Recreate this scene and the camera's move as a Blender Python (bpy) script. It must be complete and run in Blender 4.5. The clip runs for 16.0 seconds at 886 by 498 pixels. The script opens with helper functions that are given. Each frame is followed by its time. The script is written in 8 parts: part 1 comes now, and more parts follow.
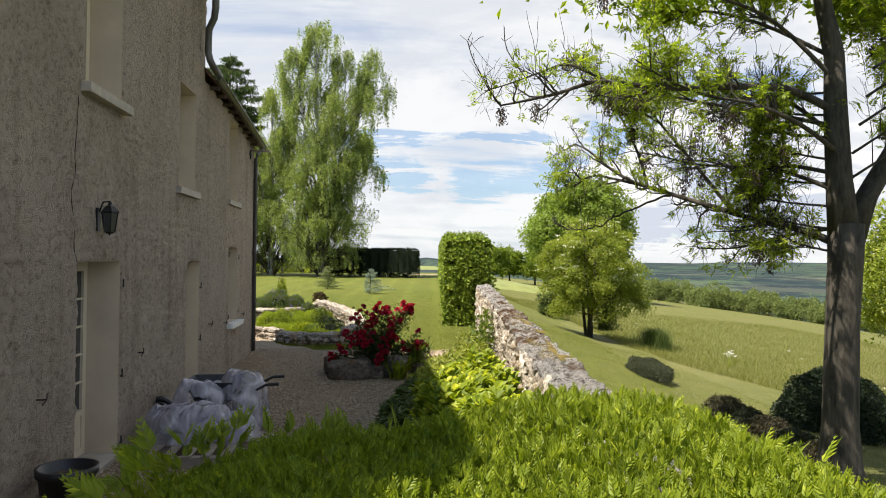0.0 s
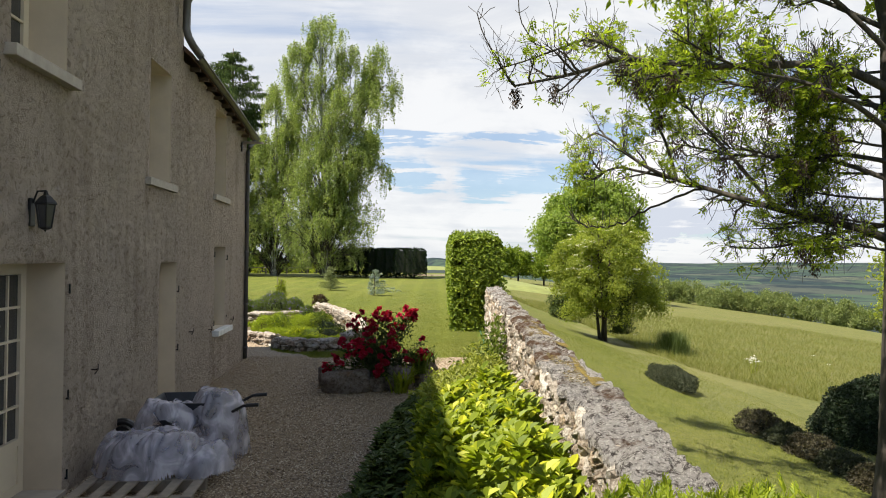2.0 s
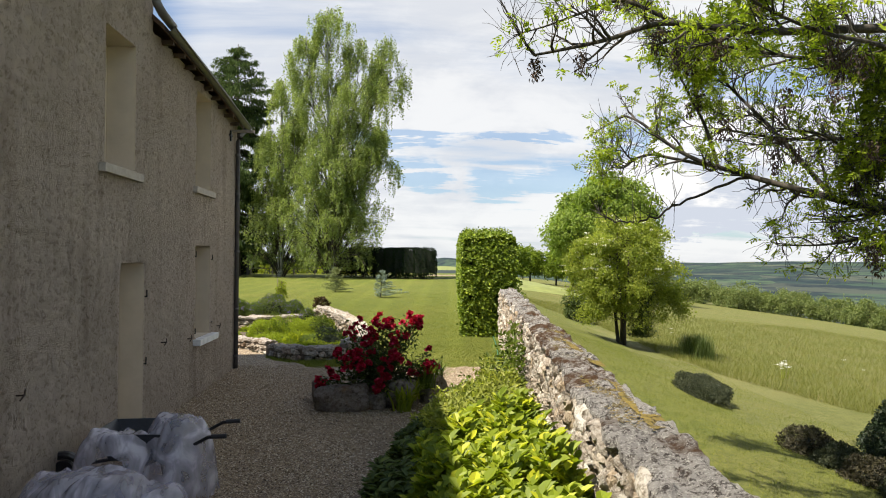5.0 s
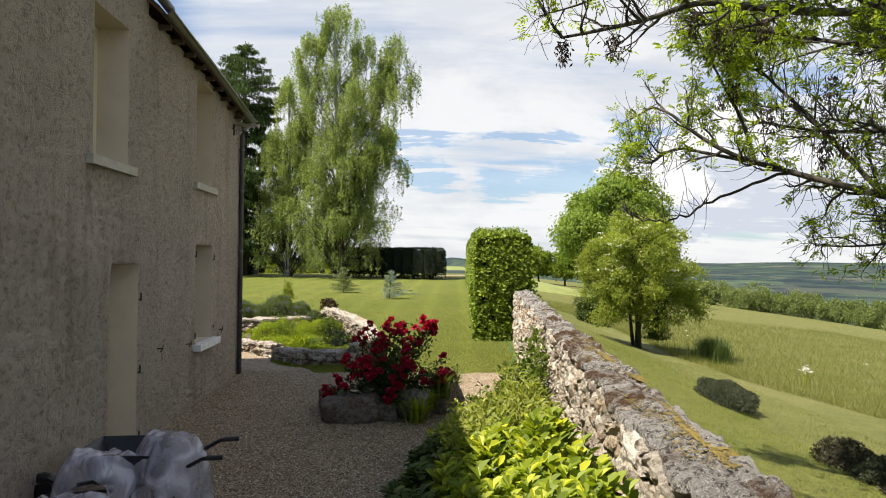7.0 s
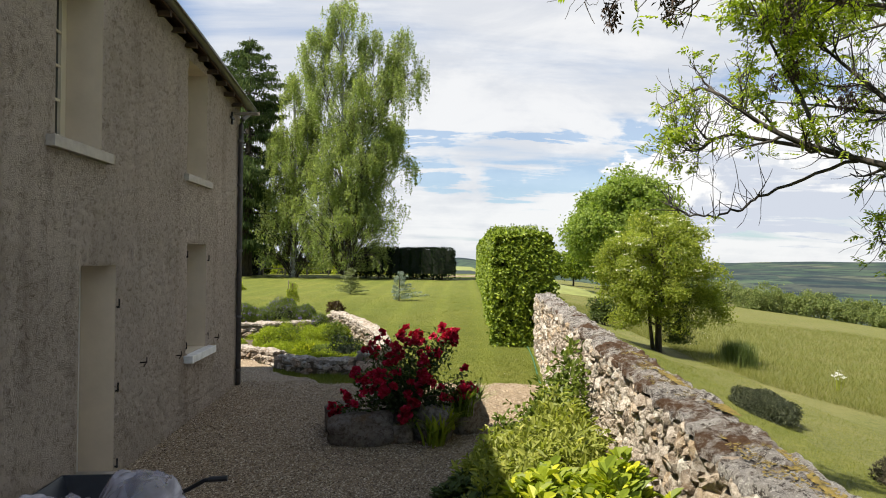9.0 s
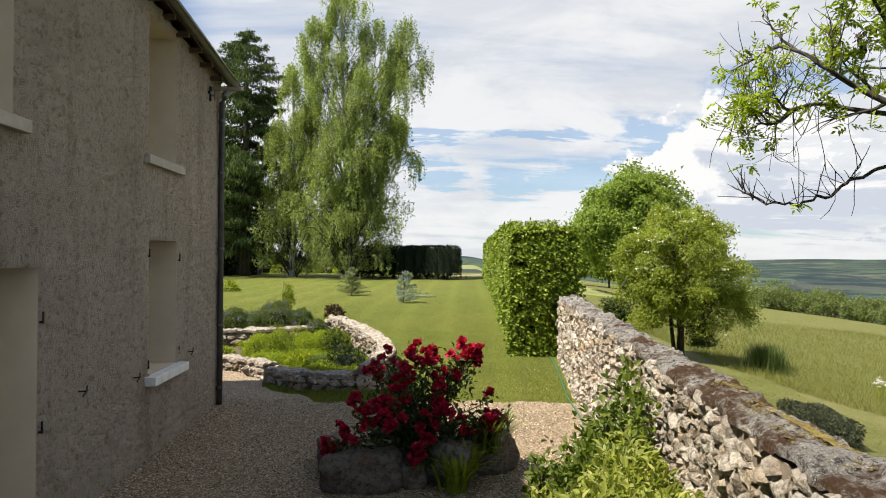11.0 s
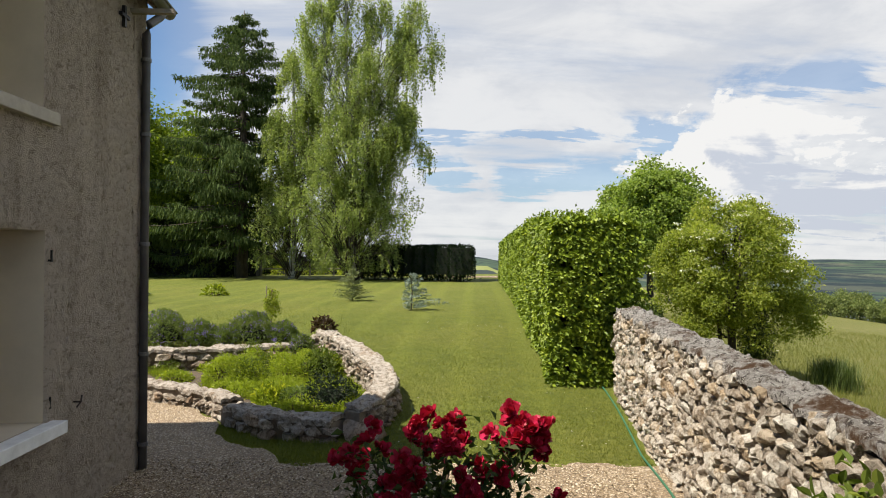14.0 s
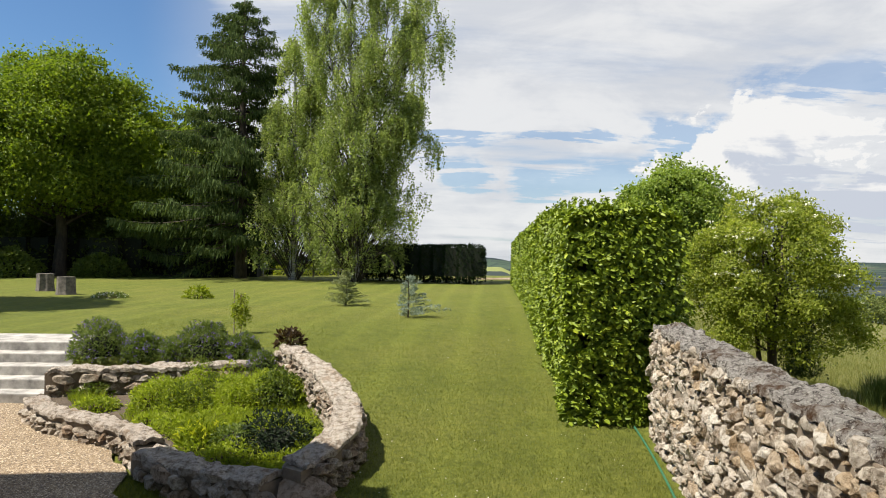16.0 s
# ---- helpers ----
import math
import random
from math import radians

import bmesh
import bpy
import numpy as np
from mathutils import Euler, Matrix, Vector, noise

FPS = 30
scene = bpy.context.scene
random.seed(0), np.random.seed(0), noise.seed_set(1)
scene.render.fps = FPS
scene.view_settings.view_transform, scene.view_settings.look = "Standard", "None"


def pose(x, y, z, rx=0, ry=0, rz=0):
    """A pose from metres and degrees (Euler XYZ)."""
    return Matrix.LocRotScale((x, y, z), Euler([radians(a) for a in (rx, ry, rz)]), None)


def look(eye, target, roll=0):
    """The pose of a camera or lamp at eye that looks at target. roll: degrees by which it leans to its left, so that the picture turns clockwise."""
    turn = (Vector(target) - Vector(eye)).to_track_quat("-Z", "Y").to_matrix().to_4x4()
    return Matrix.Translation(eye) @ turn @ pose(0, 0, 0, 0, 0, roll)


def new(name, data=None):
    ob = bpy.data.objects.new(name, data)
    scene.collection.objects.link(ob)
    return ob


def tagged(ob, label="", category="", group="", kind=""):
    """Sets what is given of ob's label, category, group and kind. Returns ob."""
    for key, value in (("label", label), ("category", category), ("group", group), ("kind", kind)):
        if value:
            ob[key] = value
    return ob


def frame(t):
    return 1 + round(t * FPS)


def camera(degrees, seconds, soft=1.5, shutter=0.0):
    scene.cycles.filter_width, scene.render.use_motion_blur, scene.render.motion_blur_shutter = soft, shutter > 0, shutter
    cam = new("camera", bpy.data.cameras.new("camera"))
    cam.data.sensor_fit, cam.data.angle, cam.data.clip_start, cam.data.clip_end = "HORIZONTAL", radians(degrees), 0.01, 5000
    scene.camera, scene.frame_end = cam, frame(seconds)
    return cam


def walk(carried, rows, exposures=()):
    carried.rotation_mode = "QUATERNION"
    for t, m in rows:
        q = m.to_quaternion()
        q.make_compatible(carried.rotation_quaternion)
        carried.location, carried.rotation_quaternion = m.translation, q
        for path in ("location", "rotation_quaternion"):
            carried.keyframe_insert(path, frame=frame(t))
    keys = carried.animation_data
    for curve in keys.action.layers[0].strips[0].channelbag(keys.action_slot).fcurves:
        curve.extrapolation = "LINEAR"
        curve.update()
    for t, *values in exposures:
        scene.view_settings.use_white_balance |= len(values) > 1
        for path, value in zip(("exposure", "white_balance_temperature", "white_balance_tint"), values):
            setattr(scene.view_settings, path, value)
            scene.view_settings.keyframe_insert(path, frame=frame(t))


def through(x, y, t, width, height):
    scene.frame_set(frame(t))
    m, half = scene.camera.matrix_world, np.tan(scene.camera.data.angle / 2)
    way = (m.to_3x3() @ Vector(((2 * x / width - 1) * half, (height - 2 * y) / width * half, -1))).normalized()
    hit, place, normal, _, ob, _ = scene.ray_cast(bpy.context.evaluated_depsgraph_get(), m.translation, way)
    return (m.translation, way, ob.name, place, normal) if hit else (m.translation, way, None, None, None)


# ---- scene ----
# ---------------------------------------------------------------- camera and walk
cam = camera(65.0, 16.0, soft=1.0)
PATH = [
    (0, (-0.029, -0.492, 2.162), (0.181, 1.496, 2.187), 0.6),
    (0.5, (0.012, -0.187, 2.167), (0.216, 1.802, 2.193), 0.6),
    (1, (0.06, 0.109, 2.169), (0.258, 2.099, 2.196), 0.6),
    (1.5, (0.096, 0.417, 2.171), (0.288, 2.407, 2.197), 0.6),
    (2, (0.122, 0.71, 2.168), (0.309, 2.701, 2.193), 0.6),
    (2.5, (0.147, 0.989, 2.162), (0.329, 2.98, 2.187), 0.6),
    (3, (0.196, 1.247, 2.159), (0.371, 3.239, 2.183), 0.6),
    (3.5, (0.237, 1.467, 2.159), (0.407, 3.459, 2.183), 0.6),
    (6, (0.288, 2.377, 2.163), (0.433, 4.372, 2.188), 0.5),
    (6.5, (0.257, 2.526, 2.17), (0.397, 4.521, 2.195), 0.6),
    (7, (0.219, 2.716, 2.171), (0.353, 4.711, 2.195), 0.6),
    (7.5, (0.178, 2.932, 2.165), (0.308, 4.927, 2.189), 0.6),
    (8, (0.163, 3.172, 2.159), (0.288, 5.168, 2.184), 0.6),
    (8.5, (0.136, 3.476, 2.157), (0.255, 5.472, 2.182), 0.6),
    (9, (0.109, 3.815, 2.17), (0.225, 5.811, 2.194), 0.5),
    (11.5, (0.029, 5.943, 2.169), (0.136, 7.94, 2.188), 0.3),
    (12, (0.048, 6.445, 2.164), (0.148, 8.442, 2.183), 0.3),
    (12.5, (0.064, 6.944, 2.159), (0.159, 8.942, 2.178), 0.2),
    (13, (0.067, 7.466, 2.154), (0.159, 9.464, 2.173), 0.2),
    (13.5, (0.074, 8.019, 2.142), (0.161, 10.017, 2.162), 0.3),
    (14, (0.086, 8.588, 2.143), (0.167, 10.586, 2.164), 0.3),
    (14.5, (0.115, 9.124, 2.132), (0.195, 11.122, 2.154), 0.4),
    (15, (0.217, 9.697, 2.119), (0.285, 11.695, 2.142), 0.5),
    (15.5, (0.34, 10.245, 2.111), (0.398, 12.244, 2.136), 0.6),
    (16, (0.515, 10.793, 2.131), (0.551, 12.793, 2.154), 0.6),
]
EXPOSURES = ((0.0, 1.13), (2.0, 1.11), (3.5, 1.07), (7.0, 1.09), (9.0, 1.07), (11.5, 1.01), (14.0, 0.90), (16.0, 0.90))
walk(cam, [(t, look(eye, target, roll)) for t, eye, target, roll in PATH], exposures=EXPOSURES)

# ---------------------------------------------------------------- light
SUN_FROM = Vector((-0.567, -0.20, 1.0)).normalized()      # towards the sun
sun = new("sun", bpy.data.lights.new("sun", "SUN"))
sun.data.energy, sun.data.angle, sun.data.color = 5.25, radians(0.53), (1.0, 0.93, 0.80)
sun.matrix_world = look(SUN_FROM * 60, (0, 0, 0))

world = bpy.data.worlds.new("sky")
scene.world = world
world.use_nodes = True
wt = world.node_tree
wt.nodes.clear()


def wmath(op, a, b=None, clamp=False):
    node = wt.nodes.new("ShaderNodeMath")
    node.operation, node.use_clamp = op, clamp
    for n, v in enumerate((a, b)):
        if v is None:
            continue
        if isinstance(v, (int, float)):
            node.inputs[n].default_value = v
        else:
            wt.links.new(v, node.inputs[n])
    return node.outputs[0]


sky = wt.nodes.new("ShaderNodeTexSky")
sky.sky_type, sky.sun_disc = "NISHITA", False
sky.sun_elevation = math.asin(SUN_FROM.z)
sky.sun_rotation = math.atan2(SUN_FROM.x, SUN_FROM.y)
sky.air_density, sky.dust_density, sky.ozone_density = 1.0, 0.6, 1.4
co = wt.nodes.new("ShaderNodeTexCoord")
sep = wt.nodes.new("ShaderNodeSeparateXYZ")
wt.links.new(co.outputs["Generated"], sep.inputs[0])
# the cloud sheet: the direction met with a level plane
up = wmath("ADD", wmath("MAXIMUM", sep.outputs[2], 0.0), 0.10)
flat = wt.nodes.new("ShaderNodeCombineXYZ")
wt.links.new(wmath("DIVIDE", sep.outputs[0], up), flat.inputs[0])
wt.links.new(wmath("DIVIDE", sep.outputs[1], up), flat.inputs[1])


def cloud_noise(vector, scale, detail, rough, shift, squash=(1, 1, 1)):
    mapping = wt.nodes.new("ShaderNodeMapping")
    mapping.inputs["Location"].default_value = shift
    mapping.inputs["Scale"].default_value = squash
    wt.links.new(vector, mapping.inputs["Vector"])
    tex = wt.nodes.new("ShaderNodeTexNoise")
    tex.inputs["Scale"].default_value = scale
    tex.inputs["Detail"].default_value = detail
    tex.inputs["Roughness"].default_value = rough
    tex.inputs["Distortion"].default_value = 0.35
    wt.links.new(mapping.outputs[0], tex.inputs["Vector"])
    return tex.outputs["Fac"]


def ramp(value, low, high):
    node = wt.nodes.new("ShaderNodeMapRange")
    node.interpolation_type = "SMOOTHSTEP"
    node.inputs["From Min"].default_value, node.inputs["From Max"].default_value = low, high
    wt.links.new(value, node.inputs["Value"])
    return node.outputs[0]


azimuth = wmath("MULTIPLY", wmath("ARCTAN2", sep.outputs[0], sep.outputs[1]), 57.2958)
height = wmath("MULTIPLY", wmath("ARCSINE", sep.outputs[2]), 57.2958)
high = cloud_noise(flat.outputs[0], 0.75, 9.0, 0.58, (3.7, 1.2, 0.0), (0.55, 1.5, 1))
broad = cloud_noise(flat.outputs[0], 0.22, 4.0, 0.5, (1.4, 5.2, 0.0), (0.8, 1.2, 1))
puff = cloud_noise(co.outputs["Generated"], 8.0, 11.0, 0.60, (0.3, 0.9, 0.2), (1, 1, 1.5))
wisp = cloud_noise(flat.outputs[0], 1.3, 10.0, 0.62, (7.1, 2.2, 0.0), (0.6, 1.3, 1))
lump = cloud_noise(co.outputs["Generated"], 15.0, 8.0, 0.55, (2.3, 0.4, 1.2), (1, 1, 1.6))


az_bent = wmath("ADD", azimuth, wmath("MULTIPLY", wmath("SUBTRACT", puff, 0.5), 24.0))
el_bent = wmath("ADD", height, wmath("MULTIPLY", wmath("SUBTRACT", wisp, 0.5), 9.0))


def patch(az, el, wide, tall):
    """One at the middle of a ragged oval of the sky, nought at its rim and below nought outside."""
    a = wmath("DIVIDE", wmath("SUBTRACT", az_bent, az), wide)
    b = wmath("DIVIDE", wmath("SUBTRACT", el_bent, el), tall)
    dist = wmath("SQRT", wmath("ADD", wmath("MULTIPLY", a, a), wmath("MULTIPLY", b, b)))
    return wmath("MAXIMUM", wmath("SUBTRACT", 1.0, dist), -0.6)


def most(values):
    top = values[0]
    for v in values[1:]:
        top = wmath("MAXIMUM", top, v)
    return top


# a thin streaky sheet, open in some places
gaps = most([patch(3.0, 9.8, 8.0, 1.3), patch(11.0, 9.9, 6.0, 1.0), patch(13.5, 6.2, 8.0, 2.2), patch(19.6, 9.8, 6.0, 2.8), patch(1.5, 7.0, 6.0, 1.8), patch(31.0, 12.6, 11.0, 2.6)])
gaps = wmath("MULTIPLY", wmath("MAXIMUM", gaps, 0.0), ramp(wmath("ADD", wisp, wmath("MULTIPLY", gaps, 0.12)), 0.42, 0.62))
west = ramp(wmath("ADD", azimuth, wmath("MULTIPLY", wmath("SUBTRACT", broad, 0.5), 16.0)), -22.8, -13.6)
ahead = ramp(wmath("ABSOLUTE", wmath("SUBTRACT", azimuth, 20.0)), 110.0, 30.0)
cover = wmath("ADD", wmath("MULTIPLY", wmath("SUBTRACT", high, 0.5), 1.7), wmath("MULTIPLY", wmath("SUBTRACT", broad, 0.5), 0.8))
cover = wmath("SUBTRACT", wmath("ADD", cover, 0.70), wmath("MULTIPLY", gaps, 0.95))
cover = wmath("SUBTRACT", cover, wmath("MULTIPLY", wmath("SUBTRACT", 1.0, wmath("MULTIPLY", west, wmath("ADD", wmath("MULTIPLY", ahead, 0.45), 0.55))), 0.75))
cover = wmath("SUBTRACT", cover, wmath("MULTIPLY", ramp(height, 28.0, 62.0), 0.22))
veil = wmath("MAXIMUM", ramp(cover, 0.06, 0.62), wmath("MULTIPLY", wmath("MULTIPLY", west, ahead), 0.40))
# heaped cloud to the north-east
heaps = most([patch(22.5, 6.5, 5.0, 4.4), patch(25.6, 9.2, 3.6, 4.0), patch(29.0, 9.6, 3.0, 1.9), patch(20.5, 4.0, 4.0, 4.0), patch(28.0, 4.0, 9.0, 3.0), patch(34.0, 6.2, 3.2, 3.4), patch(38.0, 5.0, 6.0, 5.0)])
heaped = wmath("ADD", heaps, wmath("MULTIPLY", wmath("SUBTRACT", puff, 0.5), 1.5))
heap = ramp(heaped, 0.12, 0.30)
mass = wmath("MAXIMUM", wmath("MULTIPLY", veil, 0.95), heap)
grey = cloud_noise(co.outputs["Generated"], 4.2, 8.0, 0.62, (1.9, 0.1, 0.6), (1, 1, 2.6))
shade = most([patch(28.4, 7.0, 2.6, 2.4), patch(31.0, 5.0, 5.0, 1.6), patch(27.0, 2.6, 12.0, 1.5), patch(36.0, 3.5, 5.0, 2.0), patch(31.0, 2.0, 17.0, 2.6)])
shade = wmath("ADD", shade, wmath("MULTIPLY", wmath("SUBTRACT", lump, 0.5), 1.6))
tone = wt.nodes.new("ShaderNodeMix")
tone.data_type = "RGBA"
tone.inputs["A"].default_value = (7.3, 7.5, 7.9, 1)
tone.inputs["B"].default_value = (9.0, 9.02, 9.05, 1)
wt.links.new(ramp(wmath("ADD", grey, wmath("MULTIPLY", wmath("SUBTRACT", high, 0.5), 0.5)), 0.36, 0.60), tone.inputs["Factor"])
bright = wt.nodes.new("ShaderNodeMix")
bright.data_type = "RGBA"
bright.inputs["A"].default_value = (9.7, 9.65, 9.55, 1)
bright.inputs["B"].default_value = (6.4, 6.85, 7.75, 1)
wt.links.new(ramp(shade, -0.25, 0.40), bright.inputs["Factor"])
clouds = wt.nodes.new("ShaderNodeMix")
clouds.data_type = "RGBA"
wt.links.new(heap, clouds.inputs["Factor"])
wt.links.new(tone.outputs["Result"], clouds.inputs["A"])
wt.links.new(bright.outputs["Result"], clouds.inputs["B"])
# cloud towards the sun is brighter
sunward = wt.nodes.new("ShaderNodeVectorMath")
sunward.operation = "DOT_PRODUCT"
wt.links.new(co.outputs["Generated"], sunward.inputs[0])
sunward.inputs[1].default_value = SUN_FROM
glow = wmath("ADD", 1.0, wmath("MULTIPLY", wmath("POWER", wmath("MAXIMUM", sunward.outputs["Value"], 0.0), 1.5), 0.60))
lit = wt.nodes.new("ShaderNodeVectorMath")
lit.operation = "SCALE"
wt.links.new(clouds.outputs["Result"], lit.inputs[0])
wt.links.new(glow, lit.inputs["Scale"])
mixed = wt.nodes.new("ShaderNodeMix")
mixed.data_type = "RGBA"
wt.links.new(mass, mixed.inputs["Factor"])
deep = wt.nodes.new("ShaderNodeMix")
deep.data_type, deep.blend_type = "RGBA", "MULTIPLY"
deep.inputs["Factor"].default_value = 1.0
deep.inputs["B"].default_value = (0.84, 1.12, 1.36, 1)
wt.links.new(sky.outputs[0], deep.inputs["A"])
wt.links.new(deep.outputs["Result"], mixed.inputs["A"])
wt.links.new(lit.outputs[0], mixed.inputs["B"])
bg = wt.nodes.new("ShaderNodeBackground")
bg.inputs["Strength"].default_value = 0.050
wt.links.new(mixed.outputs["Result"], bg.inputs["Color"])
out = wt.nodes.new("ShaderNodeOutputWorld")
wt.links.new(bg.outputs[0], out.inputs["Surface"])

# ---------------------------------------------------------------- materials
def material(name):
    m = bpy.data.materials.new(name)
    m.use_nodes = True
    return m, m.node_tree, m.node_tree.nodes["Principled BSDF"]


def link(nt, a, b):
    nt.links.new(a, b)


def noise_node(nt, vector, scale, detail=4.0, rough=0.55, distortion=0.0):
    n = nt.nodes.new("ShaderNodeTexNoise")
    n.inputs["Scale"].default_value, n.inputs["Detail"].default_value = scale, detail
    n.inputs["Roughness"].default_value, n.inputs["Distortion"].default_value = rough, distortion
    if vector is not None:
        link(nt, vector, n.inputs["Vector"])
    return n


def ramp_node(nt, value, stops):
    r = nt.nodes.new("ShaderNodeValToRGB")
    while len(r.color_ramp.elements) < len(stops):
        r.color_ramp.elements.new(0.5)
    for e, (at, colour) in zip(r.color_ramp.elements, stops):
        e.position, e.color = at, (*colour, 1) if len(colour) == 3 else colour
    link(nt, value, r.inputs[0])
    return r.outputs[0]


def mix_node(nt, a, b, factor, blend="MIX"):
    n = nt.nodes.new("ShaderNodeMix")
    n.data_type, n.blend_type = "RGBA", blend
    for v, socket in ((a, n.inputs["A"]), (b, n.inputs["B"]), (factor, n.inputs["Factor"])):
        if hasattr(v, "is_linked"):
            link(nt, v, socket)
        elif isinstance(v, (int, float)):
            socket.default_value = v
        else:
            socket.default_value = (*v, 1)
    return n.outputs["Result"]


def bump_node(nt, height, strength, distance, bsdf):
    b = nt.nodes.new("ShaderNodeBump")
    b.inputs["Strength"].default_value, b.inputs["Distance"].default_value = strength, distance
    link(nt, height, b.inputs["Height"])
    link(nt, b.outputs[0], bsdf.inputs["Normal"])


def object_coords(nt):
    return nt.nodes.new("ShaderNodeTexCoord").outputs["Object"]


def leaf_material(name, dark, light, young=None, sheen=0.5, through=0.35, share=0.25, spec=0.25):
    """Leaves: each island its own green, some light coming through the blade."""
    m, nt, b = material(name)
    geo = nt.nodes.new("ShaderNodeNewGeometry")
    stops = [(0.0, dark), (0.75, light)]
    if young:
        stops.append((1.0 - share * 0.3, light))
        stops.append((1.0, young))
    colour = ramp_node(nt, geo.outputs["Random Per Island"], stops)
    n = noise_node(nt, object_coords(nt), 1.1, 3)
    colour = mix_node(nt, colour, (0.55, 0.62, 0.5), ramp_node(nt, n.outputs["Fac"], [(0.4, (0, 0, 0)), (0.75, (0.55, 0.55, 0.55))]), "MULTIPLY")
    link(nt, colour, b.inputs["Base Color"])
    b.inputs["Roughness"].default_value = sheen
    b.inputs["Specular IOR Level"].default_value = spec
    t = nt.nodes.new("ShaderNodeBsdfTranslucent")
    link(nt, mix_node(nt, colour, (1.25, 1.35, 0.6), 1.0, "MULTIPLY"), t.inputs["Color"])
    s = nt.nodes.new("ShaderNodeMixShader")
    s.inputs[0].default_value = through
    link(nt, b.outputs[0], s.inputs[1])
    link(nt, t.outputs[0], s.inputs[2])
    link(nt, s.outputs[0], nt.nodes["Material Output"].inputs["Surface"])
    return m


def plain(name, colour, rough=0.6, metal=0.0, vary=0.15, scale=9.0, bump=0.15, distance=0.004):
    m, nt, b = material(name)
    n = noise_node(nt, object_coords(nt), scale, 6, 0.6)
    fine = noise_node(nt, object_coords(nt), scale * 12, 3, 0.6)
    lo = tuple(c * (1 - vary) for c in colour)
    hi = tuple(min(1.0, c * (1 + vary)) for c in colour)
    link(nt, ramp_node(nt, n.outputs["Fac"], [(0.3, lo), (0.7, hi)]), b.inputs["Base Color"])
    b.inputs["Roughness"].default_value, b.inputs["Metallic"].default_value = rough, metal
    if bump:
        bump_node(nt, fine.outputs["Fac"], bump, distance, b)
    return m


def stone_material(name, tones, moss=0.0, lichen=0.25):
    """Limestone: a tone for each stone, grain, dark pits, pale lichen and ochre moss."""
    m, nt, b = material(name)
    info = nt.nodes.new("ShaderNodeObjectInfo")
    geo = nt.nodes.new("ShaderNodeNewGeometry")
    add = nt.nodes.new("ShaderNodeMath")
    add.operation = "ADD"
    link(nt, info.outputs["Random"], add.inputs[0])
    link(nt, geo.outputs["Random Per Island"], add.inputs[1])
    frac = nt.nodes.new("ShaderNodeMath")
    frac.operation = "FRACT"
    link(nt, add.outputs[0], frac.inputs[0])
    base = ramp_node(nt, frac.outputs[0], [(i / (len(tones) - 1), t) for i, t in enumerate(tones)])
    pos = geo.outputs["Position"]
    n1 = noise_node(nt, pos, 17, 9, 0.74)
    n2 = noise_node(nt, pos, 52, 7, 0.74)
    n3 = noise_node(nt, pos, 5, 5, 0.6)
    c = mix_node(nt, base, (0.33, 0.28, 0.22), ramp_node(nt, n1.outputs["Fac"], [(0.46, (0, 0, 0)), (0.60, (0.85, 0.85, 0.85))]), "MULTIPLY")
    c = mix_node(nt, c, (0.20, 0.115, 0.05), ramp_node(nt, n3.outputs["Fac"], [(0.56, (0, 0, 0)), (0.68, (0.5, 0.5, 0.5))]))
    c = mix_node(nt, c, (0.62, 0.59, 0.53), ramp_node(nt, n2.outputs["Fac"], [(0.55, (0, 0, 0)), (0.72, (lichen, lichen, lichen))]))
    if moss:
        k = nt.nodes.new("ShaderNodeMath")
        k.operation = "MULTIPLY"
        link(nt, ramp_node(nt, n3.outputs["Fac"], [(0.60, (0, 0, 0)), (0.70, (moss, moss, moss))]), k.inputs[0])
        link(nt, ramp_node(nt, n2.outputs["Fac"], [(0.42, (0, 0, 0)), (0.55, (1, 1, 1))]), k.inputs[1])
        c = mix_node(nt, c, (0.20, 0.13, 0.018), k.outputs[0])
    link(nt, c, b.inputs["Base Color"])
    b.inputs["Roughness"].default_value = 0.92
    b.inputs["Specular IOR Level"].default_value = 0.2
    h = nt.nodes.new("ShaderNodeMath")
    h.operation = "ADD"
    link(nt, n1.outputs["Fac"], h.inputs[0])
    link(nt, n2.outputs["Fac"], h.inputs[1])
    bump_node(nt, h.outputs[0], 1.0, 0.03, b)
    return m


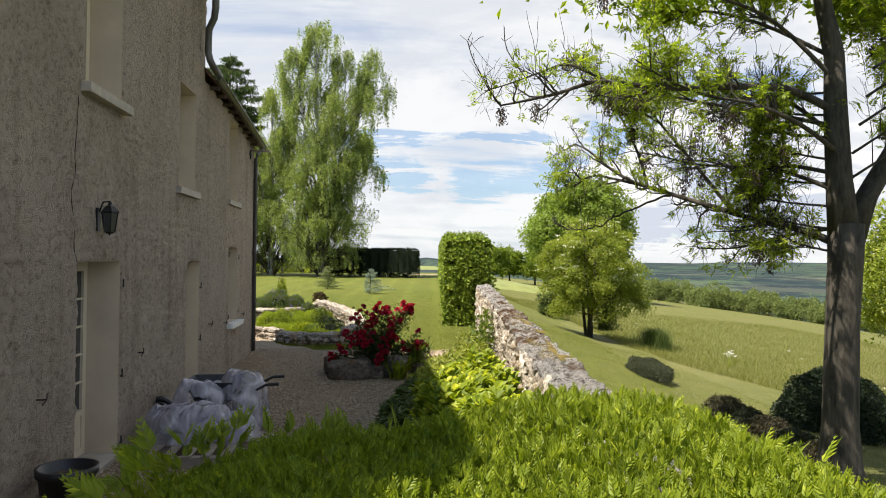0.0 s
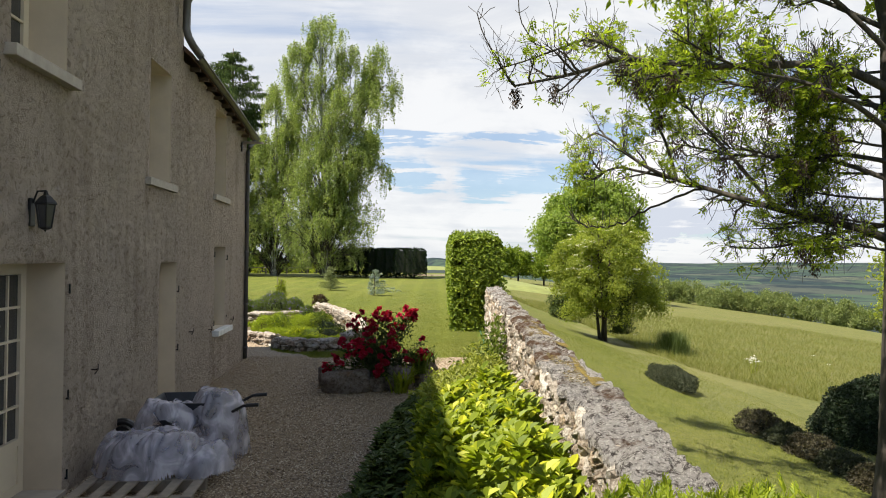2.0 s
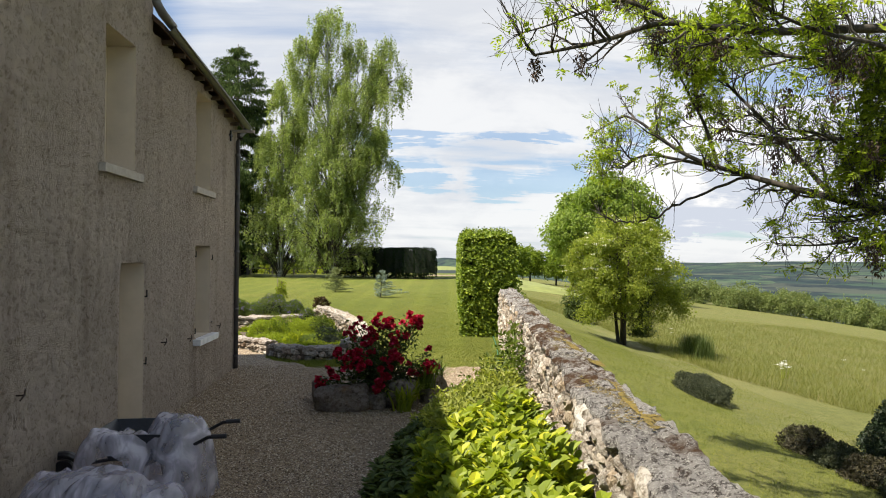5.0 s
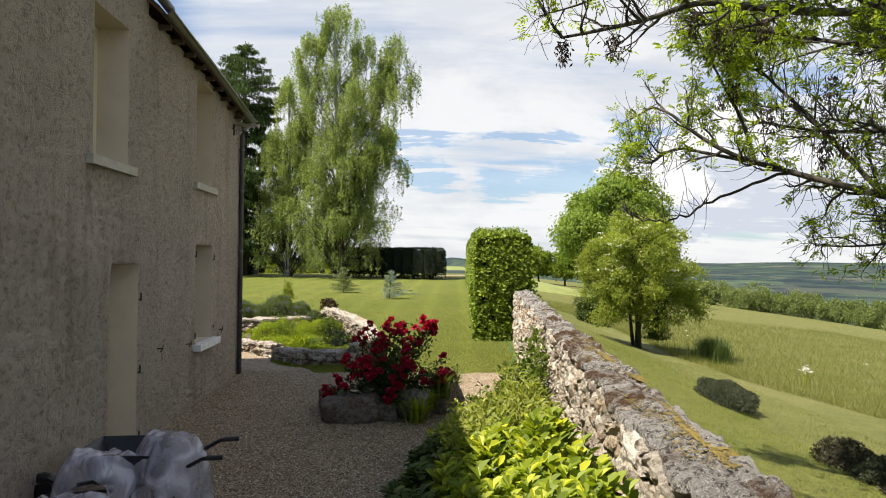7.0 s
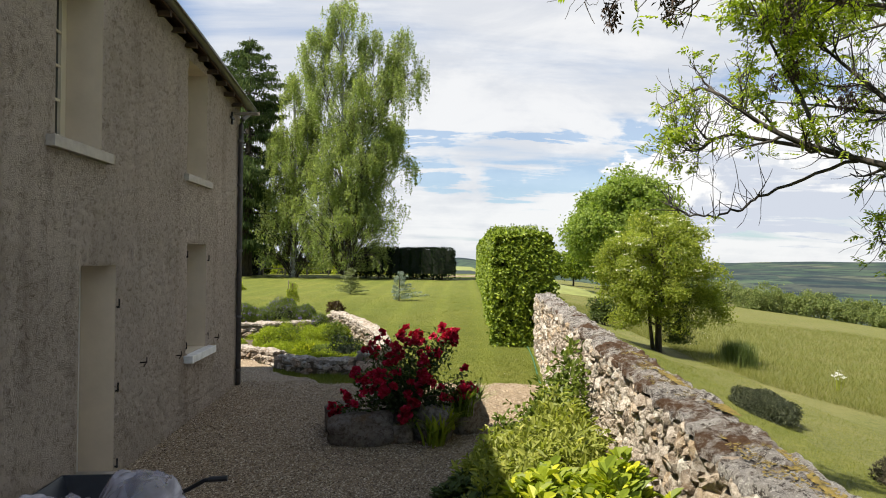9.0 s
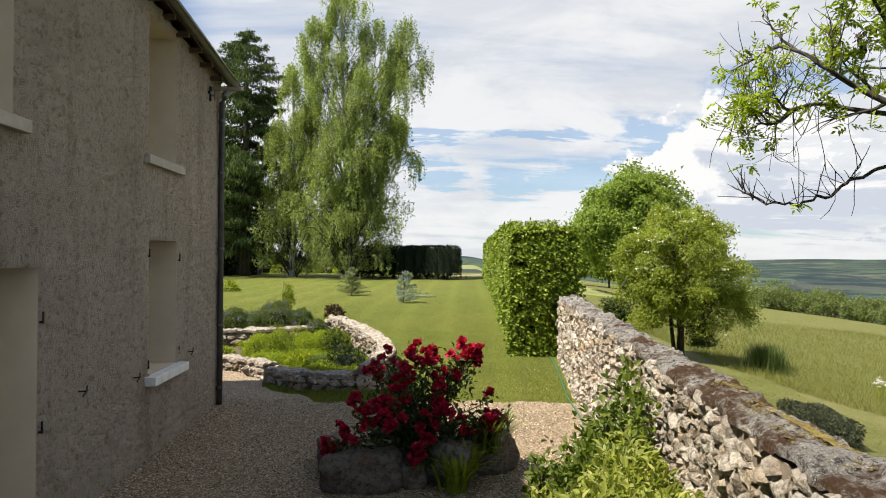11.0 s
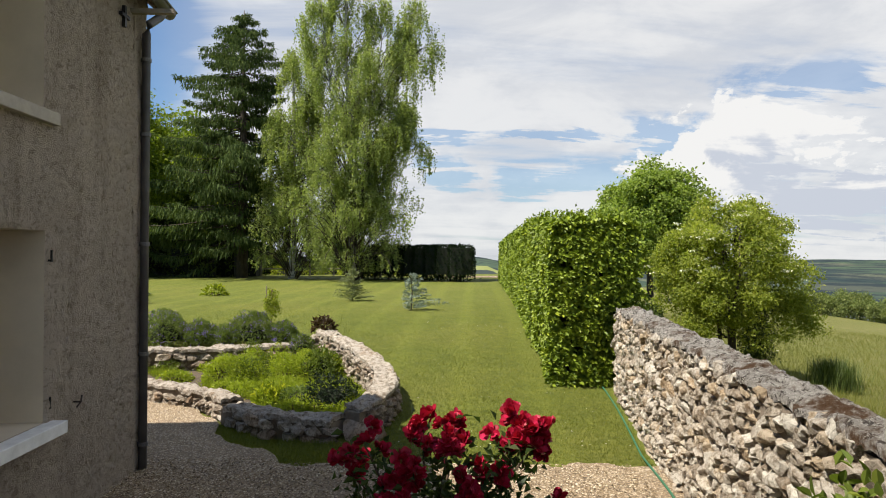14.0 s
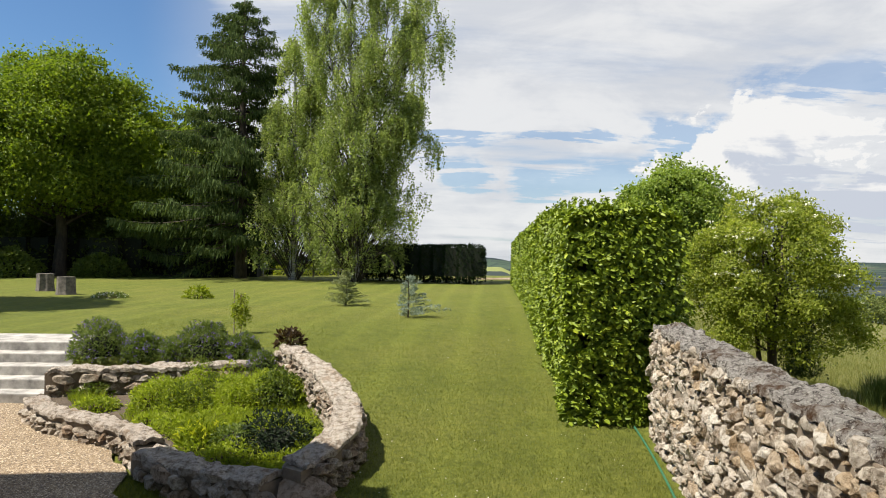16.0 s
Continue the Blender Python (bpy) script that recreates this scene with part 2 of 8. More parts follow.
def cap_material(name):
    """Old lime-mortar capping: grey, blotched black, pale lichen, ochre moss towards one side."""
    m, nt, b = material(name)
    pos = nt.nodes.new("ShaderNodeNewGeometry").outputs["Position"]
    n0 = noise_node(nt, pos, 2.2, 5, 0.6)
    n1 = noise_node(nt, pos, 19, 8, 0.72)
    n2 = noise_node(nt, pos, 70, 8, 0.78)
    along = nt.nodes.new("ShaderNodeMapping")
    along.inputs["Rotation"].default_value = (0, 0, 0.117)
    along.inputs["Scale"].default_value = (0.55, 1.0, 1.0)
    link(nt, pos, along.inputs["Vector"])
    n3 = noise_node(nt, along.outputs[0], 17.0, 10, 0.8)
    c = ramp_node(nt, n0.outputs["Fac"], [(0.3, (0.26, 0.24, 0.222)), (0.7, (0.41, 0.38, 0.352))])
    c = mix_node(nt, c, (0.055, 0.045, 0.04), ramp_node(nt, n1.outputs["Fac"], [(0.50, (0, 0, 0)), (0.57, (0.94, 0.94, 0.94))]))
    c = mix_node(nt, c, (0.60, 0.57, 0.51), ramp_node(nt, n2.outputs["Fac"], [(0.53, (0, 0, 0)), (0.58, (0.85, 0.85, 0.85))]))
    c = mix_node(nt, c, (0.060, 0.042, 0.027), ramp_node(nt, n3.outputs["Fac"], [(0.56, (0, 0, 0)), (0.61, (0.75, 0.75, 0.75))]))
    n4 = noise_node(nt, along.outputs[0], 3.1, 6, 0.65)
    split = nt.nodes.new("ShaderNodeSeparateXYZ")
    link(nt, pos, split.inputs[0])
    band = split.outputs[1]
    for op, value in (("SUBTRACT", 9.9), ("ABSOLUTE", 0.0), ("MULTIPLY", -0.10), ("ADD", 0.16), ("MAXIMUM", 0.0)):
        step = nt.nodes.new("ShaderNodeMath")
        step.operation = op
        link(nt, band, step.inputs[0])
        step.inputs[1].default_value = value
        band = step.outputs[0]
    mossy = nt.nodes.new("ShaderNodeMath")
    mossy.operation = "ADD"
    link(nt, n4.outputs["Fac"], mossy.inputs[0])
    link(nt, band, mossy.inputs[1])
    rust = nt.nodes.new("ShaderNodeMath")
    rust.operation = "MULTIPLY"
    link(nt, ramp_node(nt, mossy.outputs[0], [(0.53, (0, 0, 0)), (0.63, (0.95, 0.95, 0.95))]), rust.inputs[0])
    link(nt, ramp_node(nt, n1.outputs["Fac"], [(0.30, (0.2, 0.2, 0.2)), (0.46, (1, 1, 1))]), rust.inputs[1])
    c = mix_node(nt, c, (0.080, 0.040, 0.017), rust.outputs[0])
    link(nt, c, b.inputs["Base Color"])
    b.inputs["Roughness"].default_value = 0.95
    b.inputs["Specular IOR Level"].default_value = 0.15
    h = nt.nodes.new("ShaderNodeMath")
    h.operation = "ADD"
    link(nt, n1.outputs["Fac"], h.inputs[0])
    link(nt, n2.outputs["Fac"], h.inputs[1])
    bump_node(nt, h.outputs[0], 1.0, 0.05, b)
    return m


def grass_ground(name, dark, light, dry, stripes=False):
    m, nt, b = material(name)
    pos = nt.nodes.new("ShaderNodeNewGeometry").outputs["Position"]
    big = noise_node(nt, pos, 0.35, 4, 0.6)
    mid = noise_node(nt, pos, 3.0, 5, 0.6)
    fine = noise_node(nt, pos, 60, 6, 0.75)
    c = ramp_node(nt, mid.outputs["Fac"], [(0.3, dark), (0.7, light)])
    c = mix_node(nt, c, dry, ramp_node(nt, big.outputs["Fac"], [(0.45, (0, 0, 0)), (0.75, (0.5, 0.5, 0.5))]))
    if stripes:
        sx = nt.nodes.new("ShaderNodeSeparateXYZ")
        link(nt, pos, sx.inputs[0])
        lean = nt.nodes.new("ShaderNodeMath")
        lean.operation = "MULTIPLY_ADD"
        link(nt, sx.outputs[1], lean.inputs[0])
        lean.inputs[1].default_value = -0.085
        link(nt, sx.outputs[0], lean.inputs[2])
        wave = nt.nodes.new("ShaderNodeMath")
        wave.operation = "SINE"
        mul = nt.nodes.new("ShaderNodeMath")
        mul.operation = "MULTIPLY"
        link(nt, lean.outputs[0], mul.inputs[0])
        mul.inputs[1].default_value = 2 * math.pi / 1.1
        link(nt, mul.outputs[0], wave.inputs[0])
        c = mix_node(nt, c, tuple(v * 1.5 for v in light), ramp_node(nt, wave.outputs[0], [(0.3, (0, 0, 0)), (0.9, (0.2, 0.2, 0.2))]))
    clump = noise_node(nt, pos, 13, 7, 0.72)
    c = mix_node(nt, c, (0.50, 0.56, 0.45), ramp_node(nt, clump.outputs["Fac"], [(0.36, (0.9, 0.9, 0.9)), (0.54, (0, 0, 0))]), "MULTIPLY")
    c = mix_node(nt, c, (0.45, 0.5, 0.4), ramp_node(nt, fine.outputs["Fac"], [(0.35, (0.8, 0.8, 0.8)), (0.6, (0, 0, 0))]), "MULTIPLY")
    link(nt, c, b.inputs["Base Color"])
    b.inputs["Roughness"].default_value = 0.85
    b.inputs["Specular IOR Level"].default_value = 0.2
    bump_node(nt, fine.outputs["Fac"], 0.9, 0.03, b)
    return m


def roughcast(name):
    m, nt, b = material(name)
    pos = object_coords(nt)
    broad = noise_node(nt, pos, 0.8, 5, 0.6)
    mid = noise_node(nt, pos, 19, 5, 0.62, 0.9)
    fine = noise_node(nt, pos, 95, 4, 0.6)
    c = ramp_node(nt, broad.outputs["Fac"], [(0.3, (0.47, 0.398, 0.328)), (0.7, (0.60, 0.512, 0.426))])
    c = mix_node(nt, c, (0.36, 0.32, 0.27), ramp_node(nt, mid.outputs["Fac"], [(0.33, (0.6, 0.6, 0.6)), (0.50, (0, 0, 0))]), "MULTIPLY")
    # rain streaks, drawn out down the wall
    stretch = nt.nodes.new("ShaderNodeMapping")
    stretch.inputs["Scale"].default_value = (1, 1.0, 0.12)
    link(nt, pos, stretch.inputs["Vector"])
    streak = noise_node(nt, stretch.outputs[0], 3.2, 5, 0.65)
    c = mix_node(nt, c, (0.60, 0.56, 0.52), ramp_node(nt, streak.outputs["Fac"], [(0.52, (0, 0, 0)), (0.72, (0.7, 0.7, 0.7))]), "MULTIPLY")
    link(nt, c, b.inputs["Base Color"])
    b.inputs["Roughness"].default_value = 0.95
    b.inputs["Specular IOR Level"].default_value = 0.1
    h = nt.nodes.new("ShaderNodeMath")
    h.operation = "ADD"
    link(nt, mid.outputs["Fac"], h.inputs[0])
    link(nt, fine.outputs["Fac"], h.inputs[1])
    bump_node(nt, h.outputs[0], 1.0, 0.05, b)
    return m


def gravel_material(name):
    m, nt, b = material(name)
    pos = nt.nodes.new("ShaderNodeNewGeometry").outputs["Position"]
    v = nt.nodes.new("ShaderNodeTexVoronoi")
    v.inputs["Scale"].default_value = 75
    link(nt, pos, v.inputs["Vector"])
    hue = nt.nodes.new("ShaderNodeSeparateColor")
    link(nt, v.outputs["Color"], hue.inputs[0])
    c = ramp_node(nt, hue.outputs[0], [(0, (0.058, 0.037, 0.018)), (0.4, (0.196, 0.135, 0.072)), (0.75, (0.32, 0.245, 0.155)), (1, (0.57, 0.49, 0.37))])
    broad = noise_node(nt, pos, 1.4, 5, 0.6)
    c = mix_node(nt, c, (0.72, 0.66, 0.6), ramp_node(nt, broad.outputs["Fac"], [(0.4, (0, 0, 0)), (0.7, (0.7, 0.7, 0.7))]), "MULTIPLY")
    c = mix_node(nt, c, (0.12, 0.09, 0.07), ramp_node(nt, v.outputs["Distance"], [(0.45, (0, 0, 0)), (0.8, (0.8, 0.8, 0.8))]))
    link(nt, c, b.inputs["Base Color"])
    b.inputs["Roughness"].default_value = 0.9
    bump_node(nt, v.outputs["Distance"], -0.8, 0.012, b)
    return m


def pebble_material(name):
    m, nt, b = material(name)
    geo = nt.nodes.new("ShaderNodeNewGeometry")
    link(nt, ramp_node(nt, geo.outputs["Random Per Island"], [(0, (0.055, 0.037, 0.019)), (0.35, (0.198, 0.138, 0.077)), (0.75, (0.33, 0.258, 0.168)), (1, (0.61, 0.53, 0.41))]), b.inputs["Base Color"])
    b.inputs["Roughness"].default_value = 0.85
    return m


def glass_material(name):
    m, nt, b = material(name)
    b.inputs["Base Color"].default_value = (0.03, 0.035, 0.04, 1)
    b.inputs["Roughness"].default_value = 0.03
    b.inputs["Specular IOR Level"].default_value = 0.8
    return m


def film_material(name):
    """Thin builder's polythene: milky, wrinkled, glossy, partly see-through."""
    m, nt, b = material(name)
    pos = object_coords(nt)
    st = nt.nodes.new("ShaderNodeMapping")
    st.inputs["Rotation"].default_value = (0.3, 0.5, 0.7)
    st.inputs["Scale"].default_value = (1.0, 0.4, 0.7)
    link(nt, pos, st.inputs["Vector"])
    n = noise_node(nt, st.outputs[0], 6, 4, 0.5, 0.7)
    b.inputs["Base Color"].default_value = (0.50, 0.48, 0.54, 1)
    b.inputs["Roughness"].default_value = 0.2
    bump_node(nt, n.outputs["Fac"], 0.6, 0.03, b)
    tr = nt.nodes.new("ShaderNodeBsdfTransparent")
    tr.inputs["Color"].default_value = (0.84, 0.84, 0.90, 1)
    s = nt.nodes.new("ShaderNodeMixShader")
    link(nt, ramp_node(nt, n.outputs["Fac"], [(0.36, (0.28, 0.28, 0.28)), (0.55, (0.52, 0.52, 0.52)), (0.66, (0.86, 0.86, 0.86))]), s.inputs[0])
    link(nt, tr.outputs[0], s.inputs[1])
    link(nt, b.outputs[0], s.inputs[2])
    link(nt, s.outputs[0], nt.nodes["Material Output"].inputs["Surface"])
    return m


def bark_material(name, dark, light, scale=6.0, birch=False):
    m, nt, b = material(name)
    pos = object_coords(nt)
    st = nt.nodes.new("ShaderNodeMapping")
    st.inputs["Scale"].default_value = (1, 1, 0.25) if not birch else (0.5, 0.5, 3.0)
    link(nt, pos, st.inputs["Vector"])
    n = noise_node(nt, st.outputs[0], scale, 8, 0.65, 0.6)
    big = noise_node(nt, pos, 1.6, 4, 0.6)
    c = ramp_node(nt, n.outputs["Fac"], [(0.35, dark), (0.62, light)])
    c = mix_node(nt, c, (0.62, 0.66, 0.55), ramp_node(nt, big.outputs["Fac"], [(0.5, (0, 0, 0)), (0.7, (0.6, 0.6, 0.6))]), "MULTIPLY")
    link(nt, c, b.inputs["Base Color"])
    b.inputs["Roughness"].default_value = 0.9
    bump_node(nt, n.outputs["Fac"], 0.8, 0.03, b)
    return m


RENDER = roughcast("roughcast")
PLASTER = plain("smooth_plaster", (0.50, 0.48, 0.44), 0.85, vary=0.12, scale=2.5, bump=0.2)
REVEAL = plain("reveal_plaster", (0.53, 0.455, 0.35), 0.85, vary=0.10, scale=2.5, bump=0.2)
CREAM = plain("cream_paint", (0.60, 0.53, 0.41), 0.5, vary=0.05, scale=3, bump=0.05)
SILLSTONE = plain("sill_stone", (0.37, 0.335, 0.29), 0.85, vary=0.14, scale=8, bump=0.3)
WHITE = plain("white_paint", (0.66, 0.66, 0.66), 0.6, vary=0.16, scale=7, bump=0.25)
ZINC = plain("zinc", (0.115, 0.112, 0.112), 0.5, metal=0.4, vary=0.2, scale=5, bump=0.05)
IRON = plain("black_iron", (0.02, 0.02, 0.022), 0.45, metal=0.5, vary=0.2, bump=0.1)
RUST = plain("rusty_iron", (0.045, 0.030, 0.025), 0.8, vary=0.3, bump=0.2)
GLASS = glass_material("window_glass")
LAMPGLASS = plain("lamp_glass", (0.045, 0.046, 0.05), 0.15, vary=0.1, bump=0.0)
ROOF = plain("roof_tiles", (0.14, 0.085, 0.06), 0.85, vary=0.35, scale=5, bump=0.6, distance=0.02)
TIMBER = plain("dark_timber", (0.07, 0.045, 0.03), 0.85, vary=0.3, scale=7, bump=0.4)
PALLETWOOD = plain("pallet_wood", (0.24, 0.205, 0.165), 0.85, vary=0.25, scale=8, bump=0.4)
FILM = film_material("clear_polythene")
SACK = plain("sack", (0.075, 0.08, 0.105), 0.7, vary=0.35, scale=5, bump=0.3)
BLACKPLASTIC = plain("black_plastic", (0.018, 0.018, 0.02), 0.35, vary=0.2, bump=0.05)
TRAYSTEEL = plain("barrow_steel", (0.03, 0.036, 0.045), 0.4, metal=0.4, vary=0.25, bump=0.1)
GRAVEL = gravel_material("gravel")
PEBBLE = pebble_material("pebbles")
LAWN = grass_ground("lawn", (0.106, 0.128, 0.021), (0.166, 0.178, 0.03), (0.22, 0.20, 0.05), True)
MOWN = grass_ground("mown_bank", (0.116, 0.132, 0.024), (0.178, 0.182, 0.037), (0.24, 0.208, 0.075))
DRYMOWN = grass_ground("dry_mown_strip", (0.135, 0.142, 0.040), (0.195, 0.19, 0.060), (0.27, 0.235, 0.095))
MEADOW = grass_ground("meadow", (0.117, 0.126, 0.028), (0.170, 0.165, 0.041), (0.26, 0.208, 0.10))
SOIL = plain("soil", (0.085, 0.062, 0.042), 0.95, vary=0.35, scale=12, bump=0.8, distance=0.02)
STONE = stone_material("limestone", [(0.39, 0.33, 0.265), (0.56, 0.505, 0.435), (0.28, 0.225, 0.17), (0.64, 0.595, 0.52), (0.45, 0.345, 0.23), (0.51, 0.455, 0.39)], lichen=0.7)
BEDSTONE = stone_material("bed_stone", [(0.34, 0.285, 0.225), (0.44, 0.385, 0.32), (0.26, 0.21, 0.165), (0.50, 0.45, 0.39), (0.38, 0.28, 0.20)], lichen=0.45)
CAP = cap_material("wall_capping")
DARKSTONE = stone_material("planter_stone", [(0.21, 0.18, 0.155), (0.29, 0.255, 0.22), (0.18, 0.15, 0.125), (0.25, 0.215, 0.185)], lichen=0.35)
BEDCAP = stone_material("bed_capping", [(0.40, 0.35, 0.30), (0.45, 0.40, 0.345), (0.36, 0.31, 0.265), (0.42, 0.37, 0.32)], lichen=0.7)
CORE = plain("wall_core", (0.17, 0.135, 0.10), 0.95, vary=0.3, scale=10, bump=0.6)
STEPSTONE = plain("step_stone", (0.30, 0.285, 0.265), 0.85, vary=0.5, scale=5, bump=0.4, distance=0.01)
BARK_ASH = bark_material("ash_bark", (0.016, 0.013, 0.010), (0.075, 0.062, 0.048), 9)
BARK = bark_material("brown_bark", (0.022, 0.017, 0.013), (0.075, 0.058, 0.042), 7)
BARK_BIRCH = bark_material("birch_bark", (0.10, 0.09, 0.08), (0.52, 0.50, 0.46), 5, True)
L_ASH = leaf_material("ash_leaves", (0.17, 0.23, 0.020), (0.31, 0.37, 0.036), (0.48, 0.51, 0.07), through=0.55, share=0.6)
L_BIRCH = leaf_material("birch_leaves", (0.172, 0.215, 0.074), (0.31, 0.355, 0.13), (0.46, 0.49, 0.21), through=0.55)
L_SPRUCE = leaf_material("spruce_needles", (0.045, 0.070, 0.028), (0.10, 0.135, 0.050), (0.17, 0.20, 0.07), through=0.28, sheen=0.9, spec=0.02)
L_MAPLE = leaf_material("maple_leaves", (0.095, 0.145, 0.016), (0.20, 0.255, 0.024), (0.26, 0.305, 0.03), through=0.45)
L_ELDER = leaf_material("elder_leaves", (0.175, 0.215, 0.036), (0.32, 0.35, 0.064), (0.48, 0.46, 0.11), through=0.55)
L_FAR = leaf_material("far_leaves", (0.15, 0.215, 0.038), (0.26, 0.325, 0.062), through=0.4)
L_ROW = leaf_material("hedgerow_leaves", (0.11, 0.14, 0.042), (0.20, 0.235, 0.075), (0.29, 0.28, 0.11), through=0.35)
L_DARKHEDGE = leaf_material("dark_hedge_leaves", (0.010, 0.018, 0.009), (0.020, 0.034, 0.012), through=0.1, sheen=0.9, spec=0.05)
L_HORNBEAM = leaf_material("hornbeam_leaves", (0.085, 0.13, 0.011), (0.21, 0.27, 0.019), (0.36, 0.41, 0.03), through=0.12)
L_THUJA = leaf_material("thuja_sprays", (0.13, 0.175, 0.014), (0.24, 0.285, 0.02), (0.40, 0.42, 0.032), through=0.4)
L_GOLD = leaf_material("golden_leaves", (0.12, 0.165, 0.013), (0.28, 0.325, 0.022), (0.54, 0.52, 0.032), through=0.40, share=0.8)
L_GREEN = leaf_material("shrub_leaves", (0.07, 0.1, 0.016), (0.135, 0.175, 0.028), (0.21, 0.24, 0.045))
# Dark enough to serve the shaded undergrowth below the trees too.
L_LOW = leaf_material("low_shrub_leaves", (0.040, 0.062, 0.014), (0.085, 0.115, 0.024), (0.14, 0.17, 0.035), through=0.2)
L_OLIVE = leaf_material("olive_leaves", (0.18, 0.205, 0.04), (0.30, 0.315, 0.068), (0.42, 0.40, 0.10), through=0.45)
L_ROSE = leaf_material("rose_leaves", (0.025, 0.048, 0.012), (0.060, 0.085, 0.022), (0.10, 0.10, 0.04))
L_HERB = leaf_material("herb_leaves", (0.15, 0.19, 0.016), (0.27, 0.305, 0.026), (0.38, 0.39, 0.04), through=0.42)
L_BED = leaf_material("bed_herb_leaves", (0.165, 0.21, 0.018), (0.29, 0.34, 0.032), (0.42, 0.43, 0.05), through=0.45)
L_LAVENDER = leaf_material("lavender_leaves", (0.08, 0.115, 0.03), (0.165, 0.21, 0.055), through=0.35)
L_BOX = leaf_material("box_leaves", (0.010, 0.020, 0.010), (0.026, 0.042, 0.016), through=0.1)
L_JUNIPER = leaf_material("juniper_needles", (0.030, 0.038, 0.020), (0.062, 0.070, 0.036), (0.11, 0.115, 0.06), through=0.15)
L_BROWN = leaf_material("brown_bush_leaves", (0.030, 0.027, 0.016), (0.070, 0.060, 0.034), (0.12, 0.12, 0.05), through=0.2)
L_BLUE = leaf_material("blue_spruce_needles", (0.15, 0.19, 0.17), (0.30, 0.35, 0.32), through=0.2)
L_GREY = leaf_material("small_fir_needles", (0.14, 0.165, 0.075), (0.27, 0.29, 0.15), through=0.25)
L_RED = leaf_material("dark_red_leaves", (0.035, 0.02, 0.012), (0.075, 0.045, 0.022))
L_MEADOW = leaf_material("meadow_grass", (0.124, 0.138, 0.029), (0.186, 0.187, 0.045), (0.275, 0.228, 0.096), through=0.35)
L_LAWN = leaf_material("lawn_grass", (0.122, 0.14, 0.02), (0.19, 0.205, 0.033), (0.28, 0.265, 0.06), through=0.3)
L_BLADE = leaf_material("dark_grass_blades", (0.05, 0.08, 0.022), (0.11, 0.145, 0.04), through=0.2)
DEADKEY = plain("dry_seed_keys", (0.07, 0.045, 0.03), 0.9, vary=0.3)
PETAL = leaf_material("red_petals", (0.20, 0.004, 0.014), (0.44, 0.008, 0.045), (0.66, 0.035, 0.12), through=0.22, sheen=0.5)
VIOLET = plain("violet_flowers", (0.18, 0.13, 0.34), 0.8, vary=0.2)
CREAMFLOWER = plain("cream_flowers", (0.72, 0.70, 0.52), 0.8, vary=0.1)
DAISY = plain("daisies", (0.80, 0.80, 0.76), 0.8, vary=0.05)
HOSE = plain("green_hose", (0.03, 0.12, 0.065), 0.4, vary=0.1)
STUMPWOOD = plain("stump_wood", (0.115, 0.10, 0.085), 0.9, vary=0.5, scale=9, bump=0.6)
# Near-black filler that puts the shade deep inside hedges and shrubs into colour.
SHADE_CORE = plain("hedge_shade_core", (0.012, 0.016, 0.008), 0.95, vary=0.3, scale=8, bump=0.4)
TWIG = plain("brown_twigs", (0.10, 0.07, 0.045), 0.9, vary=0.3)

# ---------------------------------------------------------------- mesh helpers
rng = np.random.default_rng(7)


def smooth(a, b, x):
    t = np.clip((np.asarray(x, float) - a) / (b - a), 0, 1)
    return t * t * (3 - 2 * t)


def lattice(ix, iy, iz, seed):
    h = (ix.astype(np.int64) * 374761393 + iy.astype(np.int64) * 668265263 + iz.astype(np.int64) * 2147483647 + seed * 974634777) & 0xFFFFFFFF
    h = ((h ^ (h >> 13)) * 1274126177) & 0xFFFFFFFF
    return ((h ^ (h >> 16)) & 0xFFFF) / 65535.0


def vnoise(p, scale, seed=1):
    """Smooth value noise of points (n, 3), 0 to 1."""
    q = np.asarray(p, float) * scale
    i = np.floor(q).astype(np.int64)
    f = q - i
    f = f * f * (3 - 2 * f)
    total = 0
    for dx in (0, 1):
        for dy in (0, 1):
            for dz in (0, 1):
                w = (f[:, 0] if dx else 1 - f[:, 0]) * (f[:, 1] if dy else 1 - f[:, 1]) * (f[:, 2] if dz else 1 - f[:, 2])
                total = total + w * lattice(i[:, 0] + dx, i[:, 1] + dy, i[:, 2] + dz, seed)
    return total


def fast_mesh(name, verts, faces, size, mats, flags=None, smooth_shade=False):
    """A mesh from arrays: verts (n, 3), faces (m, size)."""
    me = bpy.data.meshes.new(name)
    verts, faces = np.asarray(verts, np.float32), np.asarray(faces, np.int32)
    me.vertices.add(len(verts))
    me.vertices.foreach_set("co", verts.ravel())
    me.loops.add(len(faces) * size)
    me.loops.foreach_set("vertex_index", faces.ravel())
    me.polygons.add(len(faces))
    me.polygons.foreach_set("loop_start", np.arange(0, len(faces) * size, size, dtype=np.int32))
    me.polygons.foreach_set("loop_total", np.full(len(faces), size, np.int32))
    if flags is not None:
        me.polygons.foreach_set("material_index", np.asarray(flags, np.int32))
    for m in mats if isinstance(mats, (list, tuple)) else [mats]:
        me.materials.append(m)
    me.update(calc_edges=True)
    me.polygons.foreach_set("use_smooth", np.full(len(faces), smooth_shade))
    return me


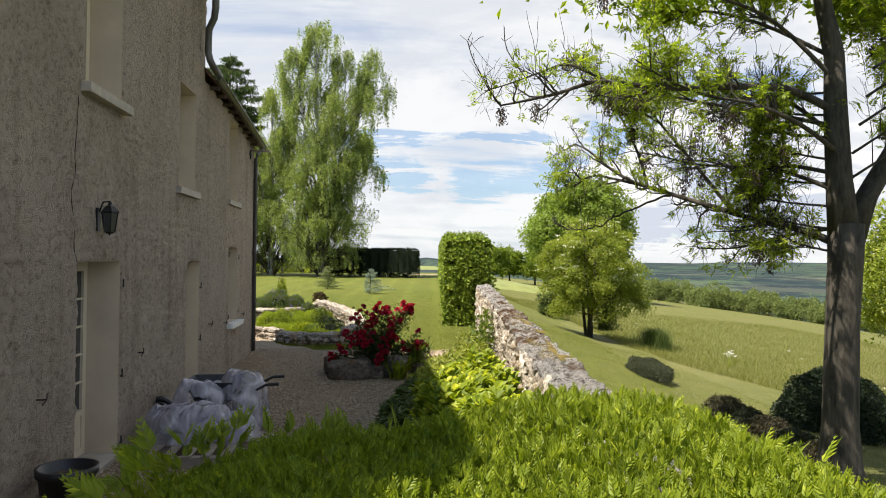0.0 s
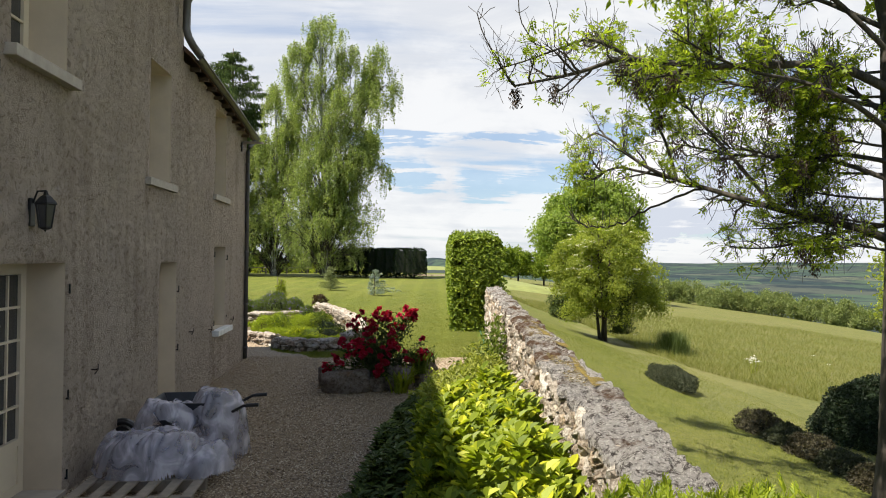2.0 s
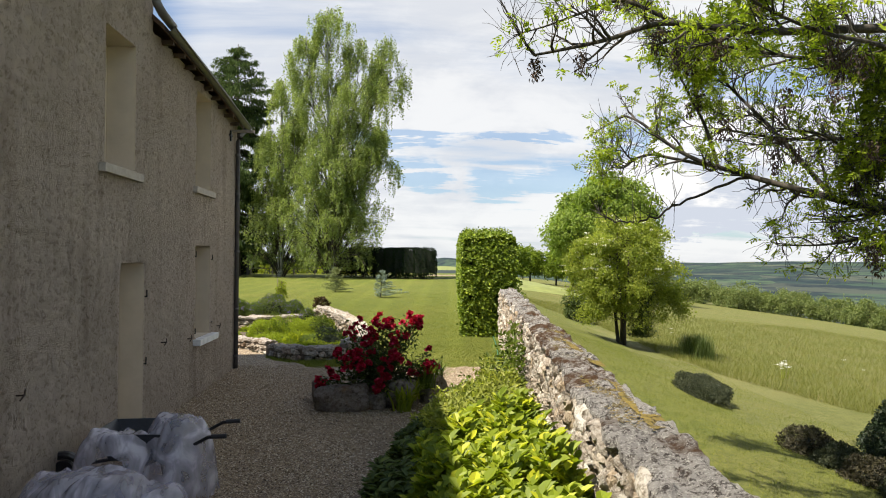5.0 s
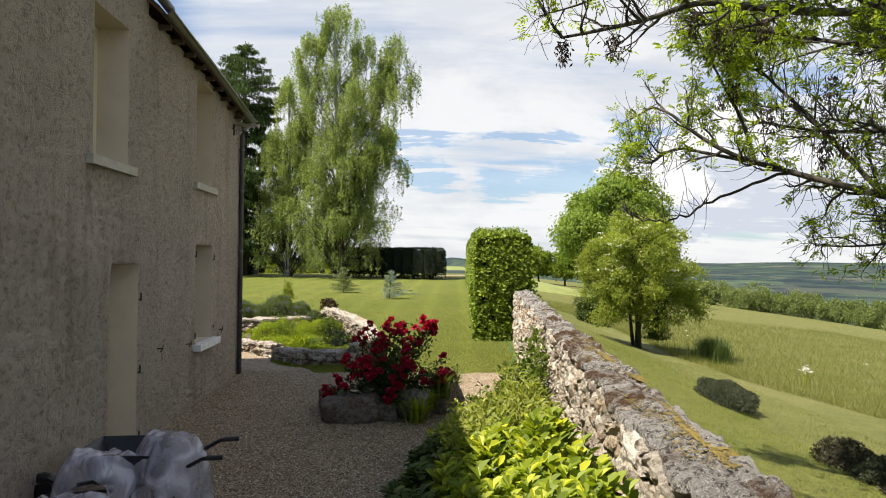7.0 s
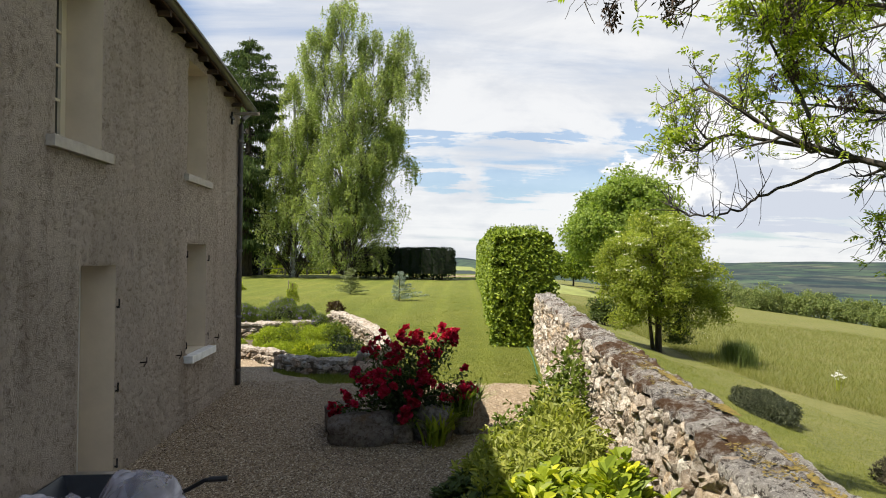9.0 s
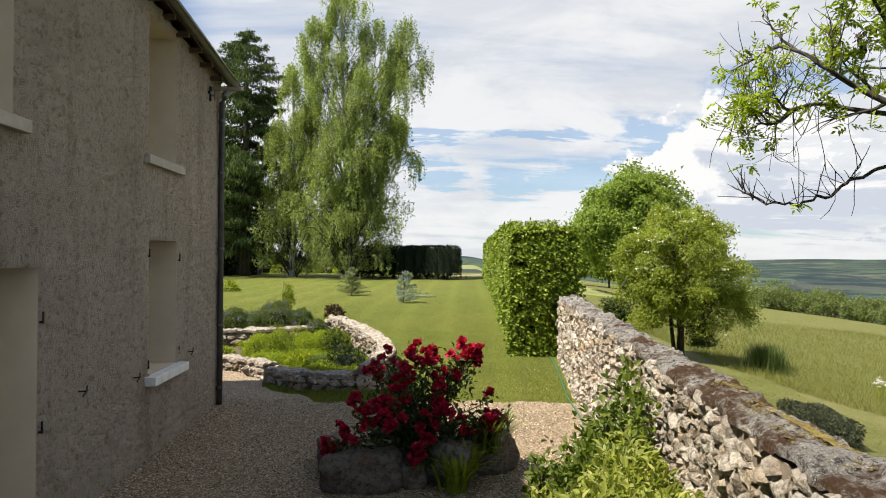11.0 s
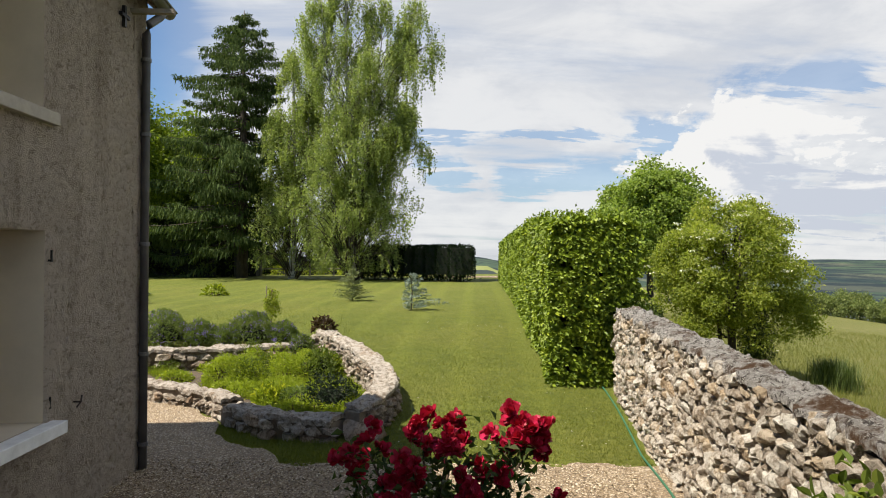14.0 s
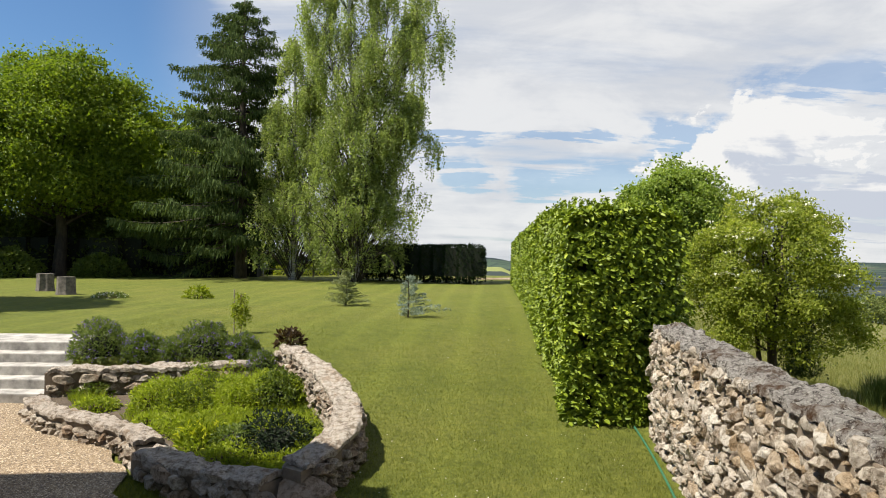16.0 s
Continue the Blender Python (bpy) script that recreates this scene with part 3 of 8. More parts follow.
class Geo:
    """Collects quads and triangles of one part."""

    def __init__(self):
        self.v, self.f = [], []

    def add(self, verts, faces):
        n = len(self.v)
        self.v += [tuple(v) for v in verts]
        self.f += [tuple(i + n for i in f) for f in faces]
        return self

    def box(self, lo, hi):
        (a, b, c), (d, e, g) = lo, hi
        vs = [(a, b, c), (d, b, c), (d, e, c), (a, e, c), (a, b, g), (d, b, g), (d, e, g), (a, e, g)]
        return self.add(vs, [(0, 3, 2, 1), (4, 5, 6, 7), (0, 1, 5, 4), (1, 2, 6, 5), (2, 3, 7, 6), (3, 0, 4, 7)])

    def tube(self, pts, radii, sides=6, cap=True):
        pts = [Vector(p) for p in pts]
        rings, ref = [], Vector((0.31, 0.17, 0.93)).normalized()
        for n, p in enumerate(pts):
            d = (pts[min(n + 1, len(pts) - 1)] - pts[max(n - 1, 0)]).normalized()
            a = d.cross(ref)
            if a.length < 0.05:
                a = d.cross(Vector((1, 0, 0)))
            a.normalize()
            b = d.cross(a)
            r = float(radii[n] if hasattr(radii, "__len__") else radii)
            rings.append([p + r * (math.cos(2 * math.pi * k / sides) * a + math.sin(2 * math.pi * k / sides) * b) for k in range(sides)])
        faces = []
        for n in range(len(pts) - 1):
            for k in range(sides):
                k2 = (k + 1) % sides
                faces.append((n * sides + k, n * sides + k2, (n + 1) * sides + k2, (n + 1) * sides + k))
        if cap:
            faces.append(tuple(range(sides))[::-1])
            faces.append(tuple((len(pts) - 1) * sides + k for k in range(sides)))
        return self.add([v for r in rings for v in r], faces)

    def lathe(self, profile, centre=(0, 0, 0), sides=24):
        """Profile of (radius, height) turned round the upright axis."""
        cx, cy, cz = centre
        vs = [(cx + r * math.cos(2 * math.pi * k / sides), cy + r * math.sin(2 * math.pi * k / sides), cz + h) for r, h in profile for k in range(sides)]
        fs = [(n * sides + k, n * sides + (k + 1) % sides, (n + 1) * sides + (k + 1) % sides, (n + 1) * sides + k) for n in range(len(profile) - 1) for k in range(sides)]
        return self.add(vs, fs)

    def mesh(self, name, mat, shade=False):
        me = bpy.data.meshes.new(name)
        me.from_pydata(self.v, [], self.f)
        me.materials.append(mat)
        me.update()
        if shade:
            me.polygons.foreach_set("use_smooth", np.full(len(me.polygons), True))
        return me


def part(name, geo, mat, parent=None, label="", bevel=0.0, shade=False):
    """One mesh object under a thing or a part."""
    me = geo.mesh(name, mat, shade) if isinstance(geo, Geo) else geo
    if bevel:
        bm = bmesh.new()
        bm.from_mesh(me)
        bmesh.ops.bevel(bm, geom=bm.edges[:], offset=bevel, segments=2, affect="EDGES", profile=0.6)
        bm.to_mesh(me)
        bm.free()
    ob = new(name, me)
    if parent is not None:
        ob.parent = parent
    if label:
        tagged(ob, label)
    return ob


def thing(name, place, label, category, group="", kind=""):
    """An Empty at the base of a thing; its parts are in its own coordinates."""
    ob = new(name)
    ob.empty_display_size = 0.1
    ob.location = place
    return tagged(ob, label, category, group, kind)


# ---------------------------------------------------------------- ground
def wall_x(y):
    """Middle line of the garden wall and of the clipped hedge that carries it on."""
    return np.interp(y, [-500, 9.0, 12.0, 15.0, 18.0, 18.6, 19.6, 50, 4000], [-57.995, 2.072, 2.386, 2.72, 3.02, 3.09, 3.02, 5.45, 300])


LAWN_Y = [-400, -60, 15.6, 16.2, 17.0, 18.5, 22, 26, 32, 45, 80, 200, 600, 1500, 3500]
LAWN_Z = [-1, -0.05, -0.05, 0.03, 0.13, 0.31, 0.53, 0.69, 0.76, 0.86, 0.75, -1.5, -6, -8, -7]
BANK_D = [0, 0.8, 5, 8, 14, 28, 60, 150, 300, 600, 1100, 1900, 2600, 4000]
BANK_Z = [0, -0.35, -1.2, -1.65, -2.35, -3.6, -7.5, -22, -36, -42, -30, -11, -4.5, -4]


def ground_z(x, y):
    x, y = np.asarray(x, float), np.asarray(y, float)
    right = np.interp(y, LAWN_Y, LAWN_Z)
    y_in = np.where(x < -4.72, y - 1.45 * smooth(19, 22.2, y), y)
    terrace = np.interp(y_in, [-400, 20.75, 20.95, 24, 32, 45, 80, 200, 600, 1500, 3500], [-0.05, -0.05, 0.62, 0.68, 0.76, 0.86, 0.75, -1.5, -6, -8, -7])
    s = smooth(-1.75, -0.45, x)
    z = terrace * (1 - s) + right * s
    d = x - wall_x(y) - 0.2
    bank = np.interp(d, BANK_D, BANK_Z)
    fall = z * np.clip(1 - d / 6, 0, 1) + bank
    z = np.where(d > 0, fall, z)
    roll = vnoise(np.stack([x.ravel(), y.ravel(), 0 * x.ravel()], 1), 1 / 190.0, 3).reshape(x.shape) - 0.5
    far = smooth(150, 800, np.hypot(x, y))
    z = z + roll * 16 * far * smooth(30, 300, x)
    soft = vnoise(np.stack([x.ravel(), y.ravel(), 0 * x.ravel()], 1), 0.9, 5).reshape(x.shape) - 0.5
    return z + soft * 0.03 * smooth(15.8, 17, y)


def meadow_edge(y):
    """Where the mown bank gives way to long grass."""
    return np.interp(y, [-100, 5, 20, 24, 28, 40, 60], [40, 18, 12.4, 10.7, 10.5, 11.5, 8.0])


def spread(lo, hi, dense_lo, dense_hi, step, growth=1.16):
    mid = list(np.arange(dense_lo, dense_hi + 1e-6, step))
    out, s, v = [], step, dense_hi
    while v < hi:
        s *= growth
        v += s
        out.append(min(v, hi))
    low, s, v = [], step, dense_lo
    while v > lo:
        s *= growth
        v -= s
        low.append(max(v, lo))
    return np.array(low[::-1] + mid + out)


gx = spread(-3500, 3500, -16, 22, 0.3, 1.14)
gy = np.unique(np.concatenate([spread(-400, 4200, -4, 56, 0.3, 1.14), [20.75, 20.95]]))
GX, GY = np.meshgrid(gx, gy, indexing="ij")
GZ = ground_z(GX, GY)
nx, ny = GX.shape
idx = np.arange(nx * ny).reshape(nx, ny)
quads = np.stack([idx[:-1, :-1], idx[1:, :-1], idx[1:, 1:], idx[:-1, 1:]], -1).reshape(-1, 4)
cx = (GX[:-1, :-1] + GX[1:, 1:]).ravel() / 2
cy = (GY[:-1, :-1] + GY[1:, 1:]).ravel() / 2
cd = cx - wall_x(cy) - 0.2
edge = vnoise(np.stack([cx, cy, 0 * cx], 1), 0.5, 9) - 0.5
flags = np.zeros(len(quads), int)
flags[cd > 0] = 1
flags[(cd > 4.9 + edge * 1.6 + 0.06 * np.maximum(cy - 20, 0)) & (cy < 40)] = 4
flags[(cx > meadow_edge(cy) + edge * 0.9) | ((cd > 0.6) & (cy > 52))] = 2
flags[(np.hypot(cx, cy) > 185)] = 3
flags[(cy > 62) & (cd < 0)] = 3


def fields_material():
    """Far farmland: patches of crop, grass and wood, colours shifted dark and blue as haze."""
    m, nt, b = material("hazed_far_fields")
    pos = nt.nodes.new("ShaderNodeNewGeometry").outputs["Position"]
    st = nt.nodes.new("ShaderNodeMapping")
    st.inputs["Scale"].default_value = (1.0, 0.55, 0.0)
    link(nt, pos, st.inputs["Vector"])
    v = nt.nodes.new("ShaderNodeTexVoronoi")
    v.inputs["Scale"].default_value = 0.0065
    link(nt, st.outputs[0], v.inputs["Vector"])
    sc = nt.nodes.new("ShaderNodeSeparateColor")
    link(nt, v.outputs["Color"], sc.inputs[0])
    # Blue-grey tones carry the haze of distance.
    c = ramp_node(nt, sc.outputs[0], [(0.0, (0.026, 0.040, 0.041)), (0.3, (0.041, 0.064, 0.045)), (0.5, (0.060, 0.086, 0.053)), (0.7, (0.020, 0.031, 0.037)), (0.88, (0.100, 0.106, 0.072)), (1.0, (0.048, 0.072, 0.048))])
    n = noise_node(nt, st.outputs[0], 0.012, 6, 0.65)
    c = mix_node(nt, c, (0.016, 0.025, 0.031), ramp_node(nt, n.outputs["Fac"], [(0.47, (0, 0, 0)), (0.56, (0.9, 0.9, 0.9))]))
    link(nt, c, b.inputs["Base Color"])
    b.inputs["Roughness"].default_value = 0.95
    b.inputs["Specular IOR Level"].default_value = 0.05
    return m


HAZED_FIELDS = fields_material()
ground = part("ground", fast_mesh("ground", np.stack([GX.ravel(), GY.ravel(), GZ.ravel()], 1), quads, 4, [LAWN, MOWN, MEADOW, HAZED_FIELDS, DRYMOWN], flags, True), None)
tagged(ground, "striped mown lawn falling to a meadow and far farmland", "ground", kind="structure")

# gravel yard between the house and the lawn, its far edge uneven
def gravel_edge(x):
    """How far the gravel reaches in y at a given x."""
    right = 15.75 - 0.06 * (x - 1.5)
    patch = 16.1 + (-1.36 - x) * 0.95
    left = np.interp(x, [-8, -4.9, -4.4, -2.9, -2.35, -2.0], [21.2, 20.8, 19.7, 18.4, 17.5, 16.9])
    return np.where(x > -0.6, right, np.where(x > -1.36, 15.85, np.where(x > -2.35, np.minimum(patch, 17.0), left)))


xs = np.linspace(-9, 3.2, 123)
rows_n = 260
gv, gf = [], []
for n, x in enumerate(xs):
    top = float(gravel_edge(x)) + 0.07 * math.sin(x * 7.3) + 0.04 * math.sin(x * 19)
    for k in range(rows_n + 1):
        gv.append((x, -6 + (top + 6) * k / rows_n, 0.0))
gv = np.array(gv)
gv[:, 2] = 0.012 * (vnoise(gv, 1.5, 4) - 0.5) + 0.014 * (vnoise(gv, 14, 6) - 0.5)
gv[:, 0] = np.minimum(gv[:, 0], wall_x(gv[:, 1]) + 0.05)
gi = np.arange(len(xs) * (rows_n + 1)).reshape(len(xs), rows_n + 1)
gf = np.stack([gi[:-1, :-1], gi[1:, :-1], gi[1:, 1:], gi[:-1, 1:]], -1).reshape(-1, 4)
tagged(part("gravel_yard", fast_mesh("gravel_yard", gv, gf, 4, GRAVEL, None, True), None), "beige and brown pea gravel yard beside the house", "gravel", kind="structure")

# loose pebbles on it, seen one by one near the walk
n = 60000
px = rng.uniform(-2.65, 2.3, n)
py = 3.0 + 13.0 * rng.random(n)
keep = (py < gravel_edge(px) - 0.03) & (px < wall_x(py) - 0.35)
px, py = px[keep], py[keep]
size = rng.uniform(0.005, 0.015, len(px))
turn = rng.uniform(0, 6.28, len(px))
octa = np.array([(1, 0, 0), (0, 1, 0), (-1, 0, 0), (0, -1, 0), (0, 0, 0.75), (0, 0, -0.6)], float)
pv = octa[None] * size[:, None, None] * rng.uniform(0.6, 1.25, (len(px), 6, 1))
cs, sn = np.cos(turn)[:, None], np.sin(turn)[:, None]
pv = np.stack([pv[..., 0] * cs - pv[..., 1] * sn + px[:, None], pv[..., 0] * sn + pv[..., 1] * cs + py[:, None], pv[..., 2] + 0.004 + size[:, None] * 0.4], -1)
octf = np.array([(0, 1, 4), (1, 2, 4), (2, 3, 4), (3, 0, 4)])
pf = (octf[None] + 6 * np.arange(len(px))[:, None, None]).reshape(-1, 3)
tagged(part("gravel_stones", fast_mesh("gravel_stones", pv.reshape(-1, 3), pf, 3, PEBBLE), None), "loose beige and grey gravel stones on the yard", "gravel", kind="stuff")

# ---------------------------------------------------------------- house
def curve_line(points, steps=3):
    """Points put in between along straight stretches."""
    out = []
    for a, b in zip(points, points[1:]):
        out += [a.lerp(b, k / steps) for k in range(steps)]
    return out + [points[-1]]


CRACK = plain("crack_shadow", (0.05, 0.042, 0.035), 0.95, vary=0.3)
house = thing("house", (0, 0, 0), "old rendered stone farmhouse in two heights, grey-cream roughcast", "house")
WX = -2.69                 # outer face of the long wall
Y0, YSTEP, Y1 = 0.55, 11.0, 15.85
PIPE_Y = 10.55
EAVE_HIGH, EAVE_LOW = 6.35, 4.99
# openings in the long wall: y from, y to, z from, z to
DOOR_A, DOOR_B = (6.19, 7.29, 0.03, 2.085), (10.02, 10.79, 0.05, 2.065)
WIN_A, WIN_B, WIN_C, WIN_D = (6.29, 7.25, 3.76, 5.25), (9.56, 10.43, 3.12, 4.60), (12.98, 13.88, 3.22, 4.72), (13.03, 13.92, 0.88, 2.32)
OPEN = [DOOR_A, DOOR_B, WIN_A, WIN_B, WIN_C, WIN_D]


def eave_at(y):
    return 5.00 - 0.028 * (y - PIPE_Y) - 0.008 * (y - PIPE_Y) ** 2


def lines(lo, hi, cuts, step):
    marks = sorted({lo, hi, *[c for c in cuts if lo < c < hi]})
    out = [marks[0]]
    for a, b in zip(marks, marks[1:]):
        k = max(1, int(round((b - a) / step)))
        out += [a + (b - a) * (i + 1) / k for i in range(k)]
    return np.array(out)


def long_wall(y_from, y_to, top, step):
    """Outer skin with true relief, reveals that go 0.30 m in, and a back."""
    ys = lines(y_from, y_to, [v for o in OPEN for v in o[:2]], step)
    zs = lines(-0.25, top, [v for o in OPEN for v in o[2:]], step)
    Y, Z = np.meshgrid(ys, zs, indexing="ij")
    P = np.stack([0 * Y.ravel(), Y.ravel(), Z.ravel()], 1)
    lump = np.abs(vnoise(P, 26, 11) - 0.5) * 2
    relief = 0.026 * (vnoise(P, 16, 12) - 0.5) + 0.022 * lump + 0.014 * (vnoise(P, 55, 13) - 0.5) + 0.03 * (vnoise(P, 0.9, 14) - 0.5)
    inside = np.zeros(Y.shape, bool)
    for a, b, c, d in OPEN:
        inside |= (Y > a - 0.02) & (Y < b + 0.02) & (Z > c - 0.02) & (Z < d + 0.02)
    relief = np.where(inside.ravel(), 0.0, relief)
    P[:, 0] = WX + relief
    if top < 5.5:
        P[:, 2] = np.where(P[:, 2] > top - 0.2, P[:, 2] - (4.99 - (eave_at(P[:, 1]) - 0.01)) * (P[:, 2] - top + 0.2) / 0.2, P[:, 2])
    I = np.arange(Y.size).reshape(Y.shape)
    F = np.stack([I[:-1, :-1], I[1:, :-1], I[1:, 1:], I[:-1, 1:]], -1)
    my, mz = (Y[:-1, :-1] + Y[1:, 1:]) / 2, (Z[:-1, :-1] + Z[1:, 1:]) / 2
    hole = np.zeros(my.shape, bool)
    for a, b, c, d in OPEN:
        hole |= (my > a) & (my < b) & (mz > c) & (mz < d)
    return P, F[~hole].reshape(-1, 4)


Pa, Fa = long_wall(Y0, 3.5, EAVE_HIGH, 0.25)
Pb, Fb = long_wall(3.5, YSTEP, EAVE_HIGH, 0.03)
Pc, Fc = long_wall(YSTEP, Y1, EAVE_LOW, 0.03)
V = np.concatenate([Pa, Pb, Pc])
F = np.concatenate([Fa, Fb + len(Pa), Fc + len(Pa) + len(Pb)])
part("front_wall", fast_mesh("front_wall", V, F, 4, RENDER, None, True), None, house, "grey-cream roughcast wall with rain streaks and cracks")
DEEP = 0.44
for a, b, c, d in OPEN:
    g = Geo()
    x0, x1 = WX - DEEP, WX + 0.002
    g.add([(x0, a, c), (x1, a, c), (x1, a, d), (x0, a, d)], [(0, 1, 2, 3)])
    g.add([(x0, b, c), (x1, b, c), (x1, b, d), (x0, b, d)], [(3, 2, 1, 0)])
    g.add([(x0, a, d), (x1, a, d), (x1, b, d), (x0, b, d)], [(0, 1, 2, 3)])
    g.add([(x0, a, c), (x1, a, c), (x1, b, c), (x0, b, c)], [(3, 2, 1, 0)])
    part("reveal", g, REVEAL, house, "smooth cream-grey plaster reveal")
# inner leaf with the same openings left out, gables and back
g = Geo()
inner = WX - DEEP
cuts_y = sorted({Y0, Y1, YSTEP, *[v for o in OPEN for v in o[:2]]})
cuts_z = sorted({-0.25, EAVE_LOW, EAVE_HIGH, *[v for o in OPEN for v in o[2:]]})
for ya, yb in zip(cuts_y, cuts_y[1:]):
    for za, zb in zip(cuts_z, cuts_z[1:]):
        my, mz = (ya + yb) / 2, (za + zb) / 2
        if any(o[0] < my < o[1] and o[2] < mz < o[3] for o in OPEN) or (my > YSTEP and mz > EAVE_LOW):
            continue
        g.add([(inner - 0.15, ya, za), (inner - 0.15, yb, za), (inner - 0.15, yb, zb), (inner - 0.15, ya, zb)], [(0, 3, 2, 1)])
part("inner_wall", g, PLASTER, house)
RIDGE_X = -7.0
EV = -2.55                # outer edge of the eaves


RIDGE_LOW, RIDGE_HIGH = 9.0, 10.6
for name, y, eave, ridge in (("far_gable", Y1, EAVE_LOW, RIDGE_LOW), ("step_gable", YSTEP, EAVE_HIGH, RIDGE_HIGH), ("near_gable", Y0, EAVE_HIGH, RIDGE_HIGH)):
    g = Geo()
    back, foot = 2 * RIDGE_X - WX, 4.9 if name == "step_gable" else -0.25
    for yy in (y, y - 0.3):
        g.add([(WX, yy, foot), (back, yy, foot), (back, yy, eave - 0.05), (RIDGE_X, yy, ridge - 0.25), (WX, yy, eave - 0.05)], [(0, 1, 2, 3, 4)])
    g.add([(WX, y, foot), (WX, y - 0.3, foot), (WX, y - 0.3, eave - 0.05), (WX, y, eave - 0.05)], [(0, 1, 2, 3)])
    part(name, g, RENDER, house)
g = Geo()
g.box((2 * RIDGE_X - WX - 0.3, Y0, -0.25), (2 * RIDGE_X - WX, Y1, EAVE_LOW))
part("back_wall", g, RENDER, house)
g = Geo()
far = 2 * RIDGE_X - EV
ring = []
ys = np.linspace(YSTEP - 0.05, Y1 + 0.12, 9)
for y in ys:
    e = eave_at(y) + 0.07
    ring += [(EV, y, e), (RIDGE_X, y, RIDGE_LOW), (far, y, 4.95), (far, y, 4.85), (RIDGE_X, y, RIDGE_LOW - 0.16), (EV, y, e - 0.07)]
g.add(ring, [(n * 6 + i, n * 6 + (i + 1) % 6, n * 6 + 6 + (i + 1) % 6, n * 6 + 6 + i) for n in range(8) for i in range(6)] + [(5, 4, 3, 2, 1, 0), (48, 49, 50, 51, 52, 53)])
part("low_roof", g, ROOF, house, "brown tiled roof")
g = Geo()
prof = [(EV, 6.45), (RIDGE_X, RIDGE_HIGH), (far, 6.45), (far, 6.33), (RIDGE_X, RIDGE_HIGH - 0.16), (EV, 6.36)]
g.add([(x, y, z) for y in (Y0 - 0.15, YSTEP + 0.10) for x, z in prof], [(i, (i + 1) % 6, 6 + (i + 1) % 6, 6 + i) for i in range(6)] + [(5, 4, 3, 2, 1, 0), (6, 7, 8, 9, 10, 11)])
part("high_roof", g, ROOF, house, "brown tiled roof")


# rafter feet under the low eaves
for k in range(9):
    y = YSTEP + 0.35 + k * 0.5
    g = Geo()
    z = eave_at(y)
    g.box((WX - 0.05, y - 0.03, z - 0.07), (EV + 0.01, y + 0.03, z - 0.015))
    part("rafter_foot", g, TIMBER, house)
# half-round gutter
g = Geo()
pts = [math.pi + math.pi * k / 8 for k in range(9)]
R = 0.065
for side in (1.0, 0.90):
    vs = []
    for y in np.linspace(YSTEP + 0.02, Y1 + 0.13, 14):
        vs += [(EV + 0.05 + R * side * math.cos(a), y, eave_at(y) + 0.06 + R * side * math.sin(a)) for a in pts]
    fs = [(n * 9 + k, n * 9 + k + 1, (n + 1) * 9 + k + 1, (n + 1) * 9 + k) for n in range(13) for k in range(8)]
    g.add(vs, fs)
gutter = part("gutter", g, ZINC, house, "grey zinc half-round gutter", shade=True)
g = Geo()
g.tube([(EV + 0.12, YSTEP + 0.02, eave_at(YSTEP) + 0.055), (EV + 0.12, Y1 + 0.13, eave_at(Y1) + 0.055)], 0.012, 8)
part("gutter_rim", g, ZINC, gutter)
# corner downpipe
g = Geo()
px0, py0 = WX + 0.062, Y1 - 0.16
g.tube([(EV + 0.05, Y1 - 0.05, eave_at(Y1)), (EV + 0.02, Y1 - 0.07, eave_at(Y1) - 0.06), (px0 + 0.03, py0, eave_at(Y1) - 0.16), (px0, py0, eave_at(Y1) - 0.26), (px0, py0, 0.0)], 0.042, 12)
pipe = part("downpipe", g, ZINC, house, "dark grey zinc rain downpipe", shade=True)
for z in (0.25, 1.15, 2.25, 3.35, 4.1):
    g = Geo()
    g.lathe([(0.044, -0.02), (0.051, -0.018), (0.051, 0.018), (0.044, 0.02)], (px0, py0, z), 14)
    part("pipe_collar", g, ZINC, pipe)
# pipe that swings from the high gutter to the low roof
g = Geo()
g.tube([(EV + 0.10, PIPE_Y + 0.02, 6.40), (EV + 0.10, PIPE_Y + 0.04, 6.02), (EV + 0.07, PIPE_Y + 0.08, 5.86), (EV - 0.02, PIPE_Y + 0.14, 5.70), (EV - 0.03, PIPE_Y + 0.16, 5.34), (EV + 0.0, PIPE_Y + 0.16, 5.22), (EV + 0.05, PIPE_Y + 0.2, 5.12), (EV + 0.06, PIPE_Y + 0.6, 5.08)], 0.055, 12)
part("swan_neck_pipe", g, ZINC, house, shade=True)
g = Geo()
vs = []
for y in (Y0, YSTEP + 0.1):
    vs += [(EV + 0.05 + R * math.cos(a), y, 6.42 + R * math.sin(a)) for a in pts]
g.add(vs, [(k, k + 1, 9 + k + 1, 9 + k) for k in range(8)])
part("high_gutter", g, ZINC, house)
# old crack between the upper sill and the door
for crack in ([(6.11, 3.60), (6.08, 3.40), (6.10, 3.28), (6.05, 3.05), (6.06, 2.88), (6.00, 2.72), (6.01, 2.58), (6.07, 2.40), (6.08, 2.22), (6.13, 2.09)],):
    line = [Vector((WX + 0.021, y, z)) for y, z in crack]
    line = [q + Vector((0, 0.012 * math.sin(7.0 * n), 0)) for n, q in enumerate(curve_line(line))]
    part("crack", Geo().tube(line, [0.0028 + 0.0016 * math.sin(n * 1.9) for n in range(len(line))], 5), CRACK, house)
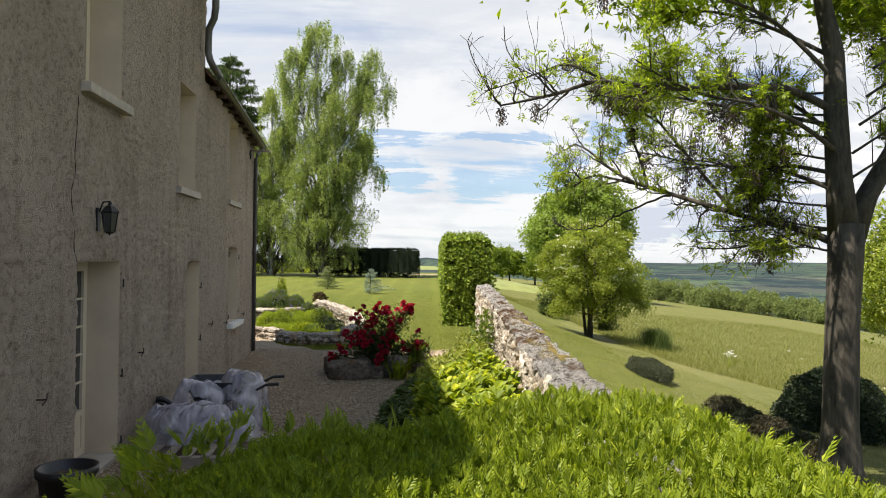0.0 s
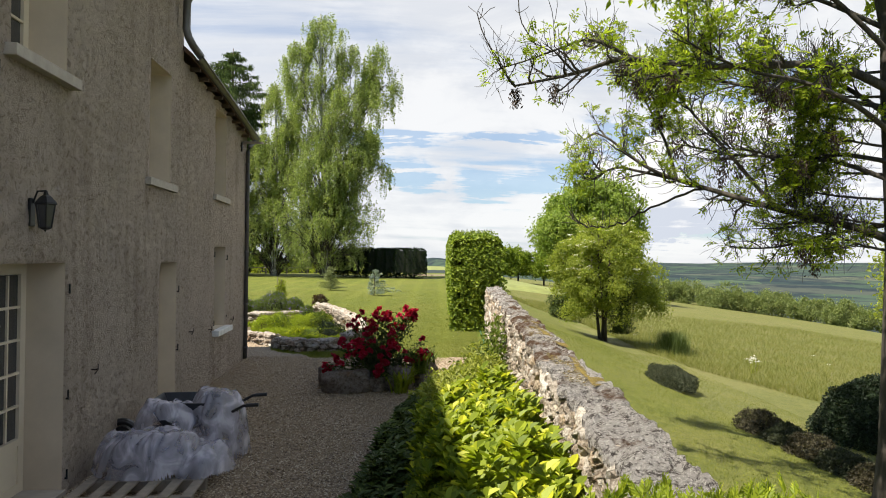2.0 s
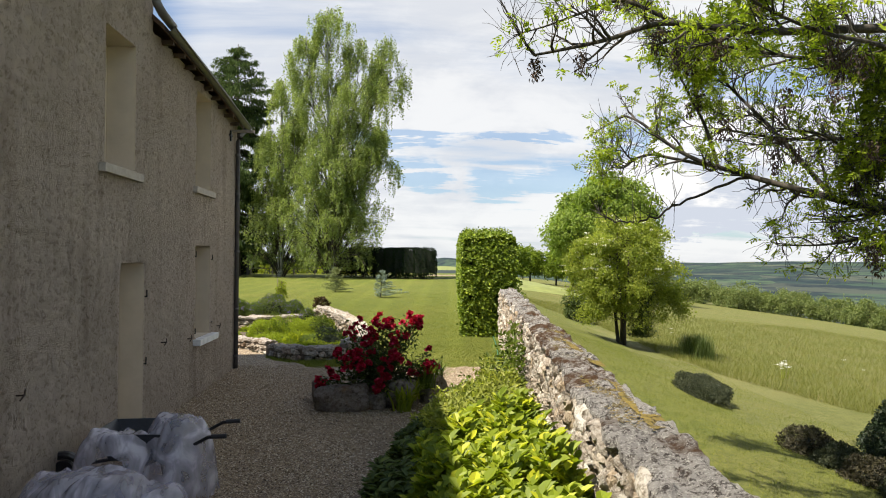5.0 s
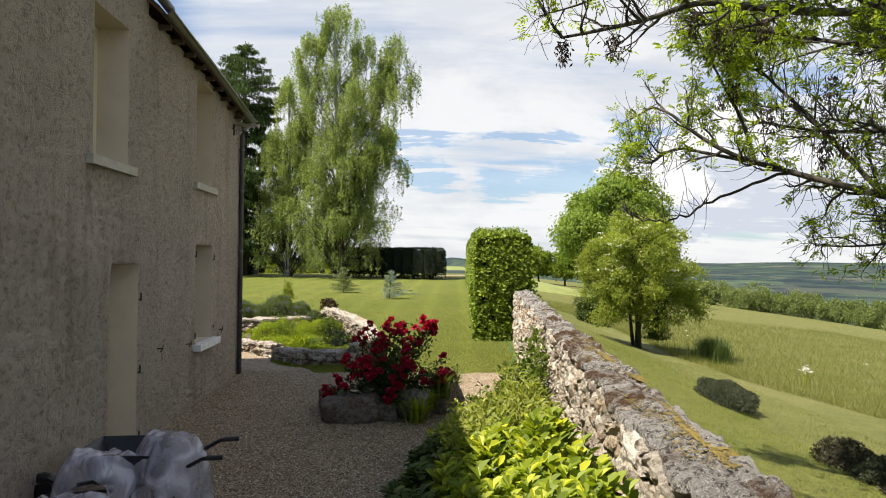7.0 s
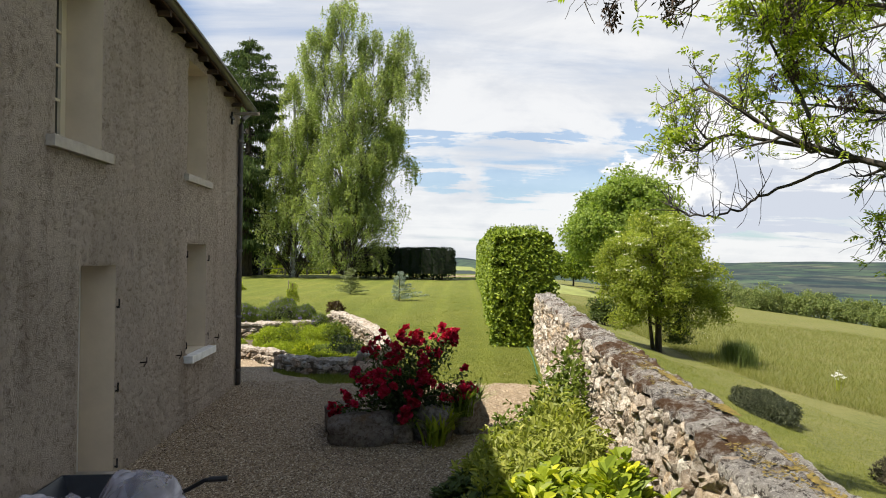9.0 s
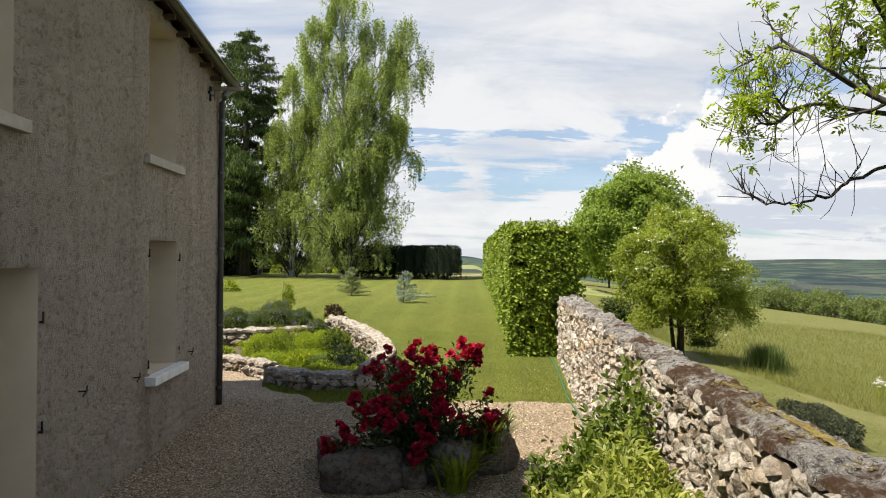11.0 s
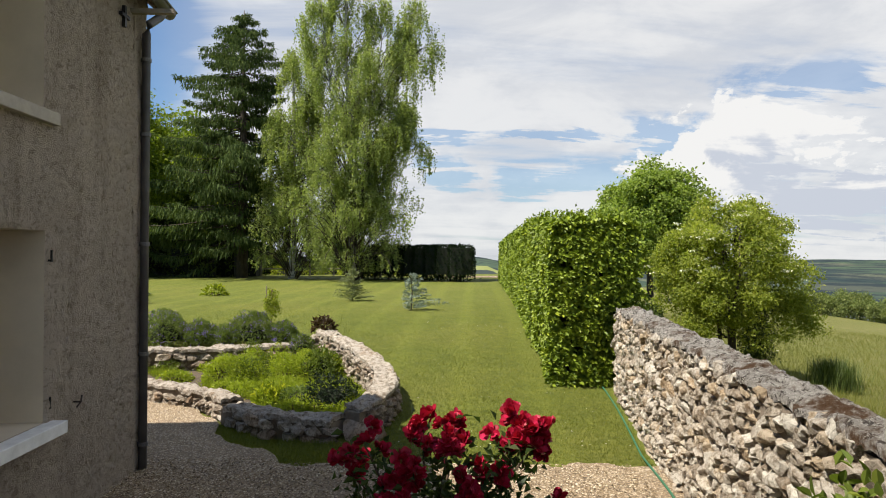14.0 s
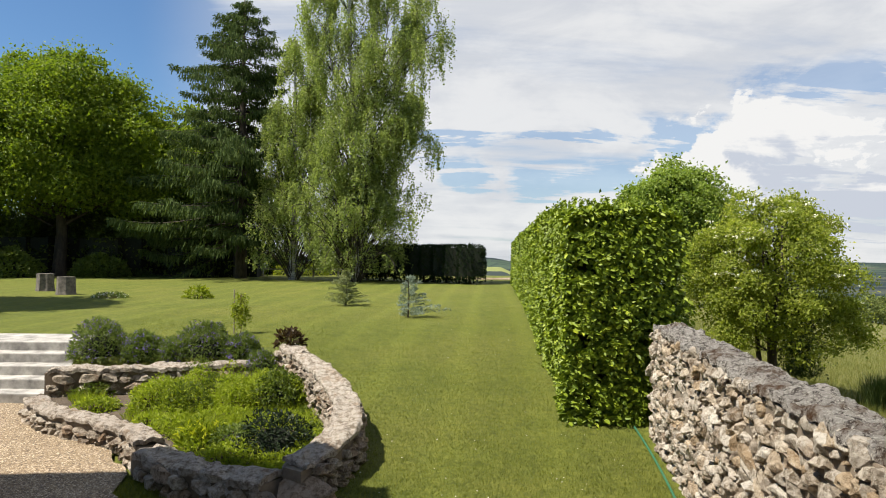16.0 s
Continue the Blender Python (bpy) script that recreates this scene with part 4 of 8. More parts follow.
# pale bracket board and iron tie at the eaves corner
g = Geo()
g.box((WX - 0.02, Y1 - 0.40, 4.50), (EV + 0.27, Y1 - 0.34, 4.545))
part("eaves_board", g, PALLETWOOD, house)
g = Geo()
g.box((WX, Y1 - 0.60, 4.30), (WX + 0.03, Y1 - 0.56, 4.50)).box((WX, Y1 - 0.67, 4.39), (WX + 0.035, Y1 - 0.49, 4.42))
part("wall_tie", g, IRON, house)


def leaf_frame(parent, y0, y1, z0, z1, x, columns, rows, panel=0.0, wood=CREAM):
    """A glazed sash: stiles, rails, glazing bars and one pane behind each square."""
    w, dp = 0.055, 0.045
    g = Geo()
    g.box((x, y0, z0), (x + dp, y0 + w, z1)).box((x, y1 - w, z0), (x + dp, y1, z1))
    g.box((x, y0 + w, z1 - w), (x + dp, y1 - w, z1)).box((x, y0 + w, z0), (x + dp, y1 - w, z0 + w + 0.03))
    if panel:
        g.box((x + 0.01, y0 + w, z0 + w), (x + dp - 0.012, y1 - w, z0 + panel)).box((x, y0 + w, z0 + panel), (x + dp, y1 - w, z0 + panel + 0.06))
    frame_part = part("sash", g, wood, parent)
    zb, ya = z0 + (panel + 0.06 if panel else w + 0.03), y0 + w
    hh, ww = (z1 - w - zb) / rows, (y1 - w - ya) / columns
    for r in range(rows):
        for c in range(columns):
            q = Geo().box((x + 0.015, ya + c * ww + 0.008, zb + r * hh + 0.008), (x + 0.020, ya + (c + 1) * ww - 0.008, zb + (r + 1) * hh - 0.008))
            part("pane", q, GLASS, frame_part)
            if r:
                part("glazing_bar", Geo().box((x + 0.003, ya + c * ww, zb + r * hh - 0.011), (x + dp - 0.005, ya + (c + 1) * ww, zb + r * hh + 0.011)), wood, frame_part)
            if c:
                part("glazing_bar", Geo().box((x + 0.004, ya + c * ww - 0.011, zb + r * hh + 0.011), (x + dp - 0.006, ya + c * ww + 0.011, zb + (r + 1) * hh - 0.011)), wood, frame_part)
    return frame_part


def opening_frame(parent, o, x, wood=CREAM, bottom=True):
    a, b, c, d = o
    g = Geo()
    g.box((x - 0.02, a, c), (x + 0.05, a + 0.045, d)).box((x - 0.02, b - 0.045, c), (x + 0.05, b, d)).box((x - 0.02, a + 0.045, d - 0.045), (x + 0.05, b - 0.045, d))
    if bottom:
        g.box((x - 0.02, a + 0.045, c), (x + 0.06, b - 0.045, c + 0.05))
    part("frame", g, wood, parent)


SASH_X = WX - DEEP + 0.06
for n, (o, rows) in enumerate(((WIN_A, 4), (WIN_B, 4), (WIN_C, 4), (WIN_D, 4))):
    win = new("window")
    win.parent = house
    tagged(win, "cream painted casement window set deep in the wall")
    opening_frame(win, o, SASH_X)
    a, b, c, d = o
    mid = (a + b) / 2
    leaf_frame(win, a + 0.045, mid, c + 0.05, d - 0.045, SASH_X + 0.01, 1, rows)
    leaf_frame(win, mid, b - 0.045, c + 0.05, d - 0.045, SASH_X + 0.01, 1, rows)
    sill = Geo()
    jut, over = ((0.10, 0.10), (0.07, 0.13), (0.07, 0.12), (0.13, 0.12))[n]
    sill.box((WX - 0.16, a - over, c - 0.10), (WX + jut, b + over, c - 0.005))
    part("sill", sill, WHITE if n == 3 else SILLSTONE, win, "worn pale stone sill" if n < 3 else "white painted sill", bevel=0.008)
# glazed double door and plank door
door = new("door")
door.parent = house
tagged(door, "cream glazed double door with small panes")
opening_frame(door, DOOR_A, SASH_X, bottom=False)
a, b, c, d = DOOR_A
leaf_frame(door, a + 0.045, (a + b) / 2, c + 0.02, d - 0.045, SASH_X + 0.01, 2, 5, 0.42)
leaf_frame(door, (a + b) / 2, b - 0.045, c + 0.02, d - 0.045, SASH_X + 0.01, 2, 5, 0.42)
part("threshold", Geo().box((WX - DEEP + 0.02, a, c - 0.06), (WX + 0.04, b, c + 0.015)), SILLSTONE, door, bevel=0.006)
part("door_handle", Geo().tube([(SASH_X + 0.06, (a + b) / 2 - 0.02, 1.0), (SASH_X + 0.10, (a + b) / 2 - 0.02, 1.0), (SASH_X + 0.10, (a + b) / 2 - 0.14, 1.0)], 0.010, 6), IRON, door)
door = new("door")
door.parent = house
tagged(door, "grey-cream plank door set back in its opening")
opening_frame(door, DOOR_B, SASH_X, PLASTER, bottom=False)
a, b, c, d = DOOR_B
for k in range(5):
    w = (b - a - 0.09) / 5
    part("plank", Geo().box((SASH_X, a + 0.045 + k * w + 0.002, c + 0.01), (SASH_X + 0.03, a + 0.045 + (k + 1) * w - 0.002, d - 0.045)), CREAM, door)
part("threshold", Geo().box((WX - DEEP + 0.02, a, c - 0.08), (WX + 0.05, b, c + 0.01)), SILLSTONE, door, bevel=0.006)


def pintle(y, z):
    """Black iron shutter pintle: a strap into the wall and an upright pin."""
    g = Geo()
    g.box((WX - 0.01, y - 0.012, z - 0.012), (WX + 0.034, y + 0.010, z + 0.004)).tube([(WX + 0.028, y, z - 0.015), (WX + 0.028, y, z + 0.075)], 0.008, 8)
    part("pintle", g, IRON, house)


for y, z in ((7.33, 1.82), (7.33, 0.86), (7.33, 0.14), (10.82, 1.66), (10.82, 0.84), (10.82, 0.10), (12.98, 2.15), (12.98, 0.97), (13.97, 2.10), (13.97, 0.99)):
    pintle(y, z)


def shutter_hook(y, z):
    """Wrought shutter catch that sticks out of the wall."""
    g = Geo()
    g.tube([(WX - 0.02, y, z), (WX + 0.05, y, z), (WX + 0.085, y - 0.01, z + 0.004)], 0.008, 6)
    g.tube([(WX + 0.07, y - 0.05, z - 0.035), (WX + 0.085, y - 0.01, z + 0.004), (WX + 0.07, y + 0.035, z + 0.045)], 0.007, 6)
    part("shutter_hook", g, RUST, house)


for y, z in ((7.87, 1.03), (5.45, 0.98), (11.43, 1.02), (12.6, 0.93), (14.35, 0.95)):
    shutter_hook(y, z)

# ---------------------------------------------------------------- dry stone walls
def unit(v):
    return v / np.maximum(np.linalg.norm(v, axis=-1, keepdims=True), 1e-9)


def stone_mesh(name, seed, mat):
    """A rough broken lump about one unit across: a ball cut flat by several planes, then roughened."""
    r = np.random.default_rng(seed)
    bm = bmesh.new()
    bmesh.ops.create_icosphere(bm, subdivisions=2, radius=0.66)
    planes = [(unit(r.normal(size=3)), r.uniform(0.26, 0.46)) for _ in range(8)]
    planes += [(np.array(d, float), r.uniform(0.44, 0.52)) for d in ((1, 0, 0), (-1, 0, 0), (0, 1, 0), (0, -1, 0), (0, 0, 1), (0, 0, -1))]
    for v in bm.verts:
        c = np.array(v.co)
        for d, cut in planes:
            over = float(c @ d) - cut
            if over > 0:
                c = c - d * over
        c = c + r.normal(0, 0.042, 3)
        v.co = c
    me = bpy.data.meshes.new(name)
    bm.to_mesh(me)
    bm.free()
    me.materials.append(mat)
    return me


STONES = [stone_mesh("stone", 40 + k, STONE) for k in range(22)]
BEDSTONES = [stone_mesh("bed_stone", 70 + k, BEDSTONE) for k in range(14)]


def joined(name, items, parent, label=""):
    """Many blocks (mesh, matrix) in one part."""
    V, F, total = [], [], 0
    for me, m in items:
        co = np.empty(len(me.vertices) * 3)
        me.vertices.foreach_get("co", co)
        co = co.reshape(-1, 3) @ np.array(m.to_3x3()).T + np.array(m.translation)
        V.append(co)
        for p in me.polygons:
            F.append(tuple(i + total for i in p.vertices))
        total += len(co)
    me = bpy.data.meshes.new(name)
    me.from_pydata(np.concatenate(V).tolist(), [], F)
    me.materials.append(items[0][0].materials[0])
    ob = new(name, me)
    ob.parent = parent
    tagged(ob, label, kind="stuff")
    return ob


wall = thing("garden_wall", (0, 0, 0), "weathered dry-stone garden wall with mossy coping beside the lawn", "wall")
WALL_FROM, WALL_TO = 2.2, 18.12


def wall_top(y):
    return 1.16 + 0.0195 * (y - 4.5) - np.interp(y, [8.5, 12.0, 18.2], [0.0, 0.015, 0.0])


def wall_half(y):
    """Half the wall's thickness, which lessens towards the hedge."""
    return np.interp(y, [7.0, 9.0, 11.0, 17.0], [0.20, 0.187, 0.172, 0.172])


def wall_foot(y):
    return float(np.interp(y, [0, 15.5, 17, 18.6], [-0.05, -0.04, 0.08, 0.26]))


def on_wall(y, side, z):
    return Vector((float(wall_x(y)) + side, y, z))


LEAN = math.atan(0.118)
g = Geo()
ys = np.linspace(WALL_FROM, WALL_TO, 40)
vs = []
for y in ys:
    x, half = float(wall_x(y)), float(wall_half(y)) - 0.02
    vs += [(x - half, y, -0.4), (x + half, y, -0.9), (x + half, y, wall_top(y) - 0.06), (x - half, y, wall_top(y) - 0.06)]
g.add(vs, [(n * 4 + i, n * 4 + (i + 1) % 4, n * 4 + 4 + (i + 1) % 4, n * 4 + 4 + i) for n in range(39) for i in range(4)] + [(3, 2, 1, 0), (156, 157, 158, 159)])
part("core", g, CORE, wall)
near, rest = [], []
r = np.random.default_rng(21)
for face in (-1, 1):
    z_row = -0.05
    while z_row < 1.5:
        h = r.uniform(0.045, 0.095)
        y = WALL_FROM + r.uniform(0, 0.15)
        while y < WALL_TO - 0.05:
            w = r.uniform(0.06, 0.185) * (1.0 if face < 0 else 1.7)
            z = z_row + h / 2 + r.uniform(-0.035, 0.035)
            mid = y + w / 2
            if z - h / 2 > wall_foot(mid) - 0.12 and z + h / 2 < wall_top(mid) - (0.0 if face < 0 else 0.045):
                out = r.uniform(-0.030, 0.010)
                deep = r.uniform(0.10, 0.16)
                m = Matrix.Translation(on_wall(mid, face * (float(wall_half(mid)) - deep / 2 + 0.025 + out), z)) @ pose(0, 0, 0, r.normal(0, 14), r.uniform(-10, 8), -math.degrees(LEAN) + r.uniform(-6, 6)) @ Matrix.Diagonal((deep * 1.2, w * r.uniform(1.2, 1.6), h * r.uniform(1.2, 1.7), 1))
                item = (STONES[r.integers(len(STONES))], m)
                (near if face < 0 and 11.6 < mid < 13.4 and z > 0.5 else rest).append(item)
            y += w
        z_row += h * 0.96
for me, m in near[:300]:
    ob = new("stone", me)
    ob.parent, ob.matrix_basis = wall, m
joined("far_stones", rest + near[300:], wall, "rough limestone blocks")
# old mortar capping with broken edges, laid in lengths
y = WALL_FROM
while y < WALL_TO - 0.2:
    length = min(r.uniform(1.1, 2.2), WALL_TO - y)
    ns, nc = int(length / 0.024), 24
    S, C = np.meshgrid(np.linspace(y, y + length, ns), np.linspace(-1, 1, nc), indexing="ij")
    ragged = 0.05 * (vnoise(np.stack([S.ravel() * 1.0, np.sign(C.ravel()) * 9, 0 * S.ravel()], 1), 5.0, 61).reshape(S.shape) - 0.5) + 0.035 * (vnoise(np.stack([S.ravel(), np.sign(C.ravel()) * 7, 0 * S.ravel()], 1), 17.0, 62).reshape(S.shape) - 0.5)
    X = wall_x(S) + C * (wall_half(S) + 0.002 + ragged)
    top = wall_top(S) + 0.014 * (1 - C ** 2) - 0.004
    Pn = np.stack([X.ravel(), S.ravel(), 0 * S.ravel()], 1)
    top = top + (0.03 * (vnoise(Pn, 2.3, 63) - 0.5) + 0.024 * (vnoise(Pn, 8, 64) - 0.5) + 0.030 * (vnoise(Pn, 24, 65) - 0.5)).reshape(S.shape)
    plate = vnoise(Pn * np.array([1.0, 0.55, 1.0]), 7.0, 66).reshape(S.shape)
    top = top + 0.016 * smooth(0.46, 0.50, plate) + 0.012 * smooth(0.62, 0.65, plate)
    flake = vnoise(Pn * np.array([1.0, 0.5, 1.0]), 19.0, 67).reshape(S.shape)
    top = top + 0.013 * smooth(0.50, 0.54, flake)
    rim = (np.abs(C) > 0.999) | (S < y + 1e-6) | (S > y + length - 1e-6)
    top = np.where(rim, top - 0.008, top)
    I = np.arange(S.size).reshape(S.shape)
    Fq = np.stack([I[:-1, :-1], I[1:, :-1], I[1:, 1:], I[:-1, 1:]], -1).reshape(-1, 4)
    low = S.size + I
    skirt = []
    for line_ in (I[:, 0], I[::-1, -1], I[-1, :], I[0, ::-1]):
        skirt += [(a_, b_, b_ + S.size, a_ + S.size) for a_, b_ in zip(line_[1:], line_[:-1])]
    V2 = np.concatenate([np.stack([X.ravel(), S.ravel(), top.ravel()], 1), np.stack([X.ravel(), S.ravel(), top.ravel() - 0.048], 1)])
    part("coping", fast_mesh("coping", V2, np.concatenate([Fq, np.array(skirt)]), 4, CAP, None, False), None, wall, "grey weathered capping with black lichen")
    y += length
# earth and moss between the slabs
n = 16000
ym = 4.8 + 7.0 * r.beta(2.2, 2.4, n)
side = np.clip(np.where(r.random(n) < 0.75, 0.195 - 0.14 * r.random(n) ** 1.3, r.uniform(-0.12, 0.2, n)), -0.18, 0.205)
Vm, Fm = [], []
octa = np.array([(1, 0, 0), (0, 1, 0), (-1, 0, 0), (0, -1, 0), (0, 0, 0.35)], float)
for k in range(n):
    if vnoise(np.array([[ym[k] * 0.9, side[k] * 2, 0.0]]), 2.2, 33)[0] + 0.25 * r.random() < 0.71:
        continue
    s = r.uniform(0.004, 0.011)
    c = np.array(on_wall(ym[k], side[k], wall_top(ym[k]) + 0.004 + 0.03 * (1 - (side[k] / 0.25) ** 2)))
    n0 = len(Vm)
    Vm += list(octa * s * r.uniform(0.7, 1.4, (5, 1)) + c)
    Fm += [(n0, n0 + 1, n0 + 4), (n0 + 1, n0 + 2, n0 + 4), (n0 + 2, n0 + 3, n0 + 4), (n0 + 3, n0, n0 + 4)]
MOSS = plain("ochre_moss", (0.12, 0.086, 0.016), 0.95, vary=0.6, scale=20, bump=0.6)
mo = part("moss", fast_mesh("moss", Vm, Fm, 3, MOSS), None, wall, "ochre and brown moss cushions")
tagged(mo, kind="stuff")

# raised bed: an outer wall that turns from the yard up beside the lawn, and an inner terrace wall
def polyline(points, step):
    """Even steps along a line of (x, y, z): place, direction."""
    pts = [Vector(p) for p in points]
    out = []
    for a, b in zip(pts, pts[1:]):
        k = max(1, int(round((b - a).length / step)))
        out += [a.lerp(b, i / k) for i in range(k)]
    return out + [pts[-1]]


def curve_points(points, steps=8):
    """A smooth line through the points."""
    p = [Vector(points[0])] + [Vector(q) for q in points] + [Vector(points[-1])]
    out = []
    for i in range(1, len(p) - 2):
        for k in range(steps):
            t = k / steps
            a, b, c, d = p[i - 1], p[i], p[i + 1], p[i + 2]
            out.append(0.5 * ((2 * b) + (c - a) * t + (2 * a - 5 * b + 4 * c - d) * t * t + (3 * b - a - 3 * c + d) * t ** 3))
    return out + [Vector(points[-1])]


def stone_run(parent, line, foot, thick, seed, slab_w=(0.2, 0.45), block_h=(0.055, 0.10), slabs=True, stone_set=None, cap_h=(0.035, 0.05), block_w=(0.08, 0.22)):
    """A low wall of blocks under flat slabs along a line of top points; foot(x, y) is the ground beside it."""
    r = np.random.default_rng(seed)
    dense = polyline(line, 0.05)
    lens = np.concatenate([[0], np.cumsum([(b - a).length for a, b in zip(dense, dense[1:])])])

    def at(s):
        n = min(int(np.searchsorted(lens, s)), len(dense) - 1)
        a, b = dense[max(n - 1, 0)], dense[min(n + 1, len(dense) - 1)]
        d = (b - a).normalized()
        return dense[n], math.degrees(math.atan2(d.y, d.x)), Vector((-d.y, d.x, 0))

    total = lens[-1]
    # core
    g = Geo()
    vs = []
    k = max(6, int(total / 0.15))
    for i in range(k + 1):
        p, ang, nrm = at(total * i / k)
        f = foot(p.x, p.y)
        for sgn, z in ((-1, f - 0.2), (1, f - 0.2), (1, p.z - (0.05 if slabs else 0.10)), (-1, p.z - (0.05 if slabs else 0.10))):
            q = p + nrm * sgn * (thick / 2 - (0.06 if slabs else 0.14))
            vs.append((q.x, q.y, z))
    g.add(vs, [(n * 4 + i, n * 4 + (i + 1) % 4, n * 4 + 4 + (i + 1) % 4, n * 4 + 4 + i) for n in range(k) for i in range(4)] + [(3, 2, 1, 0), (4 * k, 4 * k + 1, 4 * k + 2, 4 * k + 3)])
    part("core", g, CORE, parent)
    stones = stone_set or BEDSTONES
    for sgn in (-1, 1):
        level = 0.0
        while level < 1.2:
            h = r.uniform(*block_h)
            s = r.uniform(0, 0.1)
            while s < total:
                w = r.uniform(*block_w)
                p, ang, nrm = at(min(s + w / 2, total))
                z = foot(p.x, p.y) - 0.03 + level + h / 2
                if z + h / 2 < p.z - (0.03 if slabs else -0.06):
                    q = p + nrm * sgn * (thick / 2 - (0.05 if slabs else 0.11) + r.uniform(-0.02, 0.025))
                    ob = new("stone", stones[r.integers(len(stones))])
                    ob.parent = parent
                    ob.matrix_basis = Matrix.Translation((q.x, q.y, z)) @ pose(0, 0, 0, r.uniform(-6, 6), r.uniform(-6, 6), ang + r.uniform(-7, 7)) @ Matrix.Diagonal((w * 1.12, 0.14 if slabs else 0.24, h * r.uniform(1.0, 1.35), 1))
                s += w
            level += h * 0.97
    # weathered flat capping in lengths that butt together
    s = 0.0
    while slabs and s < total - 0.05:
        ln = min(r.uniform(1.6, 3.0), total - s)
        ns, nc = max(4, int(ln / 0.026)), 14
        rows_ = []
        for i in range(ns):
            p, ang, nrm = at(s + 0.004 + (ln - 0.008) * i / (ns - 1))
            for j in range(nc):
                c = -1 + 2 * j / (nc - 1)
                key = np.array([[p.x, p.y, np.sign(c) * 5.0]])
                wide = thick / 2 - 0.022 + 0.07 * (vnoise(key, 4.5, seed)[0] - 0.5) + 0.03 * (vnoise(key, 15, seed + 1)[0] - 0.5)
                q = p + nrm * c * wide
                dome = 0.008 * (1 - c * c) - (0.012 if j in (0, nc - 1) else 0.0)
                key = np.array([[q.x, q.y, 0.0]])
                rows_.append((q.x, q.y, p.z + dome + 0.035 * (vnoise(key, 3.1, seed + 2)[0] - 0.5) + 0.05 * (vnoise(key, 11, seed + 3)[0] - 0.5) + 0.035 * (vnoise(key, 26, seed + 4)[0] - 0.5)))
        top_ = np.array(rows_)
        I = np.arange(ns * nc).reshape(ns, nc)
        Fq = np.stack([I[:-1, :-1], I[1:, :-1], I[1:, 1:], I[:-1, 1:]], -1).reshape(-1, 4).tolist()
        for line_ in (I[:, 0], I[::-1, -1], I[-1, :], I[0, ::-1]):
            Fq += [(a_, b_, b_ + ns * nc, a_ + ns * nc) for a_, b_ in zip(line_[1:], line_[:-1])]
        deep_ = top_ - np.array([0, 0, float(r.uniform(*cap_h))])
        part("coping", fast_mesh("coping", np.concatenate([top_, deep_]), Fq, 4, BEDCAP, None, False), None, parent)
        s += ln


def yard(x, y):
    return 0.0


def lawn_foot(x, y):
    return float(ground_z(np.array([x]), np.array([y]))[0]) if y > 16.2 else 0.0


bed_wall = thing("bed_wall", (0, 0, 0), "low curved dry-stone wall of pale limestone round a raised flower bed", "wall")
LEFT_RUN = curve_points([(-4.62, 19.95, 0.26), (-4.05, 19.35, 0.25), (-3.3, 18.85, 0.25), (-2.72, 18.45, 0.25), (-2.32, 17.9, 0.24)])
FRONT_RUN = [Vector((-2.30, 17.78, 0.22)), Vector((-1.55, 17.05, 0.25)), Vector((-0.78, 16.62, 0.30))]
RIGHT_RUN = curve_points([(-0.62, 16.62, 0.40), (-0.36, 17.02, 0.50), (-0.27, 17.6, 0.60), (-0.48, 18.5, 0.68), (-0.82, 19.4, 0.76), (-1.25, 20.3, 0.82), (-1.50, 20.85, 0.84)])
stone_run(bed_wall, LEFT_RUN, yard, 0.34, 51)
stone_run(bed_wall, FRONT_RUN, yard, 0.40, 52, (0.4, 0.75), (0.09, 0.14), cap_h=(0.05, 0.07), block_w=(0.16, 0.40))
stone_run(bed_wall, RIGHT_RUN, lambda x, y: min(lawn_foot(x + 0.3, y), 0.5), 0.34, 53, (0.22, 0.5))
ob = new("corner_block", BEDSTONES[3])
ob.parent = bed_wall
ob.matrix_basis = Matrix.Translation((-0.48, 16.60, 0.14)) @ pose(0, 0, 0, 0, 0, 28) @ Matrix.Diagonal((0.50, 0.40, 0.34, 1))
terrace = thing("terrace_wall", (0, 0, 0), "short dry-stone terrace wall behind the flower bed", "wall")
stone_run(terrace, [Vector((-4.62, 20.25, 0.58)), Vector((-3.5, 20.5, 0.58)), Vector((-2.45, 20.72, 0.60)), Vector((-1.75, 20.85, 0.62))], lambda x, y: 0.22, 0.32, 54, (0.2, 0.4), (0.08, 0.13), block_w=(0.12, 0.30))
# soil of the bed, rising to the back, and of the terrace
bx = np.linspace(-4.7, -0.25, 60)
by = np.linspace(16.6, 21.0, 60)


def bed_inside(x, y):
    """True within the two walls of the bed."""
    left = np.interp(x, [-4.7, -4.05, -3.3, -2.72, -2.3, -1.55, -0.7, 0.3], [20.05, 19.35, 18.85, 18.45, 17.85, 17.05, 16.6, 16.6])
    right = np.interp(y, [16.6, 17.02, 17.6, 18.5, 19.4, 20.3, 20.85], [-0.6, -0.38, -0.29, -0.5, -0.84, -1.27, -1.5])
    back = np.interp(x, [-4.7, -3.5, -2.45, -1.6], [20.25, 20.5, 20.72, 20.9])
    return (y > left) & (x < right) & (y < back)


def bed_z(x, y):
    return np.interp(y, [16.6, 18, 20.8], [0.12, 0.16, 0.24])


